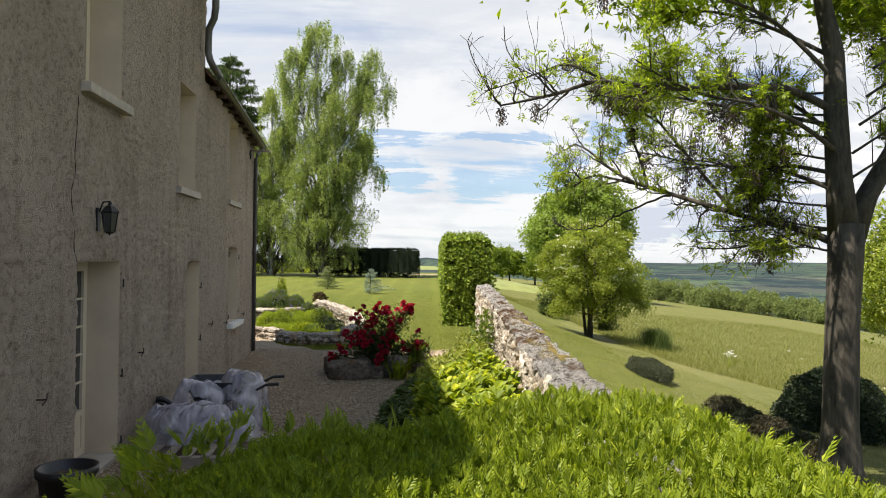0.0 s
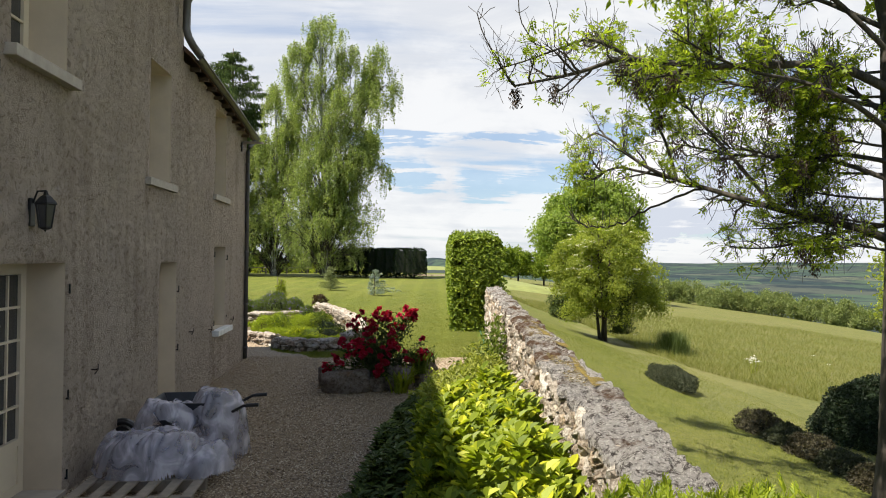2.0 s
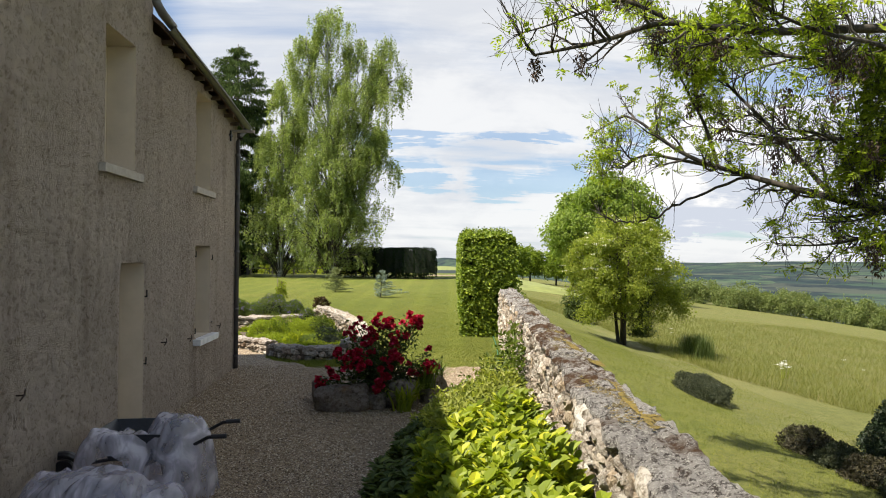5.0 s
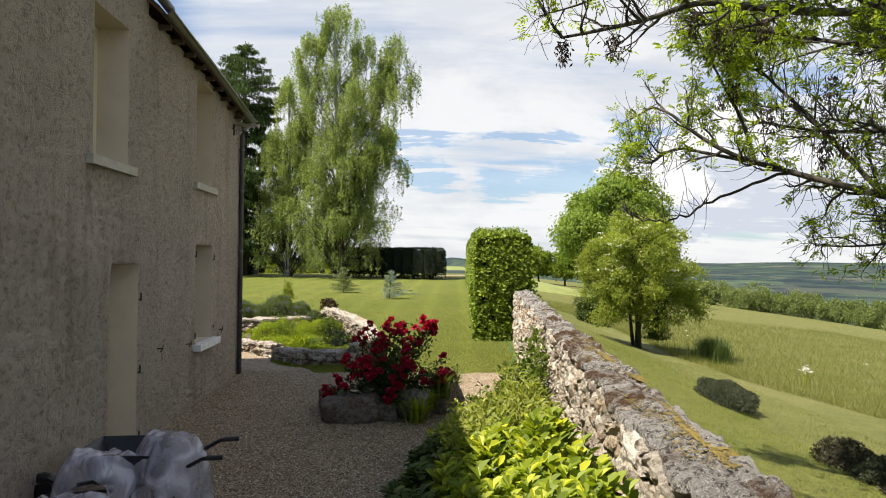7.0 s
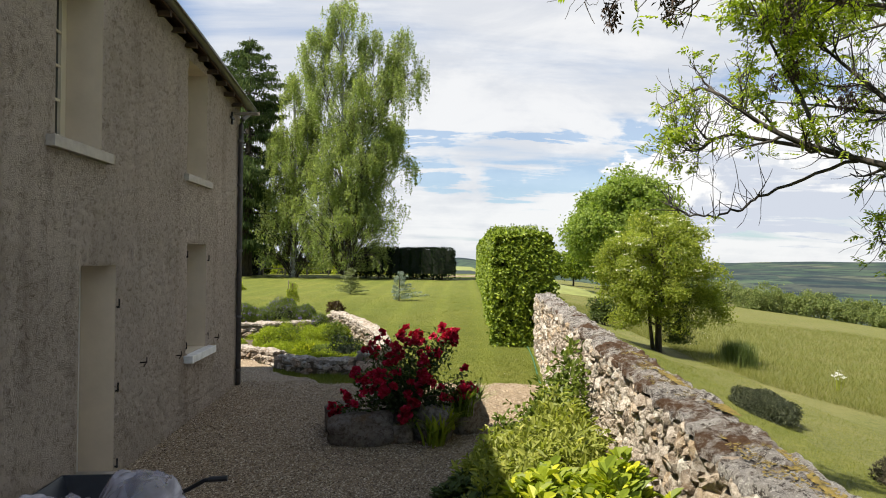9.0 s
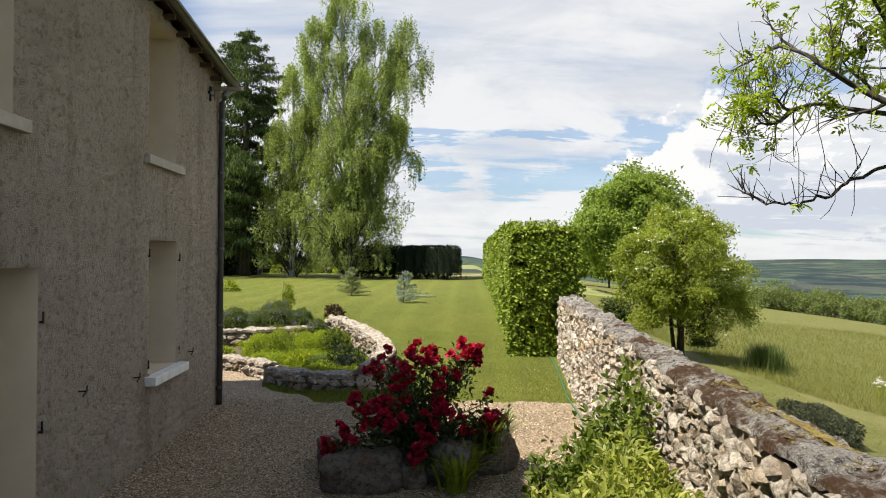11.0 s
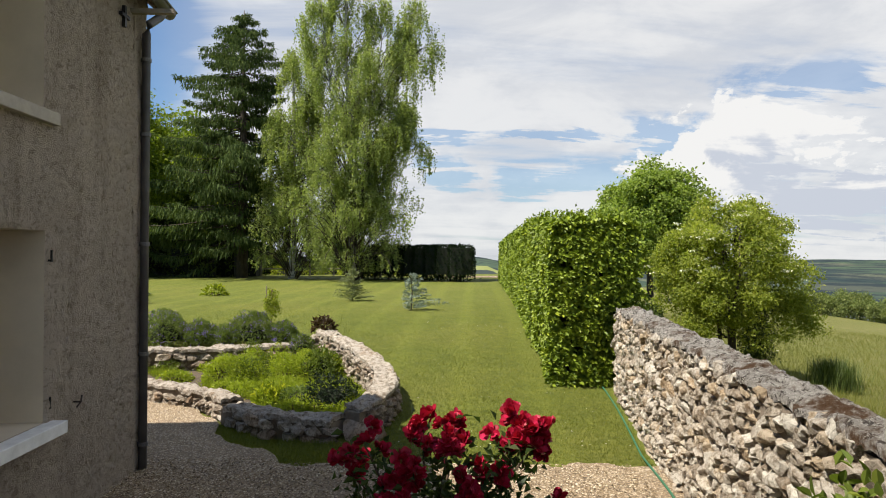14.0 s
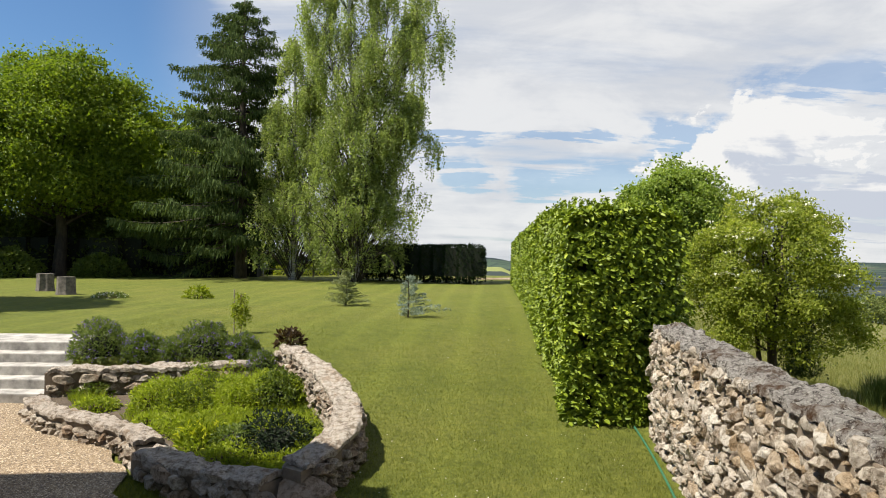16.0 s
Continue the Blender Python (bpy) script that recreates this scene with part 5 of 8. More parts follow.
BX, BY = np.meshgrid(bx, by, indexing="ij")
BI = np.arange(BX.size).reshape(BX.shape)
BF = np.stack([BI[:-1, :-1], BI[1:, :-1], BI[1:, 1:], BI[:-1, 1:]], -1)
ok = bed_inside((BX[:-1, :-1] + BX[1:, 1:]) / 2, (BY[:-1, :-1] + BY[1:, 1:]) / 2)
BV = np.stack([BX.ravel(), BY.ravel(), bed_z(BX, BY).ravel()], 1)
BV[:, 2] += 0.05 * (vnoise(BV, 4, 8) - 0.5)
tagged(part("flower_bed_soil", fast_mesh("flower_bed_soil", BV, BF[ok].reshape(-1, 4), 4, SOIL, None, True), None), "dark soil of the raised flower bed", "soil", kind="structure")

# stone steps from the yard to the upper lawn
steps = thing("stone_steps", (0, 0, 0), "five worn pale stone garden steps up to the lawn", "steps")
for k in range(5):
    g = Geo()
    y = 20.75 + 0.34 * k
    right = -4.78 - 0.085 * k
    g.box((-7.6, y, -0.1), (right, y + 0.75 if k < 4 else y + 1.15, 0.14 * (k + 1)))
    part("step", g, STEPSTONE, steps, bevel=0.018)
g = Geo()
# ---------------------------------------------------------------- plants
def leaf_cards(P, D, N, length, width, fold=0.25):
    """Leaves as folded diamonds: base P, direction D, blade normal N (arrays), lengths and widths."""
    P, D, N = np.asarray(P, float), unit(np.asarray(D, float)), np.asarray(N, float)
    S = unit(np.cross(D, N))
    U = np.cross(S, D)
    L, W = np.reshape(length, (-1, 1)), np.reshape(width, (-1, 1))
    mid = P + D * L * 0.45
    return np.stack([P, mid + S * W * 0.5 + U * W * fold, P + D * L - U * L * 0.12, mid - S * W * 0.5 + U * W * fold], 1)


def blades_mesh(name, P, D, N, length, width, mat, fold=0.22):
    """Broad leaves folded along the midrib: two four-sided halves each."""
    P, D, N = np.asarray(P, float), unit(np.asarray(D, float)), np.asarray(N, float)
    S = unit(np.cross(D, N))
    U = np.cross(S, D)
    L, W = np.reshape(length, (-1, 1)), np.reshape(width, (-1, 1))
    droop = U * L * -0.10
    v = np.stack([P, P + D * L * 0.36 + S * W * 0.46 + U * W * fold, P + D * L * 0.74 + S * W * 0.36 + U * W * fold * 0.8 + droop * 0.5, P + D * L + droop,
                  P + D * L * 0.74 - S * W * 0.36 + U * W * fold * 0.8 + droop * 0.5, P + D * L * 0.36 - S * W * 0.46 + U * W * fold], 1)
    n = len(P)
    f = (np.array([[0, 1, 2, 3], [0, 3, 4, 5]])[None] + 6 * np.arange(n)[:, None, None]).reshape(-1, 4)
    return fast_mesh(name, v.reshape(-1, 3), f, 4, mat)


def cards_mesh(name, quads, mat):
    q = np.asarray(quads, np.float32).reshape(-1, 3)
    return fast_mesh(name, q, np.arange(len(q)).reshape(-1, 4), 4, mat)


def rand_dirs(n, r, up=0.0):
    v = r.normal(size=(n, 3))
    v[:, 2] += up
    return unit(v)


def leaves_at(P, r, length, width, up=0.3, droop=0.0):
    n = len(P)
    D = rand_dirs(n, r, -droop)
    N = rand_dirs(n, r, up * 3)
    k = r.uniform(0.7, 1.25, n)
    return leaf_cards(P, D, N, length * k, width * k)


# -- clipped hedges
def hedge_points(n, r, lo, hi, bump=0.06, faces=(1, 1, 1, 1, 1), rounding=0.18, seed=4):
    """Points on the skin of a rounded block, with outward directions. faces: west, east, south, north, top weights."""
    lo, hi = np.array(lo, float), np.array(hi, float)
    sx, sy, sz = hi - lo
    area = np.array([sy * sz, sy * sz, sx * sz, sx * sz, sx * sy]) * np.array(faces)
    which = r.choice(5, n, p=area / area.sum())
    u = r.random((n, 3))
    p = lo + u * (hi - lo)
    nrm = np.zeros((n, 3))
    for k, (axis, side) in enumerate(((0, 0), (0, 1), (1, 0), (1, 1), (2, 1))):
        m = which == k
        p[m, axis] = (hi if side else lo)[axis]
        nrm[m, axis] = 1 if side else -1
    # rounded shoulders
    inner_lo, inner_hi = lo + rounding, hi - rounding
    c = np.clip(p, inner_lo, inner_hi)
    c[:, 2] = np.minimum(p[:, 2], hi[2] - rounding)
    away = p - c
    dist = np.linalg.norm(away, axis=1, keepdims=True)
    corner = (np.abs(away) > 1e-6).sum(1) >= 2
    p[corner] = c[corner] + away[corner] / np.maximum(dist[corner], 1e-6) * rounding
    nrm[corner] = unit(away[corner])
    p += nrm * (vnoise(p, 2.2, seed) - 0.5)[:, None] * bump * 2
    p -= nrm * (r.random(n) ** 2)[:, None] * bump * 2.2
    return p, nrm


hedge = thing("hornbeam_hedge", (0, 0, 0), "tall clipped hornbeam hedge, bright green, carrying on the garden wall", "hedge")


def follow(p):
    """Bend a straight block along the line of the wall and the rise of the lawn."""
    q = p.copy()
    q[:, 0] += 2.03 + 0.0967 * (p[:, 1] - 18.45)
    q[:, 2] += np.interp(p[:, 1], [18, 19, 22, 26, 32, 47], [0.26, 0.30, 0.45, 0.52, 0.5, 0.5])
    return q


r = np.random.default_rng(3)
HL, HH = (0.0, 18.45, 0.0), (1.30, 46.0, 2.40)
blk = []
for n, (ya, yb, count, ll) in enumerate(((18.45, 24.0, 62000, 0.066), (24.0, 33.0, 44000, 0.072), (33.0, 46.0, 22000, 0.11))):
    p, nrm = hedge_points(count, r, (HL[0], ya, 0.05), (HH[0], yb, HH[2]), 0.07, (1.9, 0.3, 1.0 if n == 0 else 0.0, 0.0, 1.3), 0.16)
    q = follow(p)
    tuft = (vnoise(q, 9.0, 83) - 0.5)[:, None]
    q = q + nrm * tuft * np.where(nrm[:, 1:2] < -0.6, 0.24, 0.05)
    front = nrm[:, 1] < -0.6
    keep = ~front | (r.random(count) < 0.12)
    q, nrm, front = q[keep], nrm[keep], front[keep]
    m = len(q)
    D = unit(nrm * 0.55 + rand_dirs(m, r) * 0.75 + np.array([0, 0, -0.45]))
    N = unit(nrm * 1.6 + rand_dirs(m, r) * np.where(front, 0.32, 0.5)[:, None] + np.where(front, -0.30, 0.45)[:, None] * np.array([0, 0, 1.0]))
    k = r.uniform(0.7, 1.25, m) * np.where(front, 1.2, 1.1)
    blk.append((q - nrm * np.where(front, 0.10, 0.0)[:, None], D, N, ll * k, ll * 0.66 * k))
# its end: short leafy shoots in drooping tiers over the shade-dark core
shoots, each = 1500, 11
base = np.stack([r.uniform(0.0, HH[0], shoots), np.full(shoots, HL[1] + 0.10), 0.06 + 2.3 * r.random(shoots)], 1)
base = base[vnoise(base, 12.0, 91) + 0.14 * (base[:, 2] > 2.0) > 0.44]
base[:, 1] += np.interp(base[:, 2], [1.9, 2.4], [0.0, 0.16]) + np.interp(base[:, 0], [0.0, 0.2, 1.1, 1.3], [0.10, 0.0, 0.0, 0.10])
base = follow(base)
shoots = len(base)
head = unit(np.stack([r.normal(0, 0.55, shoots), np.full(shoots, -1.0), r.normal(0.05, 0.35, shoots)], 1))
span = r.uniform(0.08, 0.26, shoots)
own = np.repeat(np.arange(shoots), each)
u = np.tile(np.linspace(0.05, 1.0, each), shoots)
q = base[own] + head[own] * (span[own] * u)[:, None] - np.array([0, 0, 1.0]) * (0.10 * u ** 2)[:, None] + r.normal(0, 1, (len(own), 3)) * np.array([0.035, 0.02, 0.014])
across = np.where(np.arange(len(own)) % 2 == 0, 1.0, -1.0)[:, None] * np.array([1.0, 0, 0])
D = unit(head[own] * 0.5 + across * 0.75 + np.array([0, 0, -0.5]) + r.normal(0, 0.25, (len(own), 3)))
N = unit(np.array([0.55, -1.0, -0.10]) + r.normal(0, 0.36, (len(own), 3)))
k = r.uniform(0.75, 1.3, len(own))
blk.append((q, D, N, 0.062 * k, 0.042 * k))
cols = [np.concatenate(c) for c in zip(*blk)]
part("leaves", blades_mesh("leaves", *cols, L_HORNBEAM), None, hedge)
# Near-black block behind the leaves, coloured to read as inner shade.
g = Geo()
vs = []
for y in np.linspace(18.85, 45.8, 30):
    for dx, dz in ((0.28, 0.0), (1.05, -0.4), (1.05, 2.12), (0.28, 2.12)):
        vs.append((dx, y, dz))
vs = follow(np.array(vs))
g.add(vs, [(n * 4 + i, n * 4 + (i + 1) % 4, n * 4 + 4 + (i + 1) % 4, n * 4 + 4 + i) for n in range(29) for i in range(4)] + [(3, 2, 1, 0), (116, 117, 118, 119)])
part("inside", g, SHADE_CORE, hedge)
# stray shoots on its top
p, nrm = hedge_points(700, r, (HL[0], 18.5, 2.3), (HH[0], 40, 2.44), 0.05, (0, 0, 0, 0, 1))
p = np.repeat(p, 6, 0) + np.stack([r.normal(0, 0.015, 4200), r.normal(0, 0.015, 4200), np.tile(np.arange(6) * 0.028, 700)], 1)
part("top_growth", cards_mesh("top_growth", leaves_at(follow(p), r, 0.055, 0.036, 0.1), L_HORNBEAM), None, hedge)

# foreground thuja hedge that the camera glides over
thuja = thing("thuja_hedge", (0, 0, 0), "clipped golden-green thuja hedge across the end of the yard", "hedge")


def spray_set(P, UPS, r, length, leaflets=9):
    """Flat ferny sprays: a bent axis with short side leaflets both ways."""
    n = len(P)
    D0 = unit(UPS)
    side = unit(np.cross(D0, rand_dirs(n, r)))
    L = length * r.uniform(0.6, 1.2, n)
    out = []
    bend = rand_dirs(n, r) * 0.14
    for k in range(leaflets):
        t = (k + 1) / (leaflets + 1)
        base = P + D0 * (L * t)[:, None] + bend * (L * t * t)[:, None]
        for sgn in (-1, 1):
            d = unit(D0 * 1.1 + side * sgn * 0.7 + bend * t)
            ll = L * 0.46 * (1.2 - t)
            out.append(leaf_cards(base, d, np.cross(D0, side), ll, ll * 0.42, 0.1))
    out.append(leaf_cards(P, D0, side, L * 1.05, L * 0.10, 0.1))
    return np.concatenate(out)


r = np.random.default_rng(5)
THX, THY, THZ = (-0.80, 1.50), (-0.25, 2.42), 1.59


def thuja_top(x, y):
    z = THZ - 0.16 * smooth(-0.1, -0.85, x) + 0.05 * (vnoise(np.stack([x, y, 0 * x], 1), 2.5, 6) - 0.5)
    z = z - 0.12 * smooth(0.75, 0.0, x) * smooth(0.6, 2.2, y)
    return z - 0.25 * smooth(1.15, 1.6, x) - 0.05 * smooth(2.1, 2.45, y)


n = 19000
x, y = r.uniform(*THX, n), r.uniform(*THY, n)
top = np.stack([x, y, thuja_top(x, y) - 0.03 + r.uniform(-0.06, 0.035, n) + 0.05 * (vnoise(np.stack([x, y, 0 * x], 1), 8.0, 16) - 0.5)], 1)
ups = unit(np.stack([r.normal(0, 0.5, n), r.normal(0, 0.5, n), np.full(n, 1.15)], 1))
sides_n = 2400
which = r.choice(3, sides_n, p=(0.4, 0.3, 0.3))
xs, ys, zs = r.uniform(*THX, sides_n), r.uniform(*THY, sides_n), r.uniform(0.15, 1.45, sides_n)
ys = np.where(which == 0, THY[1] + r.uniform(-0.05, 0.05, sides_n), ys)
xs = np.where(which == 1, THX[0] + r.uniform(-0.04, 0.06, sides_n), np.where(which == 2, THX[1] + r.uniform(-0.06, 0.04, sides_n), xs))
outw = np.stack([np.where(which == 1, -1, np.where(which == 2, 1, 0)), np.where(which == 0, 1, 0), np.full(sides_n, 0.9)], 1).astype(float)
side_pts = np.stack([xs, ys, zs], 1)
sp = np.concatenate([spray_set(top, ups, r, 0.060, 4), spray_set(side_pts, outw + r.normal(0, 0.3, (sides_n, 3)), r, 0.13, 5)])
part("sprays", cards_mesh("sprays", sp, L_THUJA), None, thuja)
# The box is near black, its colour the shade below the sprays.
part("inside", Geo().box((THX[0] + 0.10, THY[0], -0.05), (THX[1] - 0.12, THY[1] - 0.10, THZ - 0.52)), SHADE_CORE, thuja)


# -- trees
def wander(start, heading, length, r, steps, crook=0.18, lift=0.0):
    """A crooked line that keeps its heading, bends by crook and is drawn up (lift > 0) or down."""
    p, d = Vector(start), Vector(heading).normalized()
    out = [p.copy()]
    for _ in range(steps):
        d = (d + Vector(r.normal(0, crook, 3)) + Vector((0, 0, lift))).normalized()
        p = p + d * (length / steps)
        out.append(p.copy())
    return out


def grow(wood, tips, line, radius, r, level, spec):
    """Side branches along a line, down to twigs whose points are collected in tips."""
    lengths, counts, lifts, crooks, depth = spec
    wood.tube(line, [max(radius * (1 - 0.78 * k / (len(line) - 1)), 0.0028) for k in range(len(line))], (8, 5, 3)[level], False)
    if level >= depth:
        tips.extend(line[1:])
        return
    for _ in range(counts[level]):
        t = r.uniform(0.22, 1.0)
        f = t * (len(line) - 1)
        i = min(int(f), len(line) - 2)
        p = line[i].lerp(line[i + 1], f - i)
        along = (line[i + 1] - line[i]).normalized()
        out = along.cross(Vector(r.normal(size=3))).normalized()
        head = (along * r.uniform(0.35, 0.9) + out * r.uniform(0.5, 1.0)).normalized()
        ln = lengths[level] * r.uniform(0.55, 1.15) * (1.2 - 0.5 * t)
        sub = wander(p, head, ln, r, 5 if level < 2 else 4, crooks[level], lifts[level])
        grow(wood, tips, sub, radius * (0.42 - 0.12 * t), r, level + 1, spec)


# the old ash above the meadow
ash = thing("ash_tree", (0, 0, 0), "old ash tree with sparse spring leaves and dry seed clusters", "tree")
r = np.random.default_rng(12)
base_z = float(ground_z(np.array([7.1]), np.array([9.6]))[0])
trunk = Geo()
trunk.tube([(7.27, 9.6, base_z - 0.1), (7.25, 9.6, base_z + 0.15), (7.25, 9.6, base_z + 0.8), (7.28, 9.6, 1.2), (7.33, 9.6, 2.2), (7.34, 9.6, 2.75)], [0.40, 0.32, 0.262, 0.24, 0.25, 0.265], 14)
trunk.tube([(7.32, 9.6, 2.5), (7.22, 9.6, 3.4), (7.17, 9.62, 4.5), (7.2, 9.7, 5.4), (7.0, 9.8, 6.6), (7.1, 9.9, 8.0), (7.0, 10.0, 9.6)], [0.24, 0.19, 0.17, 0.15, 0.12, 0.09, 0.03], 12)
trunk.tube([(7.4, 9.6, 2.45), (7.65, 9.55, 3.2), (8.05, 9.5, 3.9), (8.5, 9.4, 5.0), (8.9, 9.3, 6.5), (9.2, 9.2, 8.0)], [0.2, 0.16, 0.14, 0.12, 0.08, 0.03], 10)
part("trunk", trunk, BARK_ASH, ash, shade=True)
wood, tips = Geo(), []
ASH_LINES = [
    [(7.08, 9.62, 4.55), (6.4, 9.72, 4.86), (5.6, 9.8, 4.88), (4.7, 9.8, 4.82), (3.8, 9.8, 4.86), (3.35, 9.8, 4.87), (2.8, 9.8, 4.68), (2.3, 9.8, 4.55), (1.9, 9.8, 4.46)],
    [(7.15, 9.6, 2.45), (6.9, 10.0, 2.66), (6.5, 10.4, 2.80), (5.95, 11.1, 3.10), (5.43, 11.6, 3.35), (4.76, 11.8, 3.59), (4.35, 12.0, 3.88), (4.05, 12.2, 4.2), (3.85, 12.4, 4.35)],
    [(3.6, 9.8, 4.86), (3.3, 9.85, 5.02), (2.9, 9.8, 5.12), (2.5, 9.8, 4.98), (2.05, 9.8, 4.80), (1.65, 9.75, 4.66)],
    [(7.05, 9.5, 3.9), (6.2, 9.1, 4.2), (5.4, 8.9, 4.4), (4.65, 8.73, 4.46), (4.0, 8.6, 4.62), (3.5, 8.5, 4.85)],
    [(7.08, 9.65, 4.3), (6.4, 10.3, 4.6), (5.7, 11.0, 4.9), (5.1, 11.6, 5.2), (4.55, 11.7, 5.3), (4.15, 11.6, 5.4)],
    [(5.0, 11.7, 3.48), (4.9, 11.9, 4.1), (4.75, 12.1, 4.6), (4.55, 12.2, 5.1), (4.4, 12.2, 5.4)],
    [(6.2, 10.9, 3.0), (5.7, 11.5, 4.0), (5.4, 12.2, 4.8), (5.1, 12.5, 5.4)],
    [(5.2, 11.7, 3.45), (4.65, 12.3, 3.68), (4.26, 12.4, 3.76), (3.98, 12.4, 3.69), (3.85, 12.4, 3.80), (3.75, 12.4, 3.95)],
    [(4.0, 12.4, 3.69), (3.85, 12.42, 3.56), (3.65, 12.45, 3.56)],
    [(7.12, 9.7, 5.4), (6.4, 10.4, 6.1), (5.6, 11.0, 6.5), (4.9, 11.3, 6.4)],
    [(7.1, 9.62, 3.3), (6.6, 10.4, 3.7), (6.0, 11.6, 3.9), (5.6, 12.6, 4.2), (5.3, 13.3, 4.4)],
    [(7.2, 9.6, 2.7), (7.0, 10.6, 2.6), (6.7, 11.7, 2.4), (6.4, 12.6, 2.4)],
    [(7.05, 9.62, 4.2), (6.9, 10.6, 4.9), (6.6, 11.8, 5.2), (6.3, 13.0, 5.3), (6.1, 13.8, 5.2)],
    [(7.08, 9.65, 5.1), (6.3, 9.8, 5.9), (5.4, 9.7, 6.2), (4.4, 9.6, 6.3), (3.5, 9.6, 6.2)],
    [(7.0, 9.8, 6.4), (6.4, 9.2, 7.0), (5.6, 8.6, 7.3), (4.9, 8.2, 7.3)],
    [(7.05, 9.6, 3.55), (6.67, 10.2, 3.72), (6.3, 10.5, 3.52), (5.7, 10.4, 3.75), (5.0, 10.3, 3.8)],
    [(8.2, 9.45, 4.3), (9.0, 10.2, 4.6), (9.8, 11.2, 4.6), (10.4, 12.4, 4.3)],
    [(8.5, 9.4, 5.0), (9.4, 9.4, 5.6), (10.6, 9.6, 6.0), (11.5, 9.8, 6.0)],
    [(7.1, 9.8, 6.2), (7.3, 10.8, 7.2), (7.6, 12.0, 7.8), (7.9, 13.2, 8.0)],
]
OUTER = len(ASH_LINES)
for k in range(8):
    z0 = 2.3 + 0.36 * k
    ASH_LINES.append([(7.25, 9.65, z0), (6.75 - 0.1 * (k % 3), 9.9 + 0.22 * (k % 4), z0 + 0.15), (6.35 - 0.12 * (k % 3), 10.2 + 0.3 * (k % 4), z0 + 0.45)])
for k in range(9):
    a, z0 = -0.9 + 0.3 * k, 3.4 + 0.45 * k
    ASH_LINES.append([(7.3 + 0.12 * k, 9.58, z0), (7.9 + 0.2 * k, 9.8 + 0.9 * math.sin(a), z0 + 0.5), (8.5 + 0.12 * k, 10.2 + 1.8 * math.sin(a), z0 + 0.7)])
for k in range(9):
    a, z0 = 0.7 * k + 0.3, 6.4 + 0.38 * k
    reach = 3.6 - 0.22 * k
    ASH_LINES.append([(7.0, 9.8, z0), (7.0 + reach * 0.45 * math.cos(a), 9.8 + reach * 0.45 * math.sin(a), z0 + 1.0), (7.0 + reach * math.cos(a), 9.8 + reach * math.sin(a), z0 + 1.5)])
for n, limb in enumerate(ASH_LINES):
    line = curve_points(limb, 4)
    aloft = n >= OUTER + 17
    thin = n in (2, 5, 7, 8)
    sprout = 0.42 if thin else 0.78 if n < OUTER else 0.5 if n < OUTER + 8 else 1.2
    grow(wood, tips, line, 0.03 if thin else 0.065 if n < 2 else 0.038 if n < OUTER else 0.024, r, 0, ((sprout, 0.48, 0.3), (9 if thin else 19, 5 if aloft else 9, 3), (0.07, 0.12, 0.10), (0.16, 0.2, 0.24), 1 if aloft else 2))
# two leafy sprays at the end of the long limb
for limb in ([(2.3, 9.8, 4.88), (2.0, 9.8, 5.3), (1.95, 9.8, 5.65)], [(1.75, 9.78, 4.7), (1.5, 9.8, 5.1), (1.4, 9.8, 5.4)]):
    line = curve_points(limb, 3)
    wood.tube(line, [0.009] * len(line), 4, False)
    for k in range(5):
        sub = wander(line[int(r.integers(2, len(line)))], (r.normal(0, 0.6), r.normal(0, 0.6), 0.6), r.uniform(0.15, 0.3), r, 4, 0.15, 0.05)
        wood.tube(sub, 0.005, 3, False)
        tips.extend(sub[1:])
# a low half-bare branch that hangs towards the wall
low_line = curve_points([(5.4, 11.6, 3.33), (4.95, 12.0, 3.15), (4.58, 12.3, 2.96), (4.37, 12.3, 2.82), (4.09, 12.3, 2.74), (3.81, 12.3, 2.73), (3.59, 12.3, 2.76), (3.48, 12.3, 2.82), (3.42, 12.3, 2.94)], 4)
low_line = [p + Vector(r.normal(0, 0.018, 3)) for p in low_line]
wood.tube(low_line, [0.017 * (1 - n / (len(low_line) + 4)) + 0.004 for n in range(len(low_line))], 6, False)
for k in range(40):
    n = int(r.integers(8, len(low_line) - 1))
    sub = wander(low_line[n], (r.normal(-0.3, 0.5), r.normal(0, 0.5), r.normal(0.75, 0.45)), r.uniform(0.12, 0.40), r, 4, 0.16, 0.10)
    wood.tube(sub, [0.006, 0.005, 0.0045, 0.004, 0.003], 4, False)
    if n < 19:
        tips.extend(sub[1:] * 2)
for k in range(800):
    q = tips[int(r.integers(len(tips)))]
    ln = r.uniform(0.2, 0.65)
    wood.tube(wander(q, (r.normal(0, 0.25), r.normal(0, 0.25), -1.0 if r.random() < 0.35 else 1.0), ln, r, 4, 0.12, 0.02), [0.0055, 0.005, 0.0045, 0.004, 0.003], 3, False)
part("branchwork", wood, BARK_ASH, ash, shade=True)
tip = np.array([tuple(t) for t in tips])
aloft = tip[tip[:, 2] > 6.6]
tip = tip[tip[:, 2] <= 6.6]
leafy = (0.95 * vnoise(tip, 1.3, 21) - 0.17) * np.interp(tip[:, 0], [5.2, 6.6], [0.85, 0.95]) * np.interp(tip[:, 1], [10.2, 11.4], [0.95, 0.8])
leafy = leafy * np.where(np.abs(tip[:, 1] - 9.8) < 0.7, np.interp(tip[:, 0], [2.0, 3.4, 4.6], [0.10, 0.16, 0.9]), 1.0) * np.where(tip[:, 0] > 4.9, np.interp(tip[:, 2], [4.0, 5.2], [0.42, 0.9]), 1.0) * np.where(tip[:, 0] < 6.2, np.interp(tip[:, 2], [2.4, 3.2], [0.3, 1.0]), 1.0)
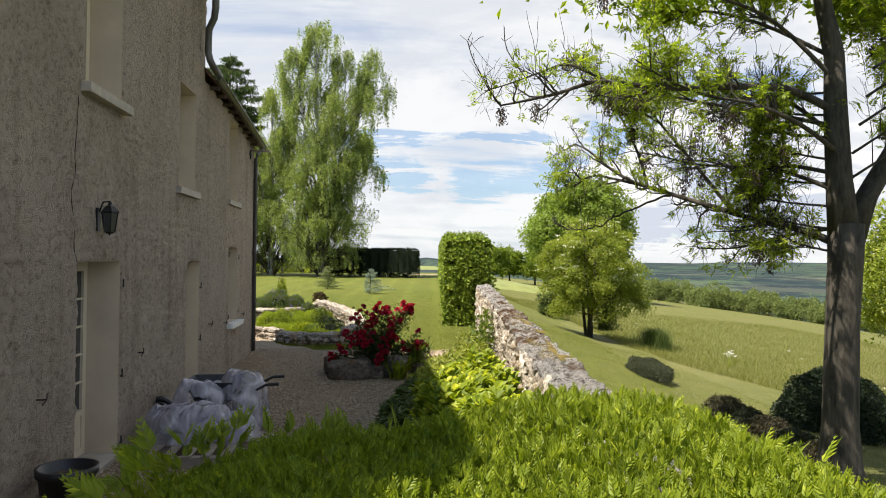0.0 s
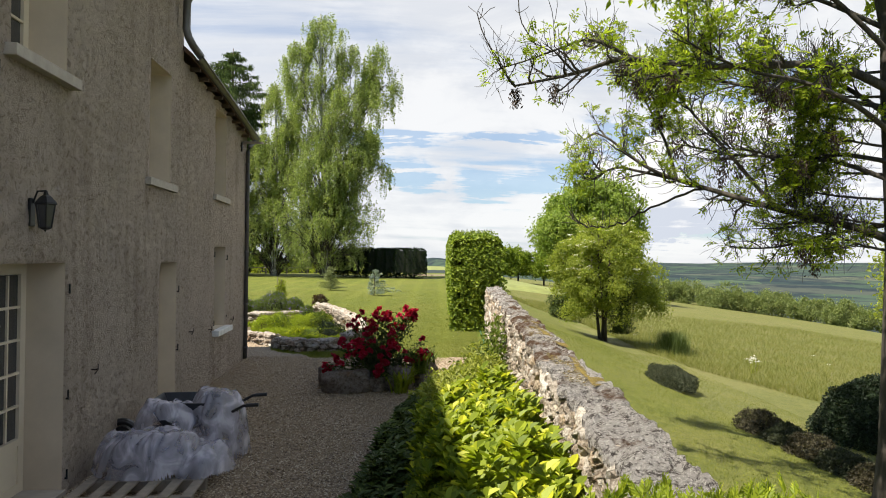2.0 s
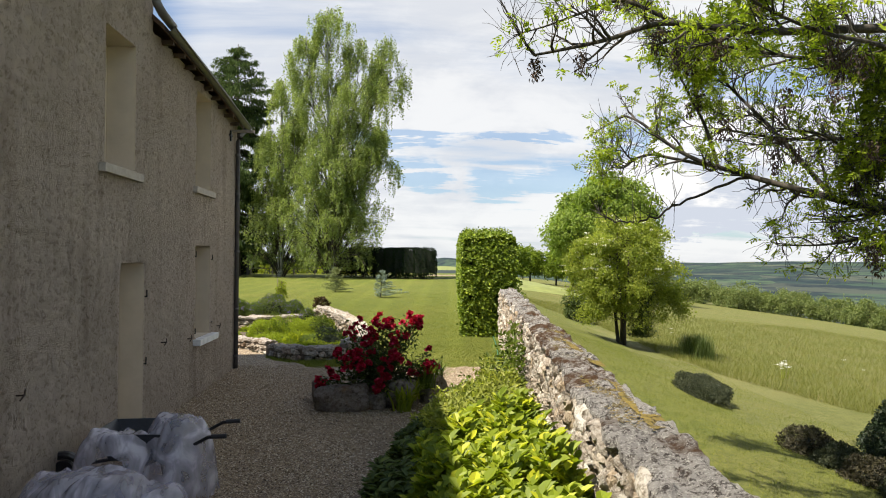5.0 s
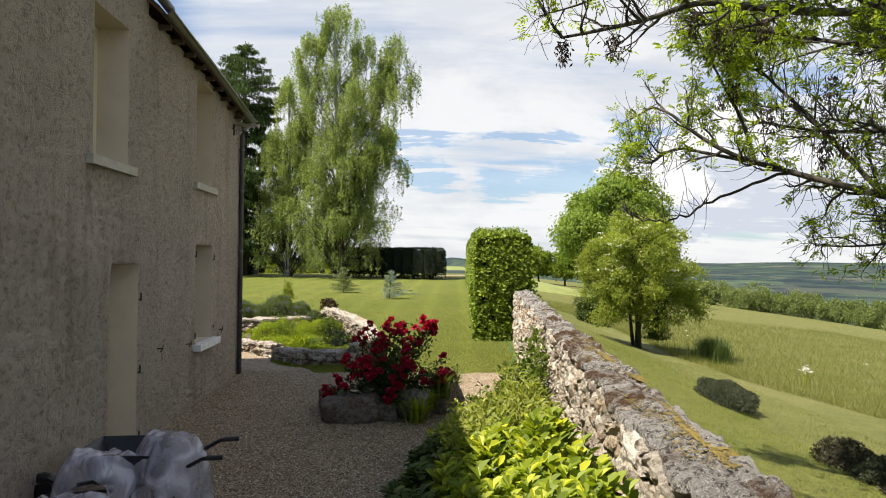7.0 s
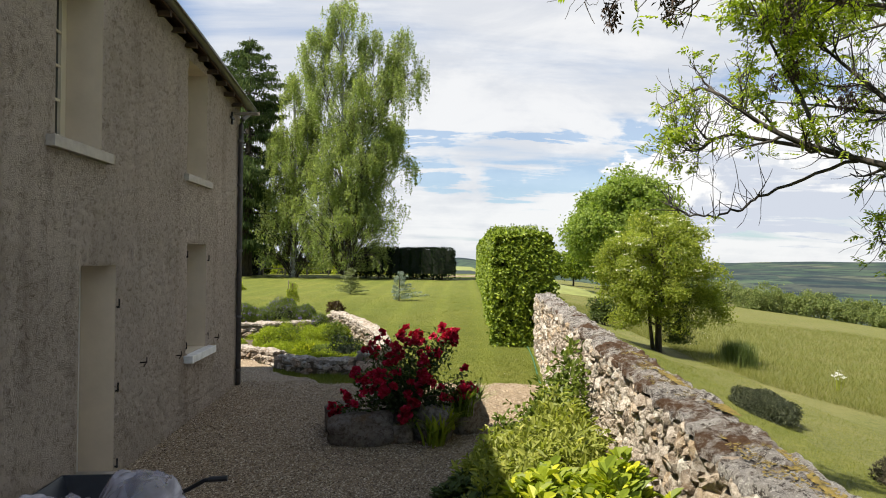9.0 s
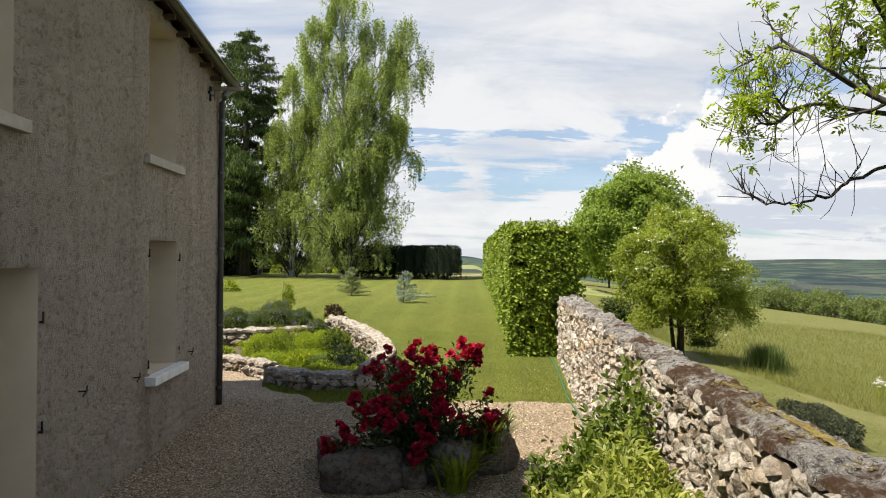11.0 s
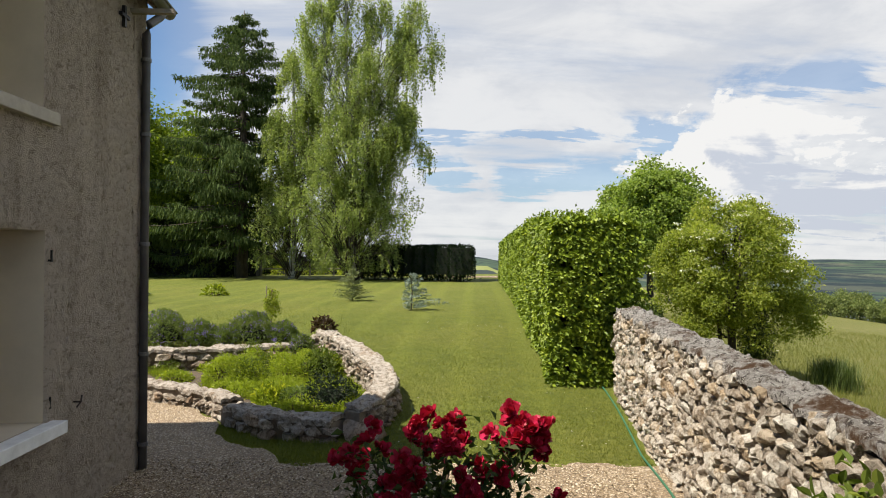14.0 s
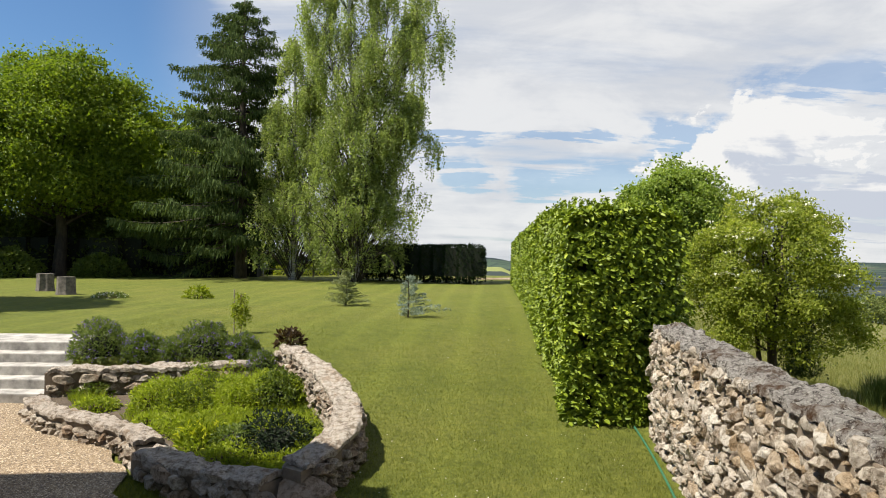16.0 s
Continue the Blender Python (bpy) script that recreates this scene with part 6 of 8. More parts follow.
pick = tip[r.random(len(tip)) < leafy]
# pinnate leaves: a short stalk with paired leaflets
n = len(pick)
stalk = rand_dirs(n, r, 0.1)
cards = []
for leaf in range(2):
    head = unit(stalk * 0.5 + rand_dirs(n, r, -0.1))
    nrm = rand_dirs(n, r, 2.0)
    for k in range(3):
        b = pick + head * (0.04 + 0.036 * k)
        sd = unit(np.cross(head, nrm))
        for sgn in (-1, 1):
            cards.append(leaf_cards(b, unit(head * 0.6 + sd * sgn), nrm, r.uniform(0.050, 0.085, n), r.uniform(0.026, 0.040, n)))
    cards.append(leaf_cards(pick + head * 0.145, head, nrm, np.full(n, 0.075), np.full(n, 0.032)))
crown_top = np.concatenate([np.repeat(aloft, 2, 0) + r.normal(0, 0.12, (2 * len(aloft), 3)), np.stack([r.normal(5.6, 1.5, 3600), r.normal(9.4, 1.5, 3600), r.uniform(6.6, 9.6, 3600)], 1)])
cards.append(leaves_at(crown_top, r, 0.20, 0.08, 0.3))
part("leaves", cards_mesh("leaves", np.concatenate(cards), L_ASH), None, ash)
hung = np.array([(1.93, 9.8, 4.44), (2.45, 9.8, 4.52), (4.05, 9.8, 4.74), (4.9, 8.8, 4.3), (5.1, 10.35, 3.7), (4.4, 10.3, 3.9), (5.6, 11.0, 4.5), (5.5, 10.9, 4.25), (5.2, 9.4, 4.2), (6.0, 9.9, 3.6)])
keys = np.concatenate([hung, tip[r.choice(len(tip), 46, replace=False)]])
m = 90 * len(keys)
c = np.repeat(keys, 90, 0) + np.stack([r.normal(0, 0.045, m), r.normal(0, 0.045, m), -r.uniform(0.0, 0.26, m)], 1)
kd = rand_dirs(len(c), r, -1.6)
part("seed_growth", cards_mesh("seed_growth", leaf_cards(c, kd, rand_dirs(len(c), r), np.full(len(c), 0.065), np.full(len(c), 0.022)), DEADKEY), None, ash, "dry brown hanging seed keys")


def lobed_crown(r, centre, radii, lobes, per, lobe, low=-0.7, fill=0.3, bare=None):
    """Leaf points and outward directions over a crown of many rounded boughs, darker gaps between them."""
    k = np.arange(lobes) + 0.5
    z = 1 - 2 * k / lobes
    a = 2.39996 * k
    d = np.stack([np.sqrt(1 - z * z) * np.cos(a), np.sqrt(1 - z * z) * np.sin(a), z], 1) + r.normal(0, 0.16, (lobes, 3))
    d = unit(d)
    d = d[d[:, 2] > low]
    if bare is not None:
        d = d[(d @ np.array(bare) < 0.48) | (r.random(len(d)) < 0.12)]
    reach = r.uniform(0.55, 0.88, len(d)) * (0.80 + 0.36 * vnoise(d * 1.7 + 5, 1.3, int(r.integers(99))))
    c = np.array(centre) + d * np.array(radii) * reach[:, None]
    size = lobe * r.uniform(0.6, 1.25, len(d))
    own = np.repeat(np.arange(len(d)), per)
    u = unit(r.normal(size=(len(own), 3)) + d[own] * 0.75 + np.array([0, 0, 0.25]))
    shell = (0.72 + 0.5 * vnoise(u * 1.6 + c[own], 1.8, 77)) * (1 - 0.4 * r.random(len(own)) ** 2)
    p = c[own] + u * (size[own] * shell)[:, None] * np.array([1, 1, 0.8])
    p = p + r.normal(size=p.shape) * np.where(r.random(len(p)) < 0.3, 0.3 * lobe, 0.05 * lobe)[:, None]
    m = int(len(own) * fill)
    q = np.array(centre) + unit(r.normal(size=(m, 3))) * np.array(radii) * (0.72 * r.random(m) ** 0.5)[:, None]
    return c, np.concatenate([p, q]), np.concatenate([u, rand_dirs(m, r)])


def leafy_tree(name, place, height, radii, centre_h, trunk_r, mat, bark, label, seed, lobes, per, leaf, lobe, stems=1, low=-0.7, category="tree", flowers=None, fill=0.3, bare=None):
    """A broad-leaved tree or bush: stems, limbs to each bough, leaves over rounded boughs."""
    t = thing(name, place, label, category)
    r = np.random.default_rng(seed)
    wood = Geo()
    c, p, u = lobed_crown(r, (0, 0, centre_h), radii, lobes, per, lobe, low, fill, bare)
    for k in range(stems):
        a = 2 * math.pi * k / max(stems, 1) + r.uniform(0, 1)
        off = 0.0 if stems == 1 else trunk_r * 2.2
        foot = Vector((off * math.cos(a), off * math.sin(a), -0.25))
        top = Vector((off * 3.5 * math.cos(a), off * 3.5 * math.sin(a), centre_h * 1.05))
        wood.tube([foot, foot.lerp(top, 0.04), foot.lerp(top, 0.35) + Vector(r.normal(0, 0.06, 3)), foot.lerp(top, 0.7) + Vector(r.normal(0, 0.1, 3)), top, Vector((top.x, top.y, height * 0.93))], [trunk_r * 1.35, trunk_r * 1.1, trunk_r * 0.85, trunk_r * 0.65, trunk_r * 0.4, 0.02], 9)
    part("trunk", wood, bark, t, shade=True)
    limbs = Geo()
    for q in c[:: 1 if place[1] < 60 else 3]:
        q = Vector(q)
        root = Vector((q.x * 0.1, q.y * 0.1, max(centre_h * 0.35, min(q.z - 0.35 * math.hypot(q.x, q.y), height * 0.8))))
        mid = root.lerp(q, 0.5) + Vector((0, 0, 0.06 * (q - root).length))
        limbs.tube([root, mid, q], [trunk_r * 0.22, trunk_r * 0.12, 0.008], 5, False)
    part("branchwork", limbs, bark, t, shade=True)
    k = r.uniform(0.65, 1.3, len(p))
    D = unit(u * 0.5 + rand_dirs(len(p), r) + np.array([0, 0, -0.25]))
    N = unit(u * 1.2 + rand_dirs(len(p), r) * 0.8 + np.array([0, 0, 0.35]))
    part("crown", cards_mesh("crown", leaf_cards(p, D, N, leaf * k, leaf * 0.62 * k), mat), None, t)
    if flowers:
        outer = p[: lobes * per // 2][r.random(len(p[: lobes * per // 2])) < flowers[1]] * np.array([1.03, 1.03, 1.0]) + np.array([0, 0, 0.04])
        f = np.repeat(outer, 16, 0) + r.normal(size=(len(outer) * 16, 3)) * np.array([0.06, 0.06, 0.015])
        tagged(part("flower_heads", cards_mesh("flower_heads", leaf_cards(f, rand_dirs(len(f), r), np.tile([0, 0, 1.0], (len(f), 1)) + r.normal(0, 0.2, (len(f), 3)), np.full(len(f), 0.05), np.full(len(f), 0.05)), flowers[0]), None, t), kind="stuff")
    return t


def at_ground(x, y):
    return (x, y, float(ground_z(np.array([x]), np.array([y]))[0]))


def birch_tree(place, leaders, seed, label):
    """A weeping birch. leaders: where each stem leans in x and y, its height, its crown's width and lowest strands."""
    t = thing("birch_tree", place, label, "tree")
    r = np.random.default_rng(seed)
    stem, limbs, P = Geo(), Geo(), []
    for n, (lx, ly, height, width, low) in enumerate(leaders):
        k_line = [Vector((0, 0, -0.2)), Vector((lx * 0.10, ly * 0.1, height * 0.2)), Vector((lx * 0.5, ly * 0.5, height * 0.5)), Vector((lx * 0.85, ly * 0.85, height * 0.8)), Vector((lx, ly, height))]
        line = [p + Vector(r.normal(0, 0.04, 3)) for p in curve_points(k_line, 5)]
        top = len(line) - 1
        stem.tube(line, [(0.22 if n == 0 else 0.05) * (1 - k / (top + 1)) + 0.012 for k in range(top + 1)], 9)
        count = int((height - low) * (2.4 + 1.9 * width))
        for k in range(count):
            z = low + (height - low) * r.random() ** 0.9
            f = z / height
            i = min(int(f * top), top - 1)
            a = r.uniform(0, 2 * math.pi)
            bulge = 0.20 + 1.55 * float(vnoise(np.array([[math.cos(a) * 1.3 + 9, math.sin(a) * 1.3 + 5, z * 0.55]]), 1.0, seed + n)[0])
            reach = width * 0.5 * bulge * float(np.interp(f, [0.0, 0.45, 0.8, 0.94, 1.0], [1.0, 1.0, 0.85, 0.55, 0.12])) * r.uniform(0.3, 1.0) ** 0.6
            out = Vector((math.cos(a), math.sin(a), 0))
            axis = line[i].lerp(line[i + 1], f * top - i)
            root = line[max(i - int(0.9 * reach / height * top) - 1, 0)]
            tip = axis + out * reach
            tip.z = z
            bend = root.lerp(tip, 0.65) + Vector((0, 0, 0.30 * reach))
            sub = curve_points([root, bend, tip, tip + out * 0.12 - Vector((0, 0, 0.4))], 3)
            limbs.tube(sub, [0.03 * (1 - j / len(sub)) * (1.15 - f) + 0.006 for j in range(len(sub))], 3, False)
            for s in range(int(r.integers(8, 15))):
                q = sub[int(r.integers(len(sub) // 2, len(sub)))]
                ln = r.uniform(0.2, 1.3) * min(1.1, 0.5 + 0.07 * z)
                m = max(6, int(ln / 0.042))
                zz = np.linspace(0, ln, m)
                off, sway = r.normal(0, 0.2, 2), r.normal(0, 0.09, 2)
                P.append(np.stack([q.x + off[0] + sway[0] * zz + r.normal(0, 0.045, m), q.y + off[1] + sway[1] * zz + r.normal(0, 0.04, m), q.z + 0.15 - zz + r.normal(0, 0.03, m)], 1))
    part("trunk", stem, BARK_BIRCH, t, "white peeling birch bark", shade=True)
    part("branchwork", limbs, BARK, t, shade=True)
    P = np.concatenate(P)
    P = P[P[:, 2] > 0.5]
    part("crown", cards_mesh("crown", leaves_at(P, r, 0.105, 0.078, 0.2, 0.6), L_BIRCH), None, t, "hanging strands of small leaves")
    return t


birch_tree(at_ground(-3.15, 45.0), ((-0.5, 0.0, 16.6, 4.4, 2.0), (1.6, -0.3, 14.7, 3.8, 2.0), (3.2, 0.2, 14.9, 2.8, 6.0), (2.7, -0.6, 9.2, 3.4, 1.5), (-1.8, 0.2, 15.2, 2.6, 10.8), (0.0, -1.0, 8.0, 4.6, 1.0), (2.4, -0.5, 5.0, 3.8, 0.8), (-1.2, -0.8, 5.6, 4.0, 0.8)), 31, "tall weeping silver birch on the lawn")
birch_tree(at_ground(-6.6, 47.0), ((0.0, 0, 12.5, 3.3, 0.9), (-0.9, 0.2, 9.0, 3.2, 0.9), (1.0, -0.3, 10.4, 3.0, 0.9), (0.0, -0.6, 4.8, 3.8, 0.6)), 33, "smaller silver birch beside the tall one")


def spruce_tree(place, height, seed):
    """A broad old spruce: level limbs that sag and lift at the tip, hung with sprays."""
    t = thing("spruce_tree", place, "tall broad dark spruce with drooping branches", "tree")
    r = np.random.default_rng(seed)
    part("trunk", Geo().tube([(0, 0, -0.2), (0, 0, height * 0.5), (0, 0, height)], [0.34, 0.2, 0.02], 9), BARK, t, shade=True)
    limbs, cards = Geo(), []
    z = 2.1
    while z < height - 0.15:
        f = z / height
        wide = float(np.interp(f, [0.1, 0.35, 0.5, 0.62, 0.8, 0.93, 1.0], [6.0, 5.6, 4.8, 4.1, 3.0, 1.25, 0.12]))
        for k in range(int(r.integers(3, 6))):
            a = r.uniform(0, 2 * math.pi)
            rr = wide * r.uniform(0.40, 1.12) * (0.55 if math.cos(a) > 0.3 and f < 0.75 else 1.0)
            d = np.array([math.cos(a), math.sin(a)])
            s = np.linspace(0, 1, 9)
            sag = r.uniform(0.05, 0.62) * (1.25 - f)
            drop = -sag * s * rr + 0.62 * sag * s ** 3 * rr
            line = [(d[0] * rr * q, d[1] * rr * q, z + w) for q, w in zip(s, drop)]
            limbs.tube(line, [0.045 * (1 - q) * (1.2 - f) + 0.008 for q in s], 4, False)
            m = int(26 + 84 * rr)
            u = r.uniform(0.12, 1.03, m) ** 0.62
            side = np.array([-d[1], d[0], 0.0])
            fan = r.normal(0, 0.16, m) * rr * np.clip(1.25 - u, 0.15, 1)
            base = np.stack([d[0] * rr * u, d[1] * rr * u, z + np.interp(u, s, drop)], 1) + side * fan[:, None] + r.normal(0, 0.06, (m, 3))
            base[:, 2] -= 0.25 * np.abs(fan)
            hang = r.random(m) < 0.80
            flatd = np.array([d[0], d[1], 0.0]) * 0.8 + side * np.sign(fan)[:, None] * r.uniform(0.2, 0.9, (m, 1)) + np.array([0, 0, -0.12])
            downd = np.array([d[0], d[1], 0.0]) * 0.25 + r.normal(0, 0.18, (m, 3)) + np.array([0, 0, -1.0])
            D = unit(np.where(hang[:, None], downd, flatd))
            ln = np.where(hang, r.uniform(0.16, 0.5, m) * (1.15 - 0.6 * f), r.uniform(0.15, 0.3, m))
            cards.append(leaf_cards(base, D, rand_dirs(m, r, 0.6), ln, ln * r.uniform(0.14, 0.26, m)))
        z += r.uniform(0.16, 0.30) * (1.2 - 0.7 * f)
    part("branchwork", limbs, BARK, t)
    part("crown", cards_mesh("crown", np.concatenate(cards), L_SPRUCE), None, t, "dark green hanging needle sprays")
    return t


spruce_tree(at_ground(-9.75, 48.7), 15.3, 35)
leafy_tree("broadleaf_tree", at_ground(-20.2, 50.0), 12.4, (6.2, 5.6, 5.6), 7.2, 0.35, L_MAPLE, BARK, "broad dark-green leafy tree at the lawn's edge", 41, 150, 520, 0.20, 1.35)
leafy_tree("broadleaf_tree", at_ground(-29.5, 47.0), 13.0, (6.0, 5.5, 6.0), 6.8, 0.35, L_MAPLE, BARK, "broad dark-green leafy tree at the lawn's edge", 42, 90, 300, 0.28, 1.5)
leafy_tree("broadleaf_tree", at_ground(-17.0, 58.0), 12.0, (6.0, 4.0, 5.2), 6.2, 0.30, L_MAPLE, BARK, "dark leafy tree behind the spruces", 43, 70, 260, 0.34, 1.5)
# Filler bushes: dark leaf colour stands in for the shade below the crowns.
for k, (x, y, h) in enumerate(((-27.5, 53.0, 5.2), (-23.6, 54.2, 4.6), (-20.0, 54.6, 5.4), (-16.6, 53.6, 4.4), (-13.6, 53.0, 4.0))):
    leafy_tree("undergrowth_bush", at_ground(x, y), h, (2.5, 2.0, h * 0.52), h * 0.48, 0.10, L_LOW, BARK, "dense bush under the trees, its dark leaves standing for shade", 410 + k, 60, 170, 0.24, 0.9, 3, category="bush")
leafy_tree("broadleaf_tree", at_ground(-16.4, 28.0), 11.5, (3.4, 3.2, 4.0), 7.6, 0.3, L_MAPLE, BARK, "leafy tree at the side of the lawn casting shade", 49, 60, 200, 0.30, 0.9)
elder = leafy_tree("elder_tree", at_ground(9.7, 29.4), 4.9, (2.3, 2.3, 2.75), 2.8, 0.075, L_ELDER, BARK, "elder tree with several stems and cream flower heads", 44, 150, 360, 0.092, 0.46, 4, -0.8, flowers=(CREAMFLOWER, 0.006), fill=0.14, bare=(0.45, -0.25, -0.85))
leafy_tree("round_tree", at_ground(28.0, 90.0), 14.8, (7.9, 7.6, 7.3), 8.4, 0.4, L_FAR, BARK, "large rounded light-green tree beyond the meadow", 45, 230, 300, 0.38, 1.6)
r = np.random.default_rng(440)
# A mass of darker leaves round one side stem of the elder.
dark_clump = np.stack([0.62 + r.normal(0, 0.26, 5200), -0.35 + r.normal(0, 0.26, 5200), r.uniform(0.35, 2.5, 5200)], 1)
side = curve_points([(0.5, -0.2, 2.0), (1.2, -0.35, 2.2), (1.8, -0.4, 1.9), (2.25, -0.4, 1.35)], 5)
part("side_branch", Geo().tube(side, [0.03 - 0.0014 * k for k in range(len(side))], 5, False), BARK, elder)
sp = np.array([tuple(side[k]) for k in r.integers(5, len(side), 2600)]) + r.normal(0, 1, (2600, 3)) * np.array([0.20, 0.22, 0.17])
part("side_leaves", cards_mesh("side_leaves", leaves_at(sp, r, 0.092, 0.056, 0.2, 0.3), L_ELDER), None, elder)
part("dark_growth", cards_mesh("dark_growth", leaves_at(dark_clump, r, 0.075, 0.05, 0.2), L_LOW), None, elder, "darker leaves massed round one stem")
leafy_tree("field_bush", at_ground(10.7, 40.0), 1.5, (0.7, 0.7, 0.8), 0.7, 0.05, L_LOW, BARK, "dense dark bush beside the elder tree", 46, 34, 170, 0.10, 0.30, 3, category="bush")
leafy_tree("broadleaf_tree", at_ground(18.9, 21.0), 7.0, (2.7, 2.7, 3.0), 4.0, 0.16, L_ELDER, BARK, "leafy tree behind the old ash", 47, 90, 300, 0.13, 0.8, 2)
leafy_tree("broadleaf_tree", at_ground(14.6, 12.5), 6.2, (2.3, 2.3, 2.8), 3.4, 0.14, L_ELDER, BARK, "young leafy tree beside the old ash", 48, 90, 280, 0.11, 0.7, 2)

# pale umbels standing in the meadow grass
r = np.random.default_rng(445)
for x, y in ((13.5, 24.5), (13.9, 25.0)):
    umbel = thing("cow_parsley", at_ground(x, y), "tuft of white meadow umbels in the long grass", "flowers", "white umbels in the meadow")
    stalks, heads = Geo(), []
    for k in range(9):
        e = Vector((r.normal(0, 0.14), r.normal(0, 0.14), r.uniform(0.40, 0.62)))
        stalks.tube([(e.x * 0.3, e.y * 0.3, -0.05), tuple(e)], [0.006, 0.003], 4, False)
        heads.append(np.array(e) + r.normal(0, 1, (26, 3)) * np.array([0.035, 0.035, 0.008]))
    part("stalkwork", stalks, L_HERB, umbel)
    f = np.concatenate(heads)
    tagged(part("bloom", cards_mesh("bloom", leaf_cards(f, rand_dirs(len(f), r), np.tile([0, 0, 1.0], (len(f), 1)) + r.normal(0, 0.3, (len(f), 3)), np.full(len(f), 0.016), np.full(len(f), 0.016)), DAISY), None, umbel), kind="stuff")

# dark clipped hedge at the end of the lawn, on bare stems
dark = thing("dark_hedge", (0, 0, 0), "dark clipped evergreen hedge on bare stems at the lawn's end", "hedge")
r = np.random.default_rng(8)
zb = 0.86
DLINE = [Vector((2.45, 44.0, zb)), Vector((0.2, 46.0, zb)), Vector((-2.9, 48.2, zb))]
spots = polyline(DLINE, 0.85)
blk = []
core = Geo()
for k, s in enumerate(spots):
    rad = 0.80 if k else 0.7
    p, nrm = hedge_points(1900, r, (s.x - rad, s.y - rad, s.z + 0.22), (s.x + rad, s.y + rad, s.z + 1.86), 0.05, rounding=0.30, seed=k)
    blk.append(leaves_at(p, r, 0.085, 0.06, 0.2))
    core.box((s.x - rad + 0.12, s.y - rad + 0.12, s.z + 0.36), (s.x + rad - 0.12, s.y + rad - 0.12, s.z + 1.72))
    stem = Geo().tube([(s.x, s.y, s.z - 0.1), (s.x + r.uniform(-0.1, 0.1), s.y, s.z + 0.6)], 0.06, 6)
    part("stem", stem, BARK, dark)
    low = np.stack([s.x + r.normal(0, 0.35, 60), s.y + r.normal(0, 0.35, 60), s.z + r.uniform(0.02, 0.3, 60)], 1)
    blk.append(leaves_at(low, r, 0.16, 0.10, 0.2))
part("leaves", cards_mesh("leaves", np.concatenate(blk), L_DARKHEDGE), None, dark)
# Near-black boxes: shade within the clipped hedge, held in colour.
part("inside", core, SHADE_CORE, dark)
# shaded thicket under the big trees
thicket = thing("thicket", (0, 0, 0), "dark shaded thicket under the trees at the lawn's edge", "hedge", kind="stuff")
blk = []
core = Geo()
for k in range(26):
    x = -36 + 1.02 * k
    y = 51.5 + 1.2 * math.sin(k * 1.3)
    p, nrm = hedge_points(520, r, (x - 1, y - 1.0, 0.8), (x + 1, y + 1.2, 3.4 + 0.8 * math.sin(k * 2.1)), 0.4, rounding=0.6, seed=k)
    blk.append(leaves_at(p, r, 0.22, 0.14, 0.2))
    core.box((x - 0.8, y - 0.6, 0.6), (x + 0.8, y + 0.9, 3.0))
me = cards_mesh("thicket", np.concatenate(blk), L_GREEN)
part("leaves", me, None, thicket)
# Black-green boxes put the thicket's inner shade into colour.
part("inside", core, SHADE_CORE, thicket)

# ---------------------------------------------------------------- shrubs of the border along the garden wall
def whorls(P, r, length, width, leaves=7, up=0.55):
    """Rosettes of broad leaves round shoot tips: bases, directions, normals, lengths and widths."""
    n = len(P)
    out = []
    for k in range(leaves):
        a = 2 * math.pi * k / leaves + r.uniform(0, 0.8, n)
        lift = r.uniform(up - 0.35, up + 0.5, n)
        D = np.stack([np.cos(a), np.sin(a), lift], 1)
        N = np.stack([-np.cos(a) * lift, -np.sin(a) * lift, np.ones(n)], 1) + r.normal(0, 0.25, (n, 3))
        s = r.uniform(0.65, 1.2, n)
        out.append((P - np.array([0, 0, 0.02]) * k, D, N, length * s, width * s))
    return [np.concatenate(c) for c in zip(*out)]


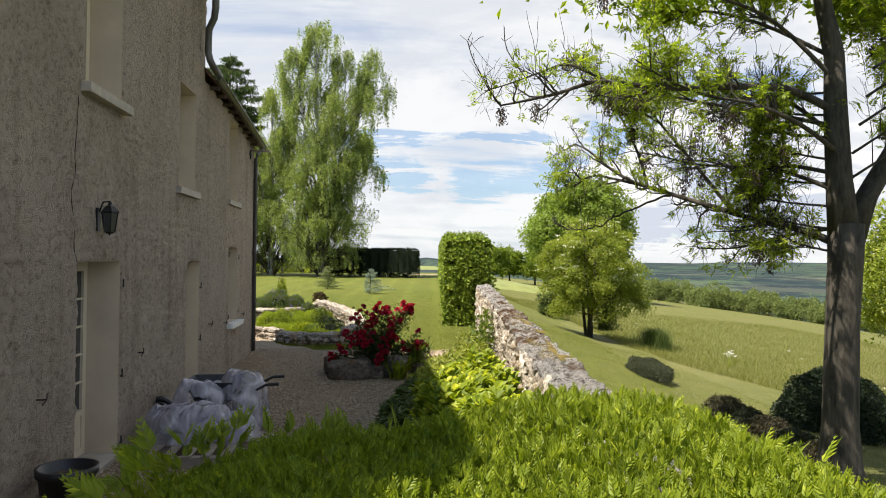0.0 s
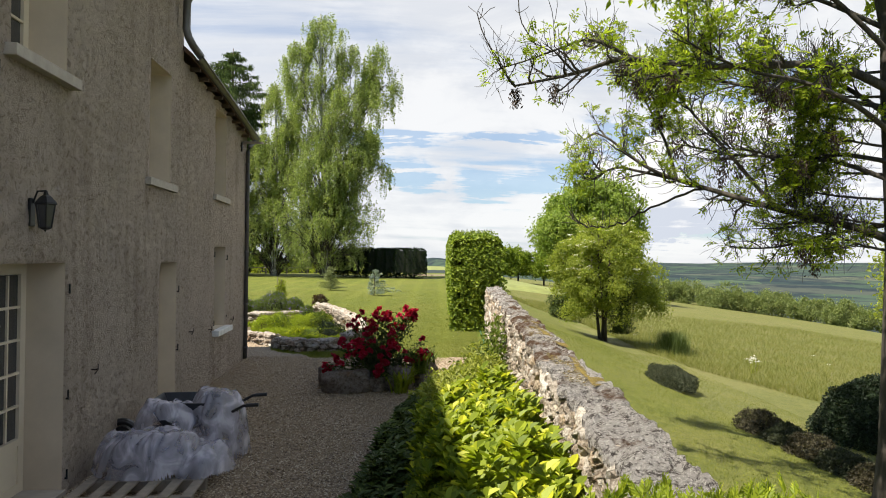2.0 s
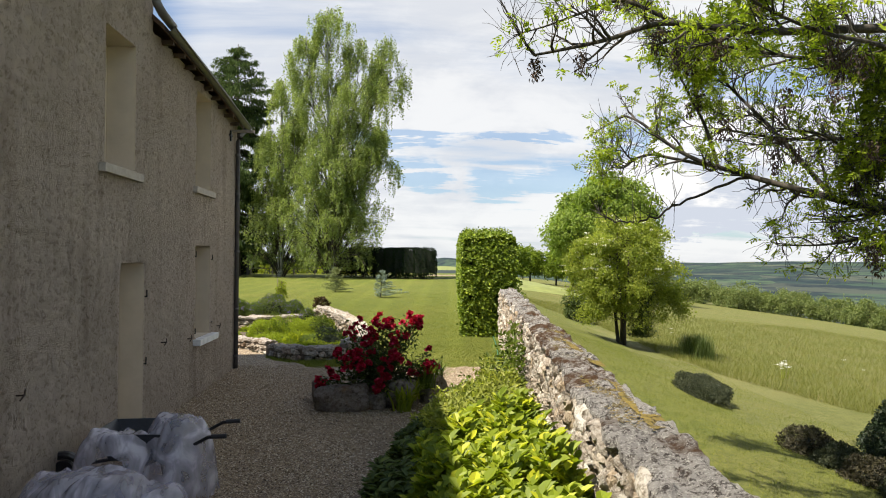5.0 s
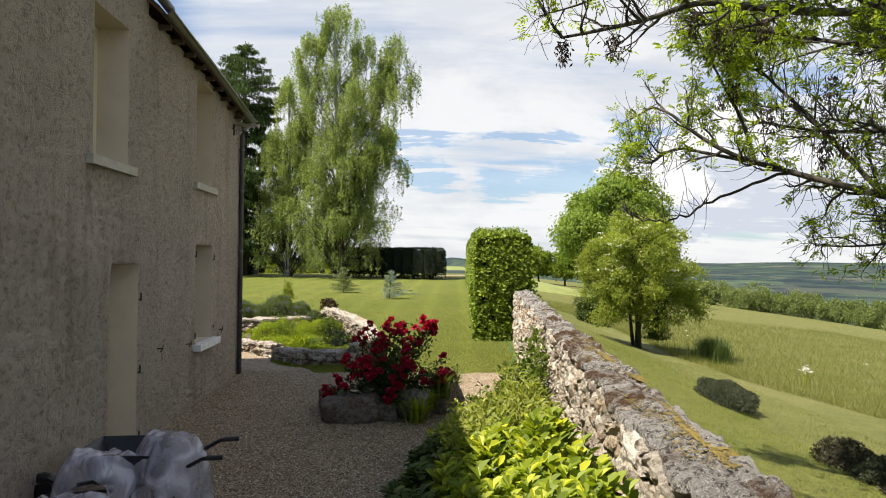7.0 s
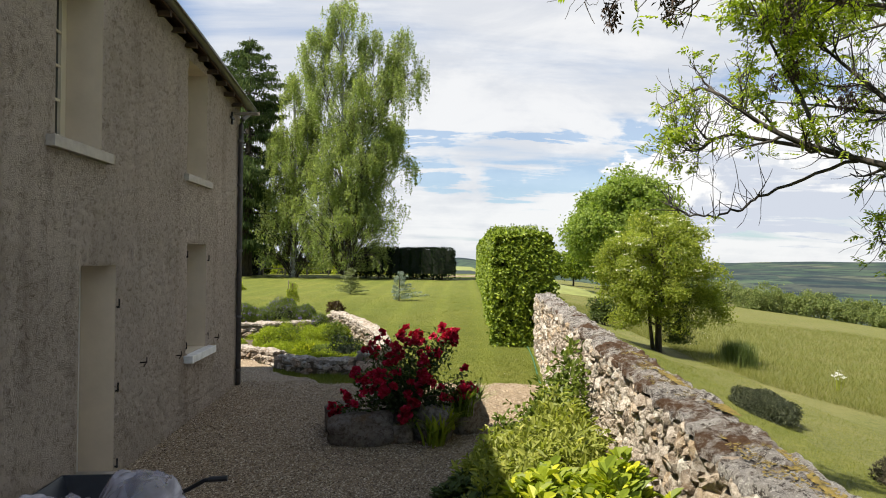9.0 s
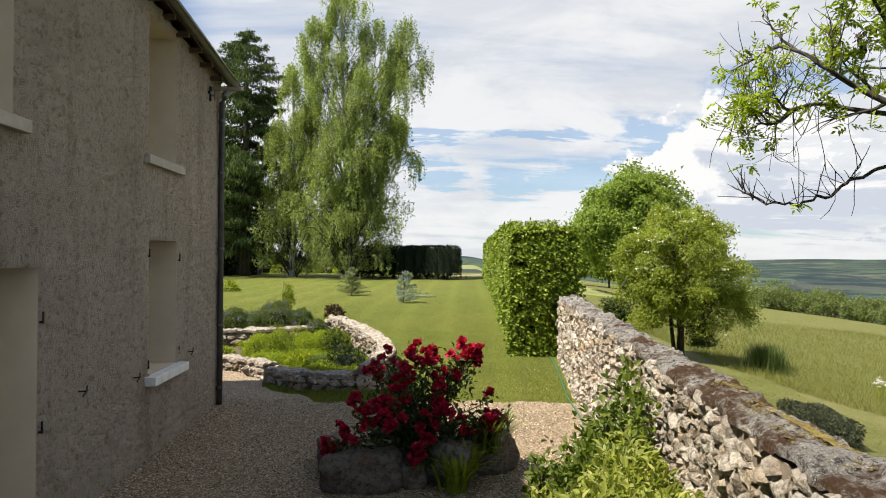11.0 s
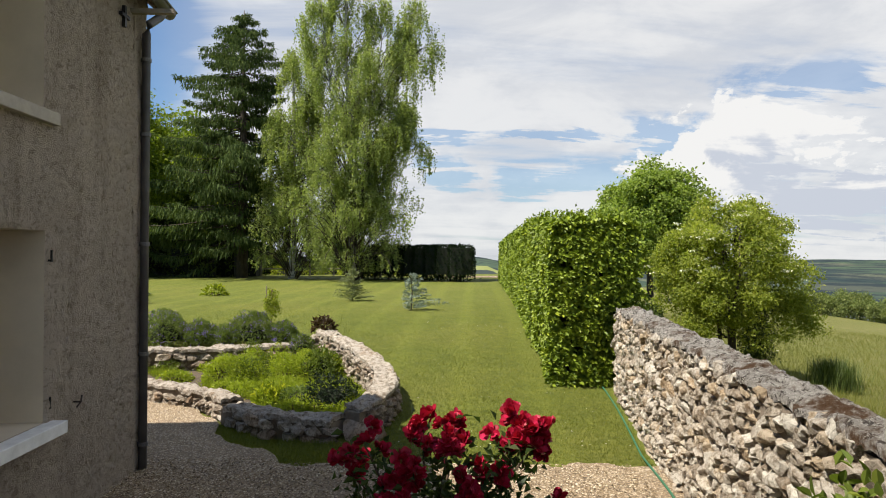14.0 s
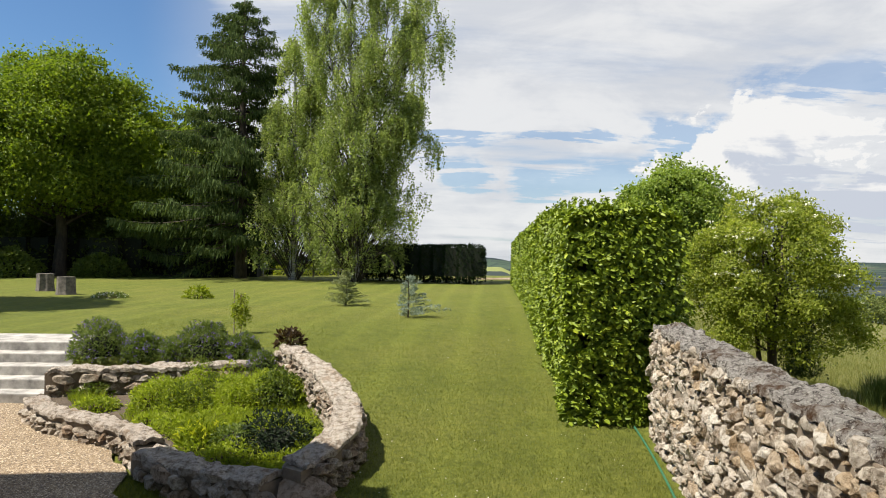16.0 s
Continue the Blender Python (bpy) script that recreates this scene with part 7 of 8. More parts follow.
def mound(name, label, centre, radii, mat, n, leaf, aspect, seed, category="shrub", rosette=0, up=0.5, core=True, flowers=None, bumpy=0.3, group="", blade=False):
    """A shrub: leaves over an uneven dome, twigs, a near-black core for inner shade, now and then flowers."""
    r = np.random.default_rng(seed)
    t = thing(name, centre, label, category, group)
    d = rand_dirs(n, r, 0.45)
    d[:, 2] = np.abs(d[:, 2])
    rad = np.array(radii)
    wob = 1 - bumpy * 0.5 + bumpy * vnoise(d * 2.1 + seed, 1.6, seed)
    P = d * rad * (wob * (1 - 0.35 * r.random(n) ** 2))[:, None]
    if rosette:
        me = blades_mesh("foliage", *whorls(P, r, leaf, leaf * aspect, rosette, up), mat)
    else:
        D = unit(d * 0.7 + rand_dirs(n, r) * 0.8)
        N = unit(d + rand_dirs(n, r) * 0.7 + np.array([0, 0, 0.5]))
        k = r.uniform(0.7, 1.25, n)
        if blade:
            me = blades_mesh("foliage", P, D, N, leaf * k, leaf * aspect * k, mat)
        else:
            me = cards_mesh("foliage", leaf_cards(P, D, N, leaf * k, leaf * aspect * k), mat)
    part("foliage", me, None, t)
    twigs = Geo()
    for _ in range(14):
        e = d[r.integers(n)] * rad * 0.8
        twigs.tube([(e[0] * 0.1, e[1] * 0.1, -0.05), tuple(e * 0.55 + np.array([0, 0, 0.05])), tuple(e)], [0.012, 0.008, 0.003], 4, False)
    tagged(part("twigwork", twigs, TWIG, t), kind="stuff")
    # Near-black dome giving the shrub its inner shade by colour.
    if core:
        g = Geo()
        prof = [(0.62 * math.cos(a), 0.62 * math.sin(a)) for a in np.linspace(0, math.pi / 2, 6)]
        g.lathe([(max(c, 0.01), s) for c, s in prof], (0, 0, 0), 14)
        ob = part("inside", g, SHADE_CORE, t)
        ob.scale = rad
    if flowers:
        fm, fn, fs = flowers
        i = r.integers(0, n, fn)
        F0 = d[i] * rad * (wob[i] * 1.03)[:, None]
        F0 = np.repeat(F0, 5, 0) + r.normal(0, fs * 0.6, (fn * 5, 3))
        blossoms = part("bloom", cards_mesh("bloom", leaf_cards(F0, rand_dirs(len(F0), r), rand_dirs(len(F0), r, 1), np.full(len(F0), fs), np.full(len(F0), fs * 0.7)), fm), None, t)
        tagged(blossoms, kind="stuff")
    return t


for n, (x, y, rx, ry, rz) in enumerate(((0.85, 3.35, 0.55, 0.70, 1.05), (0.80, 4.3, 0.60, 0.72, 1.04), (1.05, 5.1, 0.50, 0.66, 1.06), (0.78, 5.6, 0.55, 0.62, 0.94), (1.15, 6.15, 0.48, 0.62, 1.02), (0.82, 6.6, 0.52, 0.6, 0.88), (1.22, 7.15, 0.46, 0.62, 0.98), (1.30, 7.9, 0.42, 0.5, 0.94), (0.86, 7.6, 0.46, 0.58, 0.76), (1.05, 8.3, 0.40, 0.42, 0.74))):
    mound("golden_shrub", "golden-leaved shrub with broad bright yellow-green leaves", (x, y, 0.0), (rx, ry, rz), L_GOLD, 900, 0.090, 0.66, 200 + n, rosette=6, up=0.7, bumpy=0.42, group="golden shrubs along the wall")
for n, (x, y, rx, ry, rz) in enumerate(((0.16, 4.0, 0.32, 0.55, 0.56), (0.14, 5.1, 0.32, 0.55, 0.54), (0.22, 6.3, 0.34, 0.6, 0.56), (0.34, 7.4, 0.34, 0.6, 0.54), (0.14, 3.0, 0.32, 0.5, 0.56), (0.5, 8.4, 0.34, 0.6, 0.48), (0.68, 9.3, 0.3, 0.5, 0.44))):
    mound("low_shrub", "low dark green shrub at the border's gravel edge", (x, y, 0.0), (rx, ry, rz), L_LOW, 700, 0.085, 0.5, 230 + n, rosette=5, up=0.3, bumpy=0.5, group="low shrubs along the border")
for n, (x, y, rx, ry, rz) in enumerate(((1.2, 8.8, 0.55, 0.6, 0.92), (1.42, 9.6, 0.52, 0.66, 0.92), (1.0, 9.55, 0.46, 0.6, 0.70), (1.62, 10.25, 0.36, 0.46, 0.80), (1.12, 10.1, 0.34, 0.4, 0.50))):
    mound("spirea_shrub", "olive-green shrub with small leaves and brown twigs", (x, y, 0.0), (rx, ry, rz), L_OLIVE, 2300, 0.072, 0.46, 250 + n, core=False, bumpy=0.5, group="spirea shrubs along the wall", blade=True)
for n, (x, y, rx, ry, rz) in enumerate(((1.82, 10.9, 0.30, 0.42, 1.02), (1.80, 11.6, 0.34, 0.42, 0.80), (1.98, 11.5, 0.22, 0.42, 1.08), (1.52, 11.1, 0.28, 0.36, 0.56), (1.27, 11.5, 0.15, 0.16, 0.50), (2.0, 12.3, 0.16, 0.24, 0.45))):
    mound("rose_shrub", "leafy green climbing shrub against the dry-stone wall", (x, y, 0.0), (rx, ry, rz), L_GREEN, 620 if n < 4 else 200, 0.078, 0.55, 270 + n, core=False, bumpy=0.75, group="leafy shrubs against the wall", blade=True)
r = np.random.default_rng(77)
tagged(part("border_soil", fast_mesh("border_soil", [(0.1, 2.5, 0.012), (1.2, 2.5, 0.012), (1.70, 8.5, 0.012), (2.1, 12.6, 0.012), (1.4, 12.4, 0.012), (0.7, 10.2, 0.012), (0.2, 7.0, 0.012), (0.05, 4.0, 0.012)], [(0, 1, 2, 7), (7, 2, 3, 6), (6, 3, 4, 5)], 4, SOIL), None), "dark soil of the border along the wall", "soil", kind="structure")

# ---------------------------------------------------------------- red roses in a stone planter
planter = thing("stone_planter", (0, 0, 0), "rough boulders ringing a planter on the gravel", "planter")
for n, (x, y, z, sx, sy, sz, rot) in enumerate(((-0.34, 12.02, 0.15, 0.74, 0.46, 0.38, 6), (0.10, 12.10, 0.10, 0.32, 0.36, 0.26, -14), (0.50, 12.16, 0.17, 0.44, 0.42, 0.42, -20), (0.90, 12.55, 0.18, 0.42, 0.50, 0.44, 35), (-0.62, 12.6, 0.14, 0.4, 0.55, 0.36, 10), (0.2, 13.0, 0.14, 0.9, 0.4, 0.36, -6))):
    bm = bmesh.new()
    bmesh.ops.create_icosphere(bm, subdivisions=4, radius=0.5)
    rr = np.random.default_rng(300 + n)
    for v in bm.verts:
        c = Vector([max(-0.42, min(0.42, q * 1.08)) for q in v.co])
        k = noise.noise(c * 3.1 + Vector((n * 7.0, 0, 0))) * 0.17 + noise.noise(c * 9 + Vector((n * 3.0, 5, 0))) * 0.06
        v.co = c * (1 + k) * 1.2
    me = bpy.data.meshes.new("boulder")
    bm.to_mesh(me)
    bm.free()
    me.materials.append(DARKSTONE)
    me.polygons.foreach_set("use_smooth", np.full(len(me.polygons), True))
    ob = new("boulder", me)
    ob.parent = planter
    ob.matrix_basis = pose(x, y, z, 0, 0, rot) @ Matrix.Diagonal((sx, sy, sz, 1))
part("soil", Geo().lathe([(0.01, 0.30), (0.35, 0.29), (0.55, 0.24)], (0.15, 12.5, 0.0), 18), SOIL, planter)

def petal_mesh(P, D, N, length, width):
    """Rounded petals: six-sided, cupped blades."""
    D = unit(np.asarray(D, float))
    S = unit(np.cross(D, N))
    U = np.cross(S, D)
    L, W = np.reshape(length, (-1, 1)), np.reshape(width, (-1, 1))
    rows_ = [P, P + D * L * 0.42 + S * W * 0.46 + U * W * 0.10, P + D * L * 0.86 + S * W * 0.34 + U * W * 0.22, P + D * L + U * W * 0.20, P + D * L * 0.86 - S * W * 0.34 + U * W * 0.22, P + D * L * 0.42 - S * W * 0.46 + U * W * 0.10]
    q = np.stack(rows_, 1).reshape(-1, 3)
    return fast_mesh("blossom", q, np.arange(len(q)).reshape(-1, 6), 6, PETAL)


roses = thing("red_rose_bush", (0.15, 12.4, 0.28), "bush full of crimson flower clusters in the stone planter", "flowers")
r = np.random.default_rng(88)
HEADS = [(0.60, -0.2, 1.10, 5), (0.52, -0.1, 0.98, 5), (0.68, -0.25, 1.02, 4), (0.45, -0.2, 0.82, 3), (0.02, -0.1, 1.05, 3), (0.16, -0.15, 0.93, 4), (-0.10, -0.25, 0.88, 4), (-0.32, -0.2, 1.0, 2), (0.24, 0.1, 1.0, 3),
         (-0.34, -0.42, 0.58, 6), (-0.22, -0.48, 0.44, 5), (-0.48, -0.4, 0.42, 4), (-0.10, -0.35, 0.62, 4), (-0.88, -0.38, 0.13, 3), (-0.72, -0.40, 0.2, 3), (0.06, -0.56, 0.06, 4), (0.12, -0.52, 0.20, 3), (0.30, -0.4, 0.5, 4), (0.12, -0.42, 0.42, 3),
         (0.76, -0.15, 0.32, 3), (0.88, -0.1, 0.22, 4), (0.98, -0.05, 0.30, 3), (0.62, -0.25, 0.30, 2), (0.90, 0.05, 0.50, 1), (-0.45, 0.1, 0.8, 3), (0.3, -0.3, 0.72, 3), (-0.62, -0.1, 0.55, 3)]
HEADS = [(x * 0.90 - 0.03, y, z * 0.89, k) for x, y, z, k in HEADS]
canes = Geo()
for hx, hy, hz, k in HEADS:
    canes.tube([(hx * 0.15, hy * 0.15 + 0.05, -0.1), (hx * 0.55, hy * 0.5, hz * 0.55 + 0.05), (hx * 0.9, hy * 0.9, hz * 0.92), (hx, hy, hz)], [0.011, 0.008, 0.006, 0.004], 5, False)
part("stemwork", canes, TWIG, roses)
for hx, hy, hz, k in HEADS:
    for b in range(2 * k):
        c = np.array([hx, hy, hz]) + np.clip(r.normal(0, 0.055, 3), -0.095, 0.095)
        face = unit(np.array([r.normal(0, 0.5), r.normal(-0.5, 0.5), 0.9]))
        m = 26
        ring = np.repeat([0.25, 0.6, 0.9, 1.1], [5, 6, 7, 8])
        a = r.uniform(0, 6.28, m)
        s1 = unit(np.cross(face, np.array([0.3, 0.9, 0.1])))
        s2 = np.cross(face, s1)
        D = s1 * np.cos(a)[:, None] * ring[:, None] + s2 * np.sin(a)[:, None] * ring[:, None] + face * (1.2 - ring)[:, None] * 0.9
        part("blossom", petal_mesh(c + D * 0.006, D, face + r.normal(0, 0.5, (m, 3)), r.uniform(0.036, 0.066, m), r.uniform(0.032, 0.056, m)), None, roses)
P = []
for hx, hy, hz, k in HEADS:
    m = 150
    t_ = r.uniform(0.15, 0.98, m)
    P.append(np.stack([hx * t_, hy * t_, hz * t_], 1) + np.clip(r.normal(0, 0.075, (m, 3)), -0.12, 0.12))
P = np.concatenate(P)
P = P[P[:, 2] > -0.05]
part("leaves", cards_mesh("leaves", leaves_at(P, r, 0.062, 0.034, 0.35), L_ROSE), None, roses)


def strap_clump(name, label, centre, n, length, width, mat, seed, lean=0.75, group="", category="plant", base_r=0.05):
    """Arching strap leaves from one crown."""
    r = np.random.default_rng(seed)
    t = thing(name, centre, label, category, group)
    V, F = [], []
    for k in range(n):
        a, ln, w = r.uniform(0, 6.28), length * r.uniform(0.6, 1.15), width * r.uniform(0.7, 1.2)
        ln_out = lean * r.uniform(0.4, 1.1)
        d, s = np.array([math.cos(a), math.sin(a), 0]), np.array([-math.sin(a), math.cos(a), 0])
        base = np.append(r.normal(0, base_r, 2), 0)
        n0 = len(V)
        for j in range(6):
            u = j / 5
            p = base + d * ln * ln_out * u ** 1.5 + np.array([0, 0, ln * (u - 0.62 * ln_out * u ** 2.4)])
            half = w * 0.5 * (1 - u ** 3) + 0.001
            V += [p - s * half, p + s * half]
        F += [(n0 + 2 * j, n0 + 2 * j + 1, n0 + 2 * j + 3, n0 + 2 * j + 2) for j in range(5)]
    part("foliage", fast_mesh("foliage", V, F, 4, mat, None, True), None, t)
    return t


strap_clump("daylily_clump", "arching strap-leaved daylily beside the planter", (0.85, 12.25, 0.25), 90, 0.55, 0.022, L_GREEN, 91)
strap_clump("daylily_clump", "arching strap-leaved daylily beside the planter", (0.62, 12.02, 0.12), 46, 0.42, 0.032, L_HERB, 92)
strap_clump("daylily_clump", "arching strap-leaved daylily beside the planter", (0.52, 11.86, 0.0), 70, 0.5, 0.028, L_HERB, 94)
strap_clump("daylily_clump", "arching strap-leaved daylily beside the planter", (1.0, 12.6, 0.2), 80, 0.5, 0.02, L_GREEN, 93)

# ---------------------------------------------------------------- at the foot of the house
pallet = thing("pallet", (-1.93, 7.36, 0.0), "weathered wooden pallet lying on the gravel by the wall", "pallet")
for k in range(3):
    part("bearer", Geo().box((-0.55, -0.54 + 0.48 * k, 0.0), (0.50, -0.45 + 0.48 * k, 0.10)), PALLETWOOD, pallet)
for k in range(6):
    x = -0.55 + k * 0.192
    part("slat", Geo().box((x, -0.56, 0.101), (x + 0.09, 0.55, 0.122)), PALLETWOOD, pallet, bevel=0.004)


def lump(x, y, parts):
    """Height of a sheet over rounded loads: cx, cy, rx, ry, h."""
    z = 0
    for cx, cy, rx, ry, h in parts:
        d2 = ((x - cx) / rx) ** 2 + ((y - cy) / ry) ** 2
        z = np.maximum(z, h * np.clip(1.12 - d2 ** 1.6, 0, 1) ** 0.62)
    return z


def film_sheet(name, label, loads, x0, x1, y0, y1, floor, seed):
    X, Y = np.meshgrid(np.linspace(x0, x1, 100), np.linspace(y0, y1, 100), indexing="ij")
    P = np.stack([X.ravel(), Y.ravel(), 0 * X.ravel()], 1)
    slant = P @ np.array([[1.0, 0.5, 0], [-0.35, 0.8, 0], [0, 0, 1]])
    crease = 0.15 * np.abs(vnoise(slant * np.array([2.2, 1, 1]), 2.0, seed) - 0.5) + 0.07 * np.abs(vnoise(slant * np.array([2.6, 1, 1]), 5, seed + 1) - 0.5) + 0.05 * np.abs(vnoise(slant * np.array([2.4, 1, 1]), 9, seed + 2) - 0.5) - 0.06
    Z = lump(X, Y, loads)
    keep = (Z > 0.015)
    Z = floor + Z + crease.reshape(Z.shape) * np.clip(Z * 4, 0, 1)
    X = X + 0.05 * (vnoise(P, 9, seed + 3).reshape(X.shape) - 0.5)
    Y = Y + 0.05 * (vnoise(P, 9, seed + 4).reshape(X.shape) - 0.5)
    I = np.arange(X.size).reshape(X.shape)
    F = np.stack([I[:-1, :-1], I[1:, :-1], I[1:, 1:], I[:-1, 1:]], -1)
    ok = keep[:-1, :-1] | keep[1:, 1:]
    ob = part(name, fast_mesh(name, np.stack([X.ravel(), Y.ravel(), np.maximum(Z, floor + 0.006).ravel()], 1), F[ok].reshape(-1, 4), 4, FILM, None, True), None)
    return tagged(ob, label, "plastic sheet")


film_sheet("plastic_sheet", "crumpled clear polythene over sacks on the pallet", [(-2.0, 7.62, 0.50, 0.40, 0.36), (-1.52, 7.58, 0.26, 0.34, 0.24), (-2.3, 7.7, 0.24, 0.3, 0.32)], -2.66, -1.2, 7.1, 8.2, 0.125, 401)
for n, (x, y, z, a, b, c) in enumerate(((-2.05, 7.62, 0.25, 0.40, 0.30, 0.13), (-1.58, 7.56, 0.21, 0.22, 0.26, 0.09), (-2.15, 7.7, 0.38, 0.25, 0.2, 0.06))):
    bm = bmesh.new()
    bmesh.ops.create_icosphere(bm, subdivisions=3, radius=1.0)
    for v in bm.verts:
        v.co = v.co * (1 + 0.18 * noise.noise(v.co * 2 + Vector((n * 4.0, 0, 0))))
        v.co = Vector((v.co.x * a, v.co.y * b, v.co.z * c))
    me = bpy.data.meshes.new("sack")
    bm.to_mesh(me)
    bm.free()
    me.materials.append(SACK)
    ob = new("sack", me)
    ob.location = (x, y, z)
    tagged(ob, "dark grey-blue builder's sack under clear polythene", "sack", "sacks on the pallet")

barrow = thing("wheelbarrow", (-1.95, 8.62, 0.0), "dark steel wheelbarrow with black grips, half wrapped in polythene", "wheelbarrow")
tray = Geo()
lo_ring = [(-0.20, -0.20, 0.34), (0.22, -0.22, 0.34), (0.22, 0.22, 0.34), (-0.20, 0.20, 0.34)]
hi_ring = [(-0.34, -0.30, 0.60), (0.36, -0.34, 0.60), (0.36, 0.34, 0.60), (-0.34, 0.30, 0.60)]
hi_in = [(x * 0.96, y * 0.95, z) for x, y, z in hi_ring]
lo_in = [(x * 0.96, y * 0.95, z + 0.012) for x, y, z in lo_ring]
tray.add(lo_ring + hi_ring + hi_in + lo_in, [(3, 2, 1, 0)] + [(i, (i + 1) % 4, 4 + (i + 1) % 4, 4 + i) for i in range(4)] + [(4 + i, 4 + (i + 1) % 4, 8 + (i + 1) % 4, 8 + i) for i in range(4)] + [(8 + i, 8 + (i + 1) % 4, 12 + (i + 1) % 4, 12 + i) for i in range(4)] + [(12, 13, 14, 15)])
part("tray", tray, TRAYSTEEL, barrow, "dark blue-grey steel tray")
for s in (-1, 1):
    part("handle", Geo().tube([(-0.62, s * 0.10, 0.22), (0.10, s * 0.22, 0.31), (0.55, s * 0.27, 0.50), (0.66, s * 0.28, 0.56), (0.80, s * 0.285, 0.57)], 0.016, 8), IRON, barrow)
    part("grip", Geo().tube([(0.69, s * 0.281, 0.565), (0.82, s * 0.286, 0.572)], 0.021, 8), BLACKPLASTIC, barrow)
    part("leg", Geo().tube([(0.25, s * 0.22, 0.34), (0.30, s * 0.24, 0.015), (0.18, s * 0.24, 0.015), (0.05, s * 0.21, 0.32)], 0.014, 6), IRON, barrow)
wheel = part("wheel", Geo().tube([(-0.68 + 0.155 * math.cos(a), 0.0, 0.19 + 0.155 * math.sin(a)) for a in np.linspace(0, 2 * math.pi, 21)], 0.038, 8), BLACKPLASTIC, barrow)
part("rim", Geo().tube([(-0.68, -0.04, 0.19), (-0.68, 0.04, 0.19)], 0.11, 14), IRON, wheel)
film_sheet("plastic_sheet", "clear polythene draped over the wheelbarrow and hanging to the ground", [(-1.60, 8.55, 0.34, 0.40, 0.70), (-2.08, 8.36, 0.38, 0.26, 0.62), (-1.75, 8.85, 0.30, 0.32, 0.62)], -2.5, -1.25, 8.15, 9.2, 0.0, 431)

pot = thing("plant_pot", (-2.36, 5.25, 0.0), "black plastic plant pot standing by the wall", "pot")
part("body", Geo().lathe([(0.001, 0.0), (0.16, 0.0), (0.205, 0.44), (0.225, 0.44), (0.228, 0.50), (0.205, 0.50), (0.195, 0.40), (0.001, 0.40)], (0, 0, 0), 28), BLACKPLASTIC, pot, shade=True)
part("soil", Geo().lathe([(0.001, 0.43), (0.19, 0.42)], (0, 0, 0), 20), SOIL, pot)

lantern = thing("wall_lantern", (WX + 0.02, 6.62, 2.52), "black iron lantern with dull glass on the wall", "lamp")
lantern.scale = (0.9, 0.9, 0.95)
part("back_plate", Geo().box((-0.02, -0.045, -0.14), (0.012, 0.045, 0.10)), IRON, lantern, bevel=0.006)
part("arm", Geo().tube([(0.01, 0, 0.06), (0.05, 0, 0.16), (0.11, 0, 0.165), (0.12, 0, 0.13)], 0.009, 8), IRON, lantern)
cage = Geo()
c0 = Vector((0.12, 0, 0))
for k in range(6):
    a = math.pi / 3 * k
    part("cage_bar", Geo().tube([(0.12 + 0.055 * math.cos(a), 0.055 * math.sin(a), -0.15), (0.12 + 0.085 * math.cos(a), 0.085 * math.sin(a), 0.05)], 0.006, 5), IRON, lantern)
part("foot_cap", Geo().lathe([(0.001, -0.19), (0.012, -0.17), (0.035, -0.165), (0.060, -0.15), (0.060, -0.14), (0.001, -0.14)], (0.12, 0, 0), 6), IRON, lantern)
cage.lathe([(0.090, 0.045), (0.102, 0.05), (0.095, 0.066), (0.05, 0.115), (0.025, 0.13), (0.016, 0.16), (0.001, 0.175)], (0.12, 0, 0), 6)
part("roof_cap", cage, IRON, lantern)
part("glass", Geo().lathe([(0.051, -0.14), (0.081, 0.045)], (0.12, 0, 0), 6), LAMPGLASS, lantern, "dull grey lamp glass")

# ---------------------------------------------------------------- flower bed, terrace and lawn
for n, (x, rx, rz) in enumerate(((-4.35, 0.44, 0.56), (-3.72, 0.32, 0.36), (-3.25, 0.26, 0.30), (-2.82, 0.46, 0.56), (-2.28, 0.28, 0.36))):
    mound("lavender_bush", "rounded grey-green lavender bush with violet flowers", (x, 21.2, 0.58), (rx, 0.36, rz), L_LAVENDER, 2600, 0.075, 0.22, 500 + n, flowers=(VIOLET, 150, 0.024), group="lavender bushes on the terrace")
mound("lavender_bush", "small lavender with violet flowers at the bed's end", (-1.85, 20.75, 0.5), (0.22, 0.2, 0.26), L_LAVENDER, 900, 0.07, 0.22, 520, flowers=(VIOLET, 60, 0.022), group="lavender bushes on the terrace")
mound("dark_red_shrub", "small shrub with dark reddish-brown leaves on the wall end", (-1.52, 20.98, 0.82), (0.21, 0.18, 0.22), L_RED, 260, 0.085, 0.5, 521, core=False)
r = np.random.default_rng(61)
for n in range(190):
    x, y = r.uniform(-4.4, -0.4), r.uniform(17.0, 20.6)
    if not bool(bed_inside(np.array([x]), np.array([y]))[0]) or not bool(bed_inside(np.array([x - 0.2]), np.array([y - 0.25]))[0]):
        continue
    back = y > 19.2 and x > -3.2
    if x < -3.0 and r.random() < 0.6:
        continue
    s = r.uniform(0.17, 0.30)
    mat = L_BED if r.random() < 0.85 else L_GREEN
    mound("bed_herb", "clump of fresh yellow-green herbs in the flower bed" if mat is L_BED else "clump of green herbs in the flower bed", (x, y, float(bed_z(x, y)) - 0.02), (s, s, s * (1.5 if back else 0.66)), mat, 620, 0.052, 0.34, 600 + n, category="plant", core=False, group="herbs in the flower bed")
mound("yellow_herb", "bright yellow-green herb in the flower bed", (-1.8, 18.0, 0.2), (0.26, 0.24, 0.22), L_GOLD, 600, 0.09, 0.25, 690, category="plant", core=False)
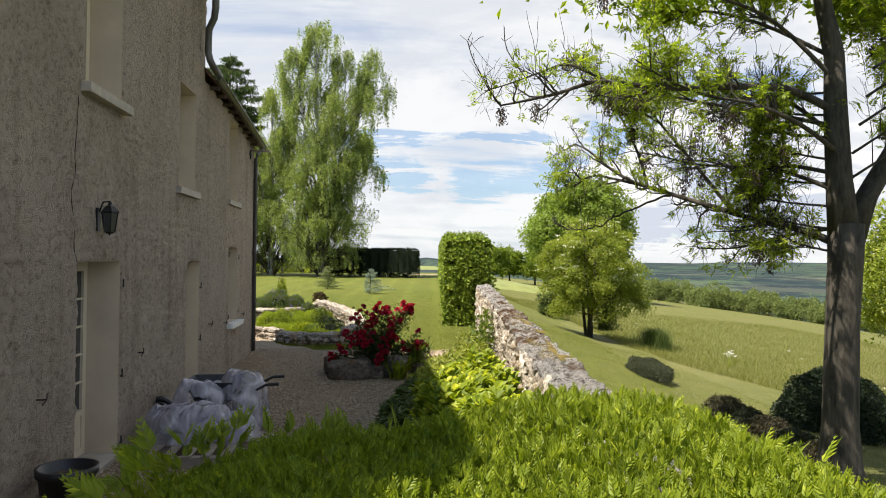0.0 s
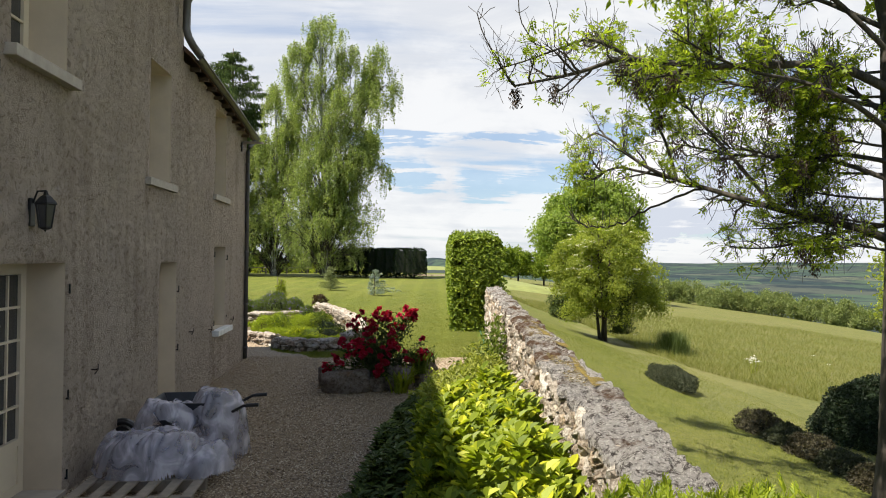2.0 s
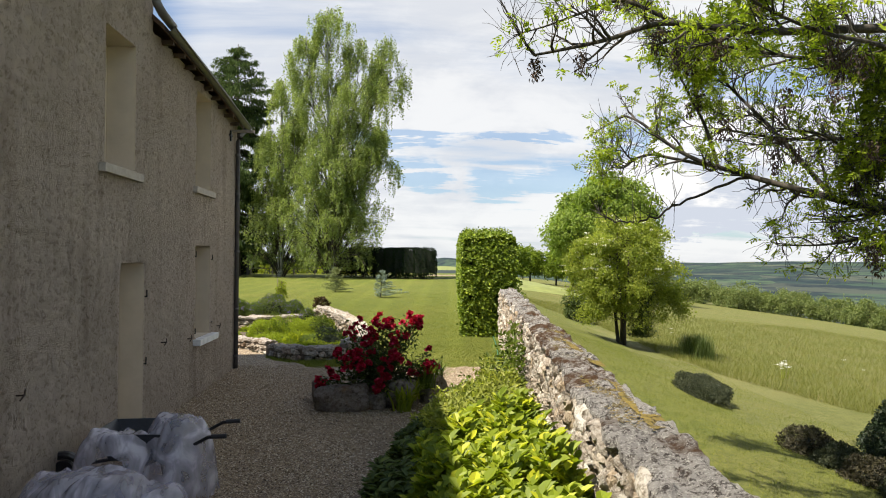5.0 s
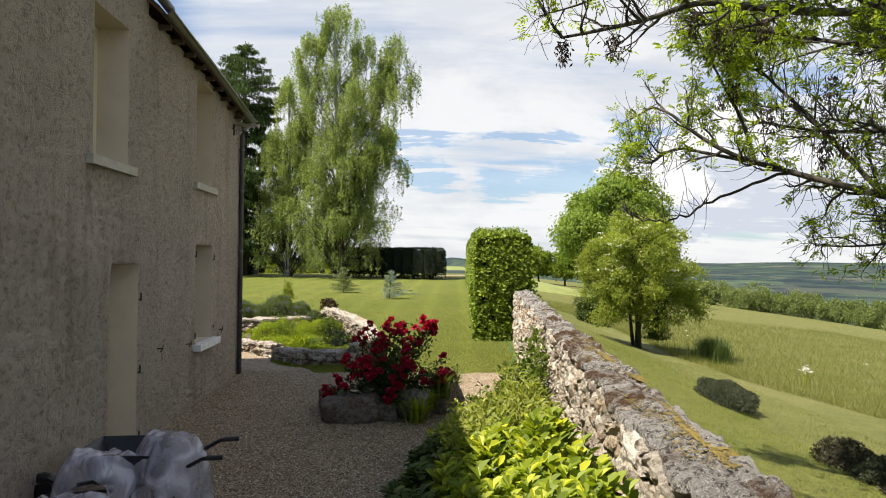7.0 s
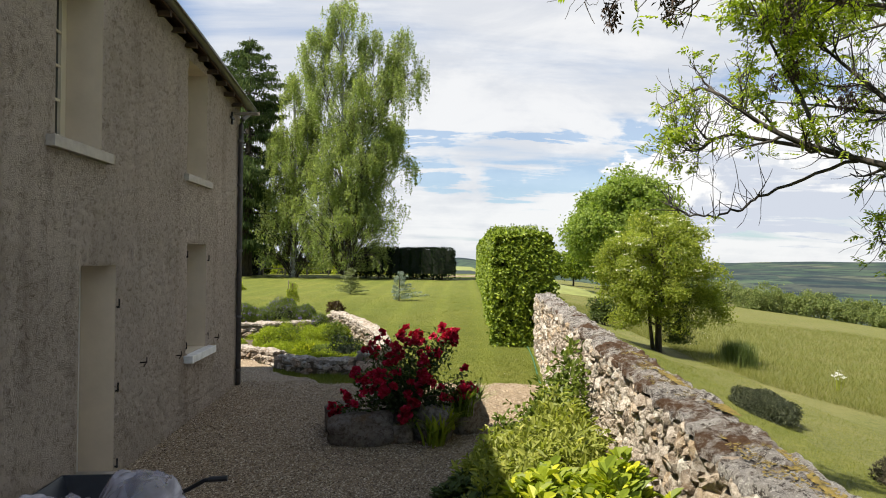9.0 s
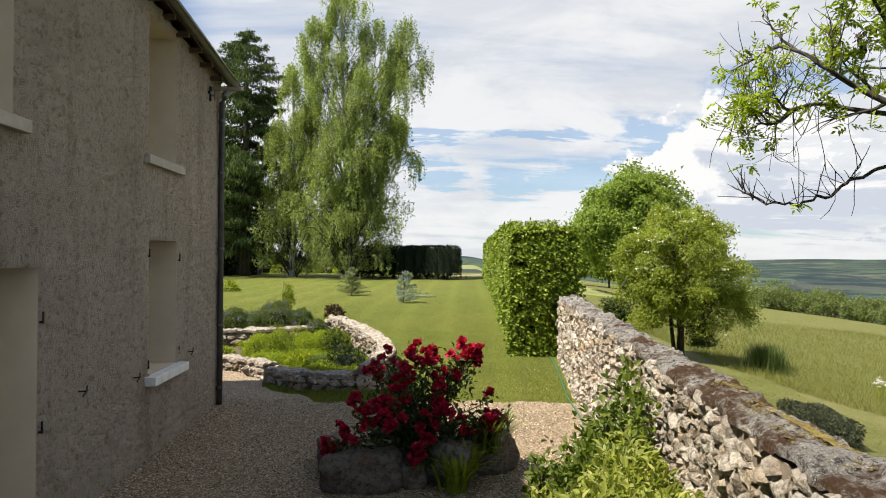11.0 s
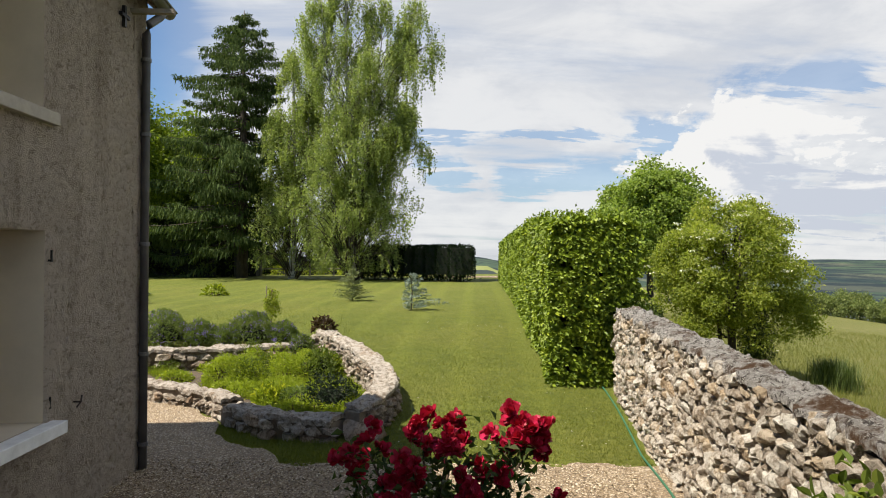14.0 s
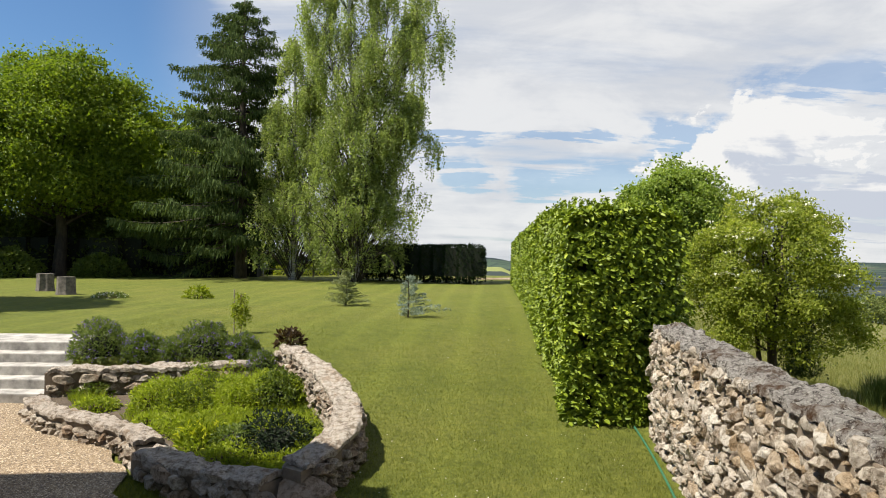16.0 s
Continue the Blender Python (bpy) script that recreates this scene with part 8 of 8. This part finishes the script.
mound("box_ball", "dark green rounded shrub in the flower bed", (-1.35, 19.5, 0.26), (0.32, 0.32, 0.44), L_GREEN, 1500, 0.05, 0.6, 691)
mound("grey_shrub", "low dark grey-green shrub in the flower bed", (-1.0, 17.7, 0.18), (0.36, 0.32, 0.40), L_BOX, 1300, 0.06, 0.35, 692)
mound("grey_shrub", "low dark grey-green shrub in the flower bed", (-1.5, 17.95, 0.18), (0.26, 0.24, 0.2), L_LAVENDER, 900, 0.06, 0.3, 693)


def small_conifer(place, height, width, mat, label, seed, lop=0.0, whorl=7):
    t = thing("young_spruce", place, label, "tree")
    r = np.random.default_rng(seed)
    part("trunk", Geo().tube([(0, 0, -0.05), (0.02, 0, height * 0.5), (0, 0, height)], [0.022, 0.014, 0.004], 6), BARK, t)
    cards = []
    z = 0.05 * height
    while z < height:
        f = z / height
        for k in range(whorl):
            a = r.uniform(0, 6.28)
            rr = (width * 0.5 * (1 - f) ** 0.8 + 0.03) * r.uniform(0.45, 1.25) * (1 + lop * math.cos(a))
            m = int(12 + 75 * rr)
            u = r.uniform(0.1, 1, m)
            base = np.stack([math.cos(a) * rr * u, math.sin(a) * rr * u, z + 0.22 * rr * u - 0.1 * rr * u * u], 1) + r.normal(0, 0.012, (m, 3))
            cards.append(leaf_cards(base, unit(np.array([math.cos(a), math.sin(a), 0.2]) + r.normal(0, 0.6, (m, 3))), rand_dirs(m, r), r.uniform(0.04, 0.09, m), r.uniform(0.014, 0.026, m)))
        z += height * 0.075
    part("needles", cards_mesh("needles", np.concatenate(cards), mat), None, t)


small_conifer(at_ground(-1.85, 30.4), 1.0, 1.2, L_GREY, "small grey-green spruce planted on the lawn", 701, 0.0, 8)
small_conifer(at_ground(0.0, 27.2), 0.98, 1.15, L_BLUE, "small lopsided blue spruce planted on the lawn", 702, 0.45, 5)
sap = leafy_tree("sapling", at_ground(-3.0, 23.8), 0.78, (0.17, 0.17, 0.36), 0.42, 0.012, L_HERB, TWIG, "staked young sapling with yellow-green leaves", 703, 26, 22, 0.05, 0.07, 1, -1.0)
part("stake", Geo().tube([(-0.12, 0, -0.1), (-0.12, 0, 0.82)], 0.013, 6), PALLETWOOD, sap)
mound("lawn_plant", "low leafy green plant on the lawn", at_ground(-6.8, 32.8), (0.42, 0.35, 0.34), L_HERB, 260, 0.14, 0.5, 704, category="plant", core=False)
mound("lawn_plant", "low pale flowering plant on the lawn", at_ground(-9.4, 32.6), (0.55, 0.3, 0.16), L_LAVENDER, 500, 0.08, 0.4, 705, category="plant", core=False, flowers=(DAISY, 60, 0.03))
for n, (x, y, h, rad) in enumerate(((-13.17, 35.8, 0.62, 0.27), (-11.45, 33.9, 0.58, 0.28))):
    t = thing("tree_stump", at_ground(x, y), "cut grey tree stump standing on the lawn", "stump", "stumps on the lawn")
    g = Geo()
    rr = np.random.default_rng(710 + n)
    prof, sides = [(1.18, -0.08), (1.05, 0.1), (1.0, 0.3), (0.98, h)], 22
    wob = 1 + 0.07 * np.sin(np.arange(sides) * 1.7 + n) + rr.normal(0, 0.025, sides)
    vs = [(rad * q * wob[k] * math.cos(6.2832 * k / sides), rad * q * wob[k] * math.sin(6.2832 * k / sides), z) for q, z in prof for k in range(sides)]
    g.add(vs, [(i * sides + k, i * sides + (k + 1) % sides, (i + 1) * sides + (k + 1) % sides, (i + 1) * sides + k) for i in range(3) for k in range(sides)] + [tuple(3 * sides + k for k in range(sides))])
    part("bole", g, STUMPWOOD, t)

hose_line = curve_points([(2.76, 18.85, 0.30), (2.74, 18.1, 0.26), (2.69, 17.4, 0.15), (2.60, 16.6, 0.05), (2.52, 15.9, 0.02), (2.42, 14.9, 0.02), (2.30, 14.0, 0.02), (2.24, 13.2, 0.02), (2.2, 12.4, 0.02)], 8)
hose_line = [Vector((p.x, p.y, max(float(ground_z(np.array([p.x]), np.array([p.y]))[0]), 0.0) + 0.018)) for p in hose_line]
tagged(part("garden_hose", Geo().tube(hose_line, 0.0115, 8), HOSE, None, shade=True), "green garden hose lying along the foot of the wall", "hose")

# ---------------------------------------------------------------- bank and meadow
mound("juniper_bush", "low spreading dark grey-green bush on the mown bank", at_ground(7.6, 17.9), (0.46, 1.15, 0.46), L_JUNIPER, 9000, 0.06, 0.4, 720, bumpy=0.4)
for n, (x, y, s, h) in enumerate(((7.55, 13.6, 0.50, 0.42), (7.6, 12.8, 0.44, 0.36), (7.6, 12.05, 0.46, 0.38), (7.6, 11.2, 0.44, 0.36), (7.6, 10.4, 0.44, 0.36))):
    mound("cut_back_bush", "low dark brownish bush on the bank", at_ground(x, y), (s * 0.95, s, h), L_BROWN if n % 2 == 0 else L_JUNIPER, 3600, 0.055, 0.45, 730 + n, group="low dark bushes on the bank")
mound("box_ball", "large clipped dark green ball bush beneath the ash", at_ground(10.2, 13.9), (1.2, 1.2, 1.36), L_BOX, 26000, 0.06, 0.6, 740, bumpy=0.2)
strap_clump("grass_tussock", "tall dark-green grass tussock at the meadow's edge", at_ground(12.2, 28.3), 2200, 1.0, 0.009, L_BLADE, 742, 0.38, base_r=0.27, category="grass")


def blades(n, xs_, ys_, height, width, mat, name, label, r, lean=0.3, z=None):
    V = np.zeros((n, 3, 3))
    z = ground_z(xs_, ys_) if z is None else z
    a = r.uniform(0, 6.28, n)
    h = height * r.uniform(0.55, 1.2, n)
    w = width * r.uniform(0.7, 1.3, n)
    V[:, 0] = np.stack([xs_ - np.cos(a) * w / 2, ys_ - np.sin(a) * w / 2, z - 0.005], 1)
    V[:, 1] = np.stack([xs_ + np.cos(a) * w / 2, ys_ + np.sin(a) * w / 2, z - 0.005], 1)
    V[:, 2] = np.stack([xs_ + r.normal(0, lean, n) * h, ys_ + r.normal(0, lean, n) * h, z + h], 1)
    return tagged(part(name, fast_mesh(name, V.reshape(-1, 3), np.arange(3 * n).reshape(-1, 3), 3, mat), None), label, "grass", kind="stuff")


r = np.random.default_rng(9)
n = 130000
yy = 14 + 46 * r.random(n) ** 1.3
xx = meadow_edge(yy) + 0.2 + 30 * r.random(n) ** 1.4 + 0.5 * (vnoise(np.stack([yy, yy * 0, yy * 0], 1), 0.5, 71) - 0.5)
blades(n, xx, yy, 0.26, 0.010, L_MEADOW, "meadow_grass", "long yellow-green meadow grass with seed heads", r, 0.55)
n = 190000
yy = 15.7 - 4.2 * np.log(1 - 0.97 * r.random(n))
xx = r.uniform(-6.0, 3.3, n)
ok = (yy > gravel_edge(xx) - 0.03) & (xx < np.where(yy < 18.5, wall_x(yy) - 0.22, 2.05 + 0.0967 * (yy - 18.45))) & ~((xx < np.interp(yy, [16.3, 16.6, 17.6, 18.5, 19.4, 20.3, 20.9], [-2.5, -0.4, -0.05, -0.28, -0.6, -1.05, -1.4])) & (yy < 20.9) & (yy > 16.45)) & ((yy > 21.9) | (xx > -1.6))
blades(int(ok.sum()), xx[ok], yy[ok], 0.026, 0.006, L_LAWN, "lawn_grass", "short mown lawn grass", r, 0.45)
n = 26000
xx = r.uniform(-2.4, -0.5, n)
yy = r.uniform(15.7, 17.9, n)
ok = (yy > gravel_edge(xx) - 0.02) & (yy < np.interp(xx, [-2.4, -1.55, -0.7], [17.6, 16.85, 16.4]))
blades(int(ok.sum()), xx[ok], yy[ok], 0.05, 0.007, L_LAWN, "lawn_grass", "short grass strip before the flower bed wall", r, 0.45)
n = 60000
xx, yy = r.uniform(-4.6, -0.3, n), r.uniform(16.7, 20.8, n)
ok = bed_inside(xx, yy) & bed_inside(xx - 0.22, yy - 0.2) & ((xx > -3.1) | (vnoise(np.stack([xx, yy, 0 * xx], 1), 2.0, 45) > 0.55))
xx, yy = xx[ok], yy[ok]
tall = 0.05 + 0.13 * vnoise(np.stack([xx, yy, 0 * xx], 1), 1.6, 44)
blades(len(xx), xx, yy, tall, 0.007, L_BED, "bed_grass", "fresh yellow-green grass and herbs filling the raised bed", r, 0.35, bed_z(xx, yy))
n = 60000
yy = 4 + 22 * r.random(n)
xx = wall_x(yy) + 0.3 + 7 * r.random(n)
blades(n, xx, yy, 0.035, 0.009, L_LAWN, "bank_grass", "mown grass on the bank below the wall", r, 0.5)
n = 130
dx, dy = r.uniform(-0.1, 2.6, n), 16.2 + 10 * r.random(n) ** 1.6
dz = ground_z(dx, dy) + 0.03
c = np.repeat(np.stack([dx, dy, dz], 1), 4, 0)
a = np.tile(np.arange(4) * 1.57, n)
tagged(part("daisies", cards_mesh("daisies", leaf_cards(c, np.stack([np.cos(a), np.sin(a), 0 * a + 0.1], 1), np.tile([0, 0, 1.0], (4 * n, 1)), np.full(4 * n, 0.007), np.full(4 * n, 0.006)), DAISY), None), "tiny white daisies scattered in the lawn", "flowers", kind="stuff")

n = 8
ux, uy = r.uniform(0, 9, n), 17 + 22 * r.random(n)
ux = ux + meadow_edge(uy) + 0.3
uz = ground_z(ux, uy) + r.uniform(0.35, 0.6, n)
c = np.repeat(np.stack([ux, uy, uz], 1), 14, 0) + r.normal(size=(14 * n, 3)) * np.array([0.045, 0.045, 0.012])
tagged(part("umbel_flowers", cards_mesh("umbel_flowers", leaf_cards(c, rand_dirs(len(c), r), np.tile([0, 0, 1.0], (len(c), 1)), np.full(len(c), 0.022), np.full(len(c), 0.022)), DAISY), None), "white umbel flowers standing in the meadow", "flowers", kind="stuff")

# ---------------------------------------------------------------- distance
r = np.random.default_rng(14)
n_far = 0
for k in range(20):
    f = k / 19
    x, y = 46 + 66 * f, 128 - 52 * f + r.uniform(-5, 5)
    p = at_ground(x, y)
    h = r.uniform(2.8, 4.4)
    leafy_tree("hedgerow_tree", p, h, (4.6, 3.4, h * 0.62), h * 0.42, 0.15, L_ROW, BARK, "rounded green hedgerow tree below the meadow", 800 + k, 44, 130, 0.30, 1.0)
for k, (x, y, h) in enumerate(((23.0, 128.0, 6.2), (27.0, 132.0, 6.6), (31.5, 130.0, 6.4), (36.0, 126.0, 6.0))):
    leafy_tree("field_tree", at_ground(x, y), h, (3.2, 3.0, h * 0.5), h * 0.55, 0.18, L_MAPLE, BARK, "dark green tree far across the field", 840 + k, 40, 120, 0.40, 1.0)
for k in range(8):
    x = -11.5 + 1.45 * k
    mound("sunlit_bush", "bright green bush in sun behind the birches", at_ground(x, 57 + math.sin(k * 2.0)), (1.0, 0.9, 1.0 + 0.25 * math.sin(k * 1.7)), L_HERB, 700, 0.16, 0.6, 860 + k, category="bush", group="sunlit bushes behind the birches")
for k, (x, y, a, h) in enumerate(((-21.6, 47.0, 2.0, 1.5), (-17.2, 48.5, 1.4, 1.1), (-24.5, 46.0, 2.0, 1.8))):
    mound("leafy_bush", "low green leafy bush at the lawn's shaded edge", at_ground(x, y), (a, a * 0.8, h), L_GREEN, 3600, 0.19, 0.6, 880 + k, category="bush", group="leafy bushes at the lawn's edge")
fence = thing("garden_fence", (0, 0, 0), "grey weathered post and rail fence behind the birches", "fence")
for k in range(7):
    x, y = -9.6 + 1.5 * k, 53.0 + 0.15 * k
    z = at_ground(x, y)[2]
    part("post", Geo().box((x - 0.05, y - 0.05, z - 0.2), (x + 0.05, y + 0.05, z + 1.05)), PALLETWOOD, fence)
    if k < 6:
        for h in (0.45, 0.88):
            part("rail", Geo().tube([(x, y - 0.07, z + h), (x + 1.5, y + 0.08, z + h)], 0.04, 6), PALLETWOOD, fence)
# sandy track and rape field seen past the dark hedge
tx = np.linspace(2.0, 9.0, 12)
tv = np.concatenate([np.stack([tx, np.full(12, 50.5), ground_z(tx, np.full(12, 50.5)) + 0.03], 1), np.stack([tx, np.full(12, 54.5), ground_z(tx, np.full(12, 54.5)) + 0.03], 1)])
tagged(part("farm_track", fast_mesh("farm_track", tv, [(k, k + 1, 13 + k, 12 + k) for k in range(11)], 4, GRAVEL), None), "sandy farm track beyond the lawn", "track", kind="structure")
RAPE = plain("rape_flowers", (0.17, 0.19, 0.05), 0.9, vary=0.25, scale=0.6, bump=0.3)
fx, fy = np.meshgrid(np.linspace(-6, 30, 30), np.linspace(84, 150, 30), indexing="ij")
fz = ground_z(fx, fy) + 0.55 * smooth(84, 92, fy) * smooth(30, 24, fx) * smooth(-6, 0, fx) - 0.05
I = np.arange(900).reshape(30, 30)
tagged(part("rape_field", fast_mesh("rape_field", np.stack([fx.ravel(), fy.ravel(), fz.ravel()], 1), np.stack([I[:-1, :-1], I[1:, :-1], I[1:, 1:], I[:-1, 1:]], -1).reshape(-1, 4), 4, RAPE), None), "yellow flowering rape field beyond the garden", "field", kind="structure")
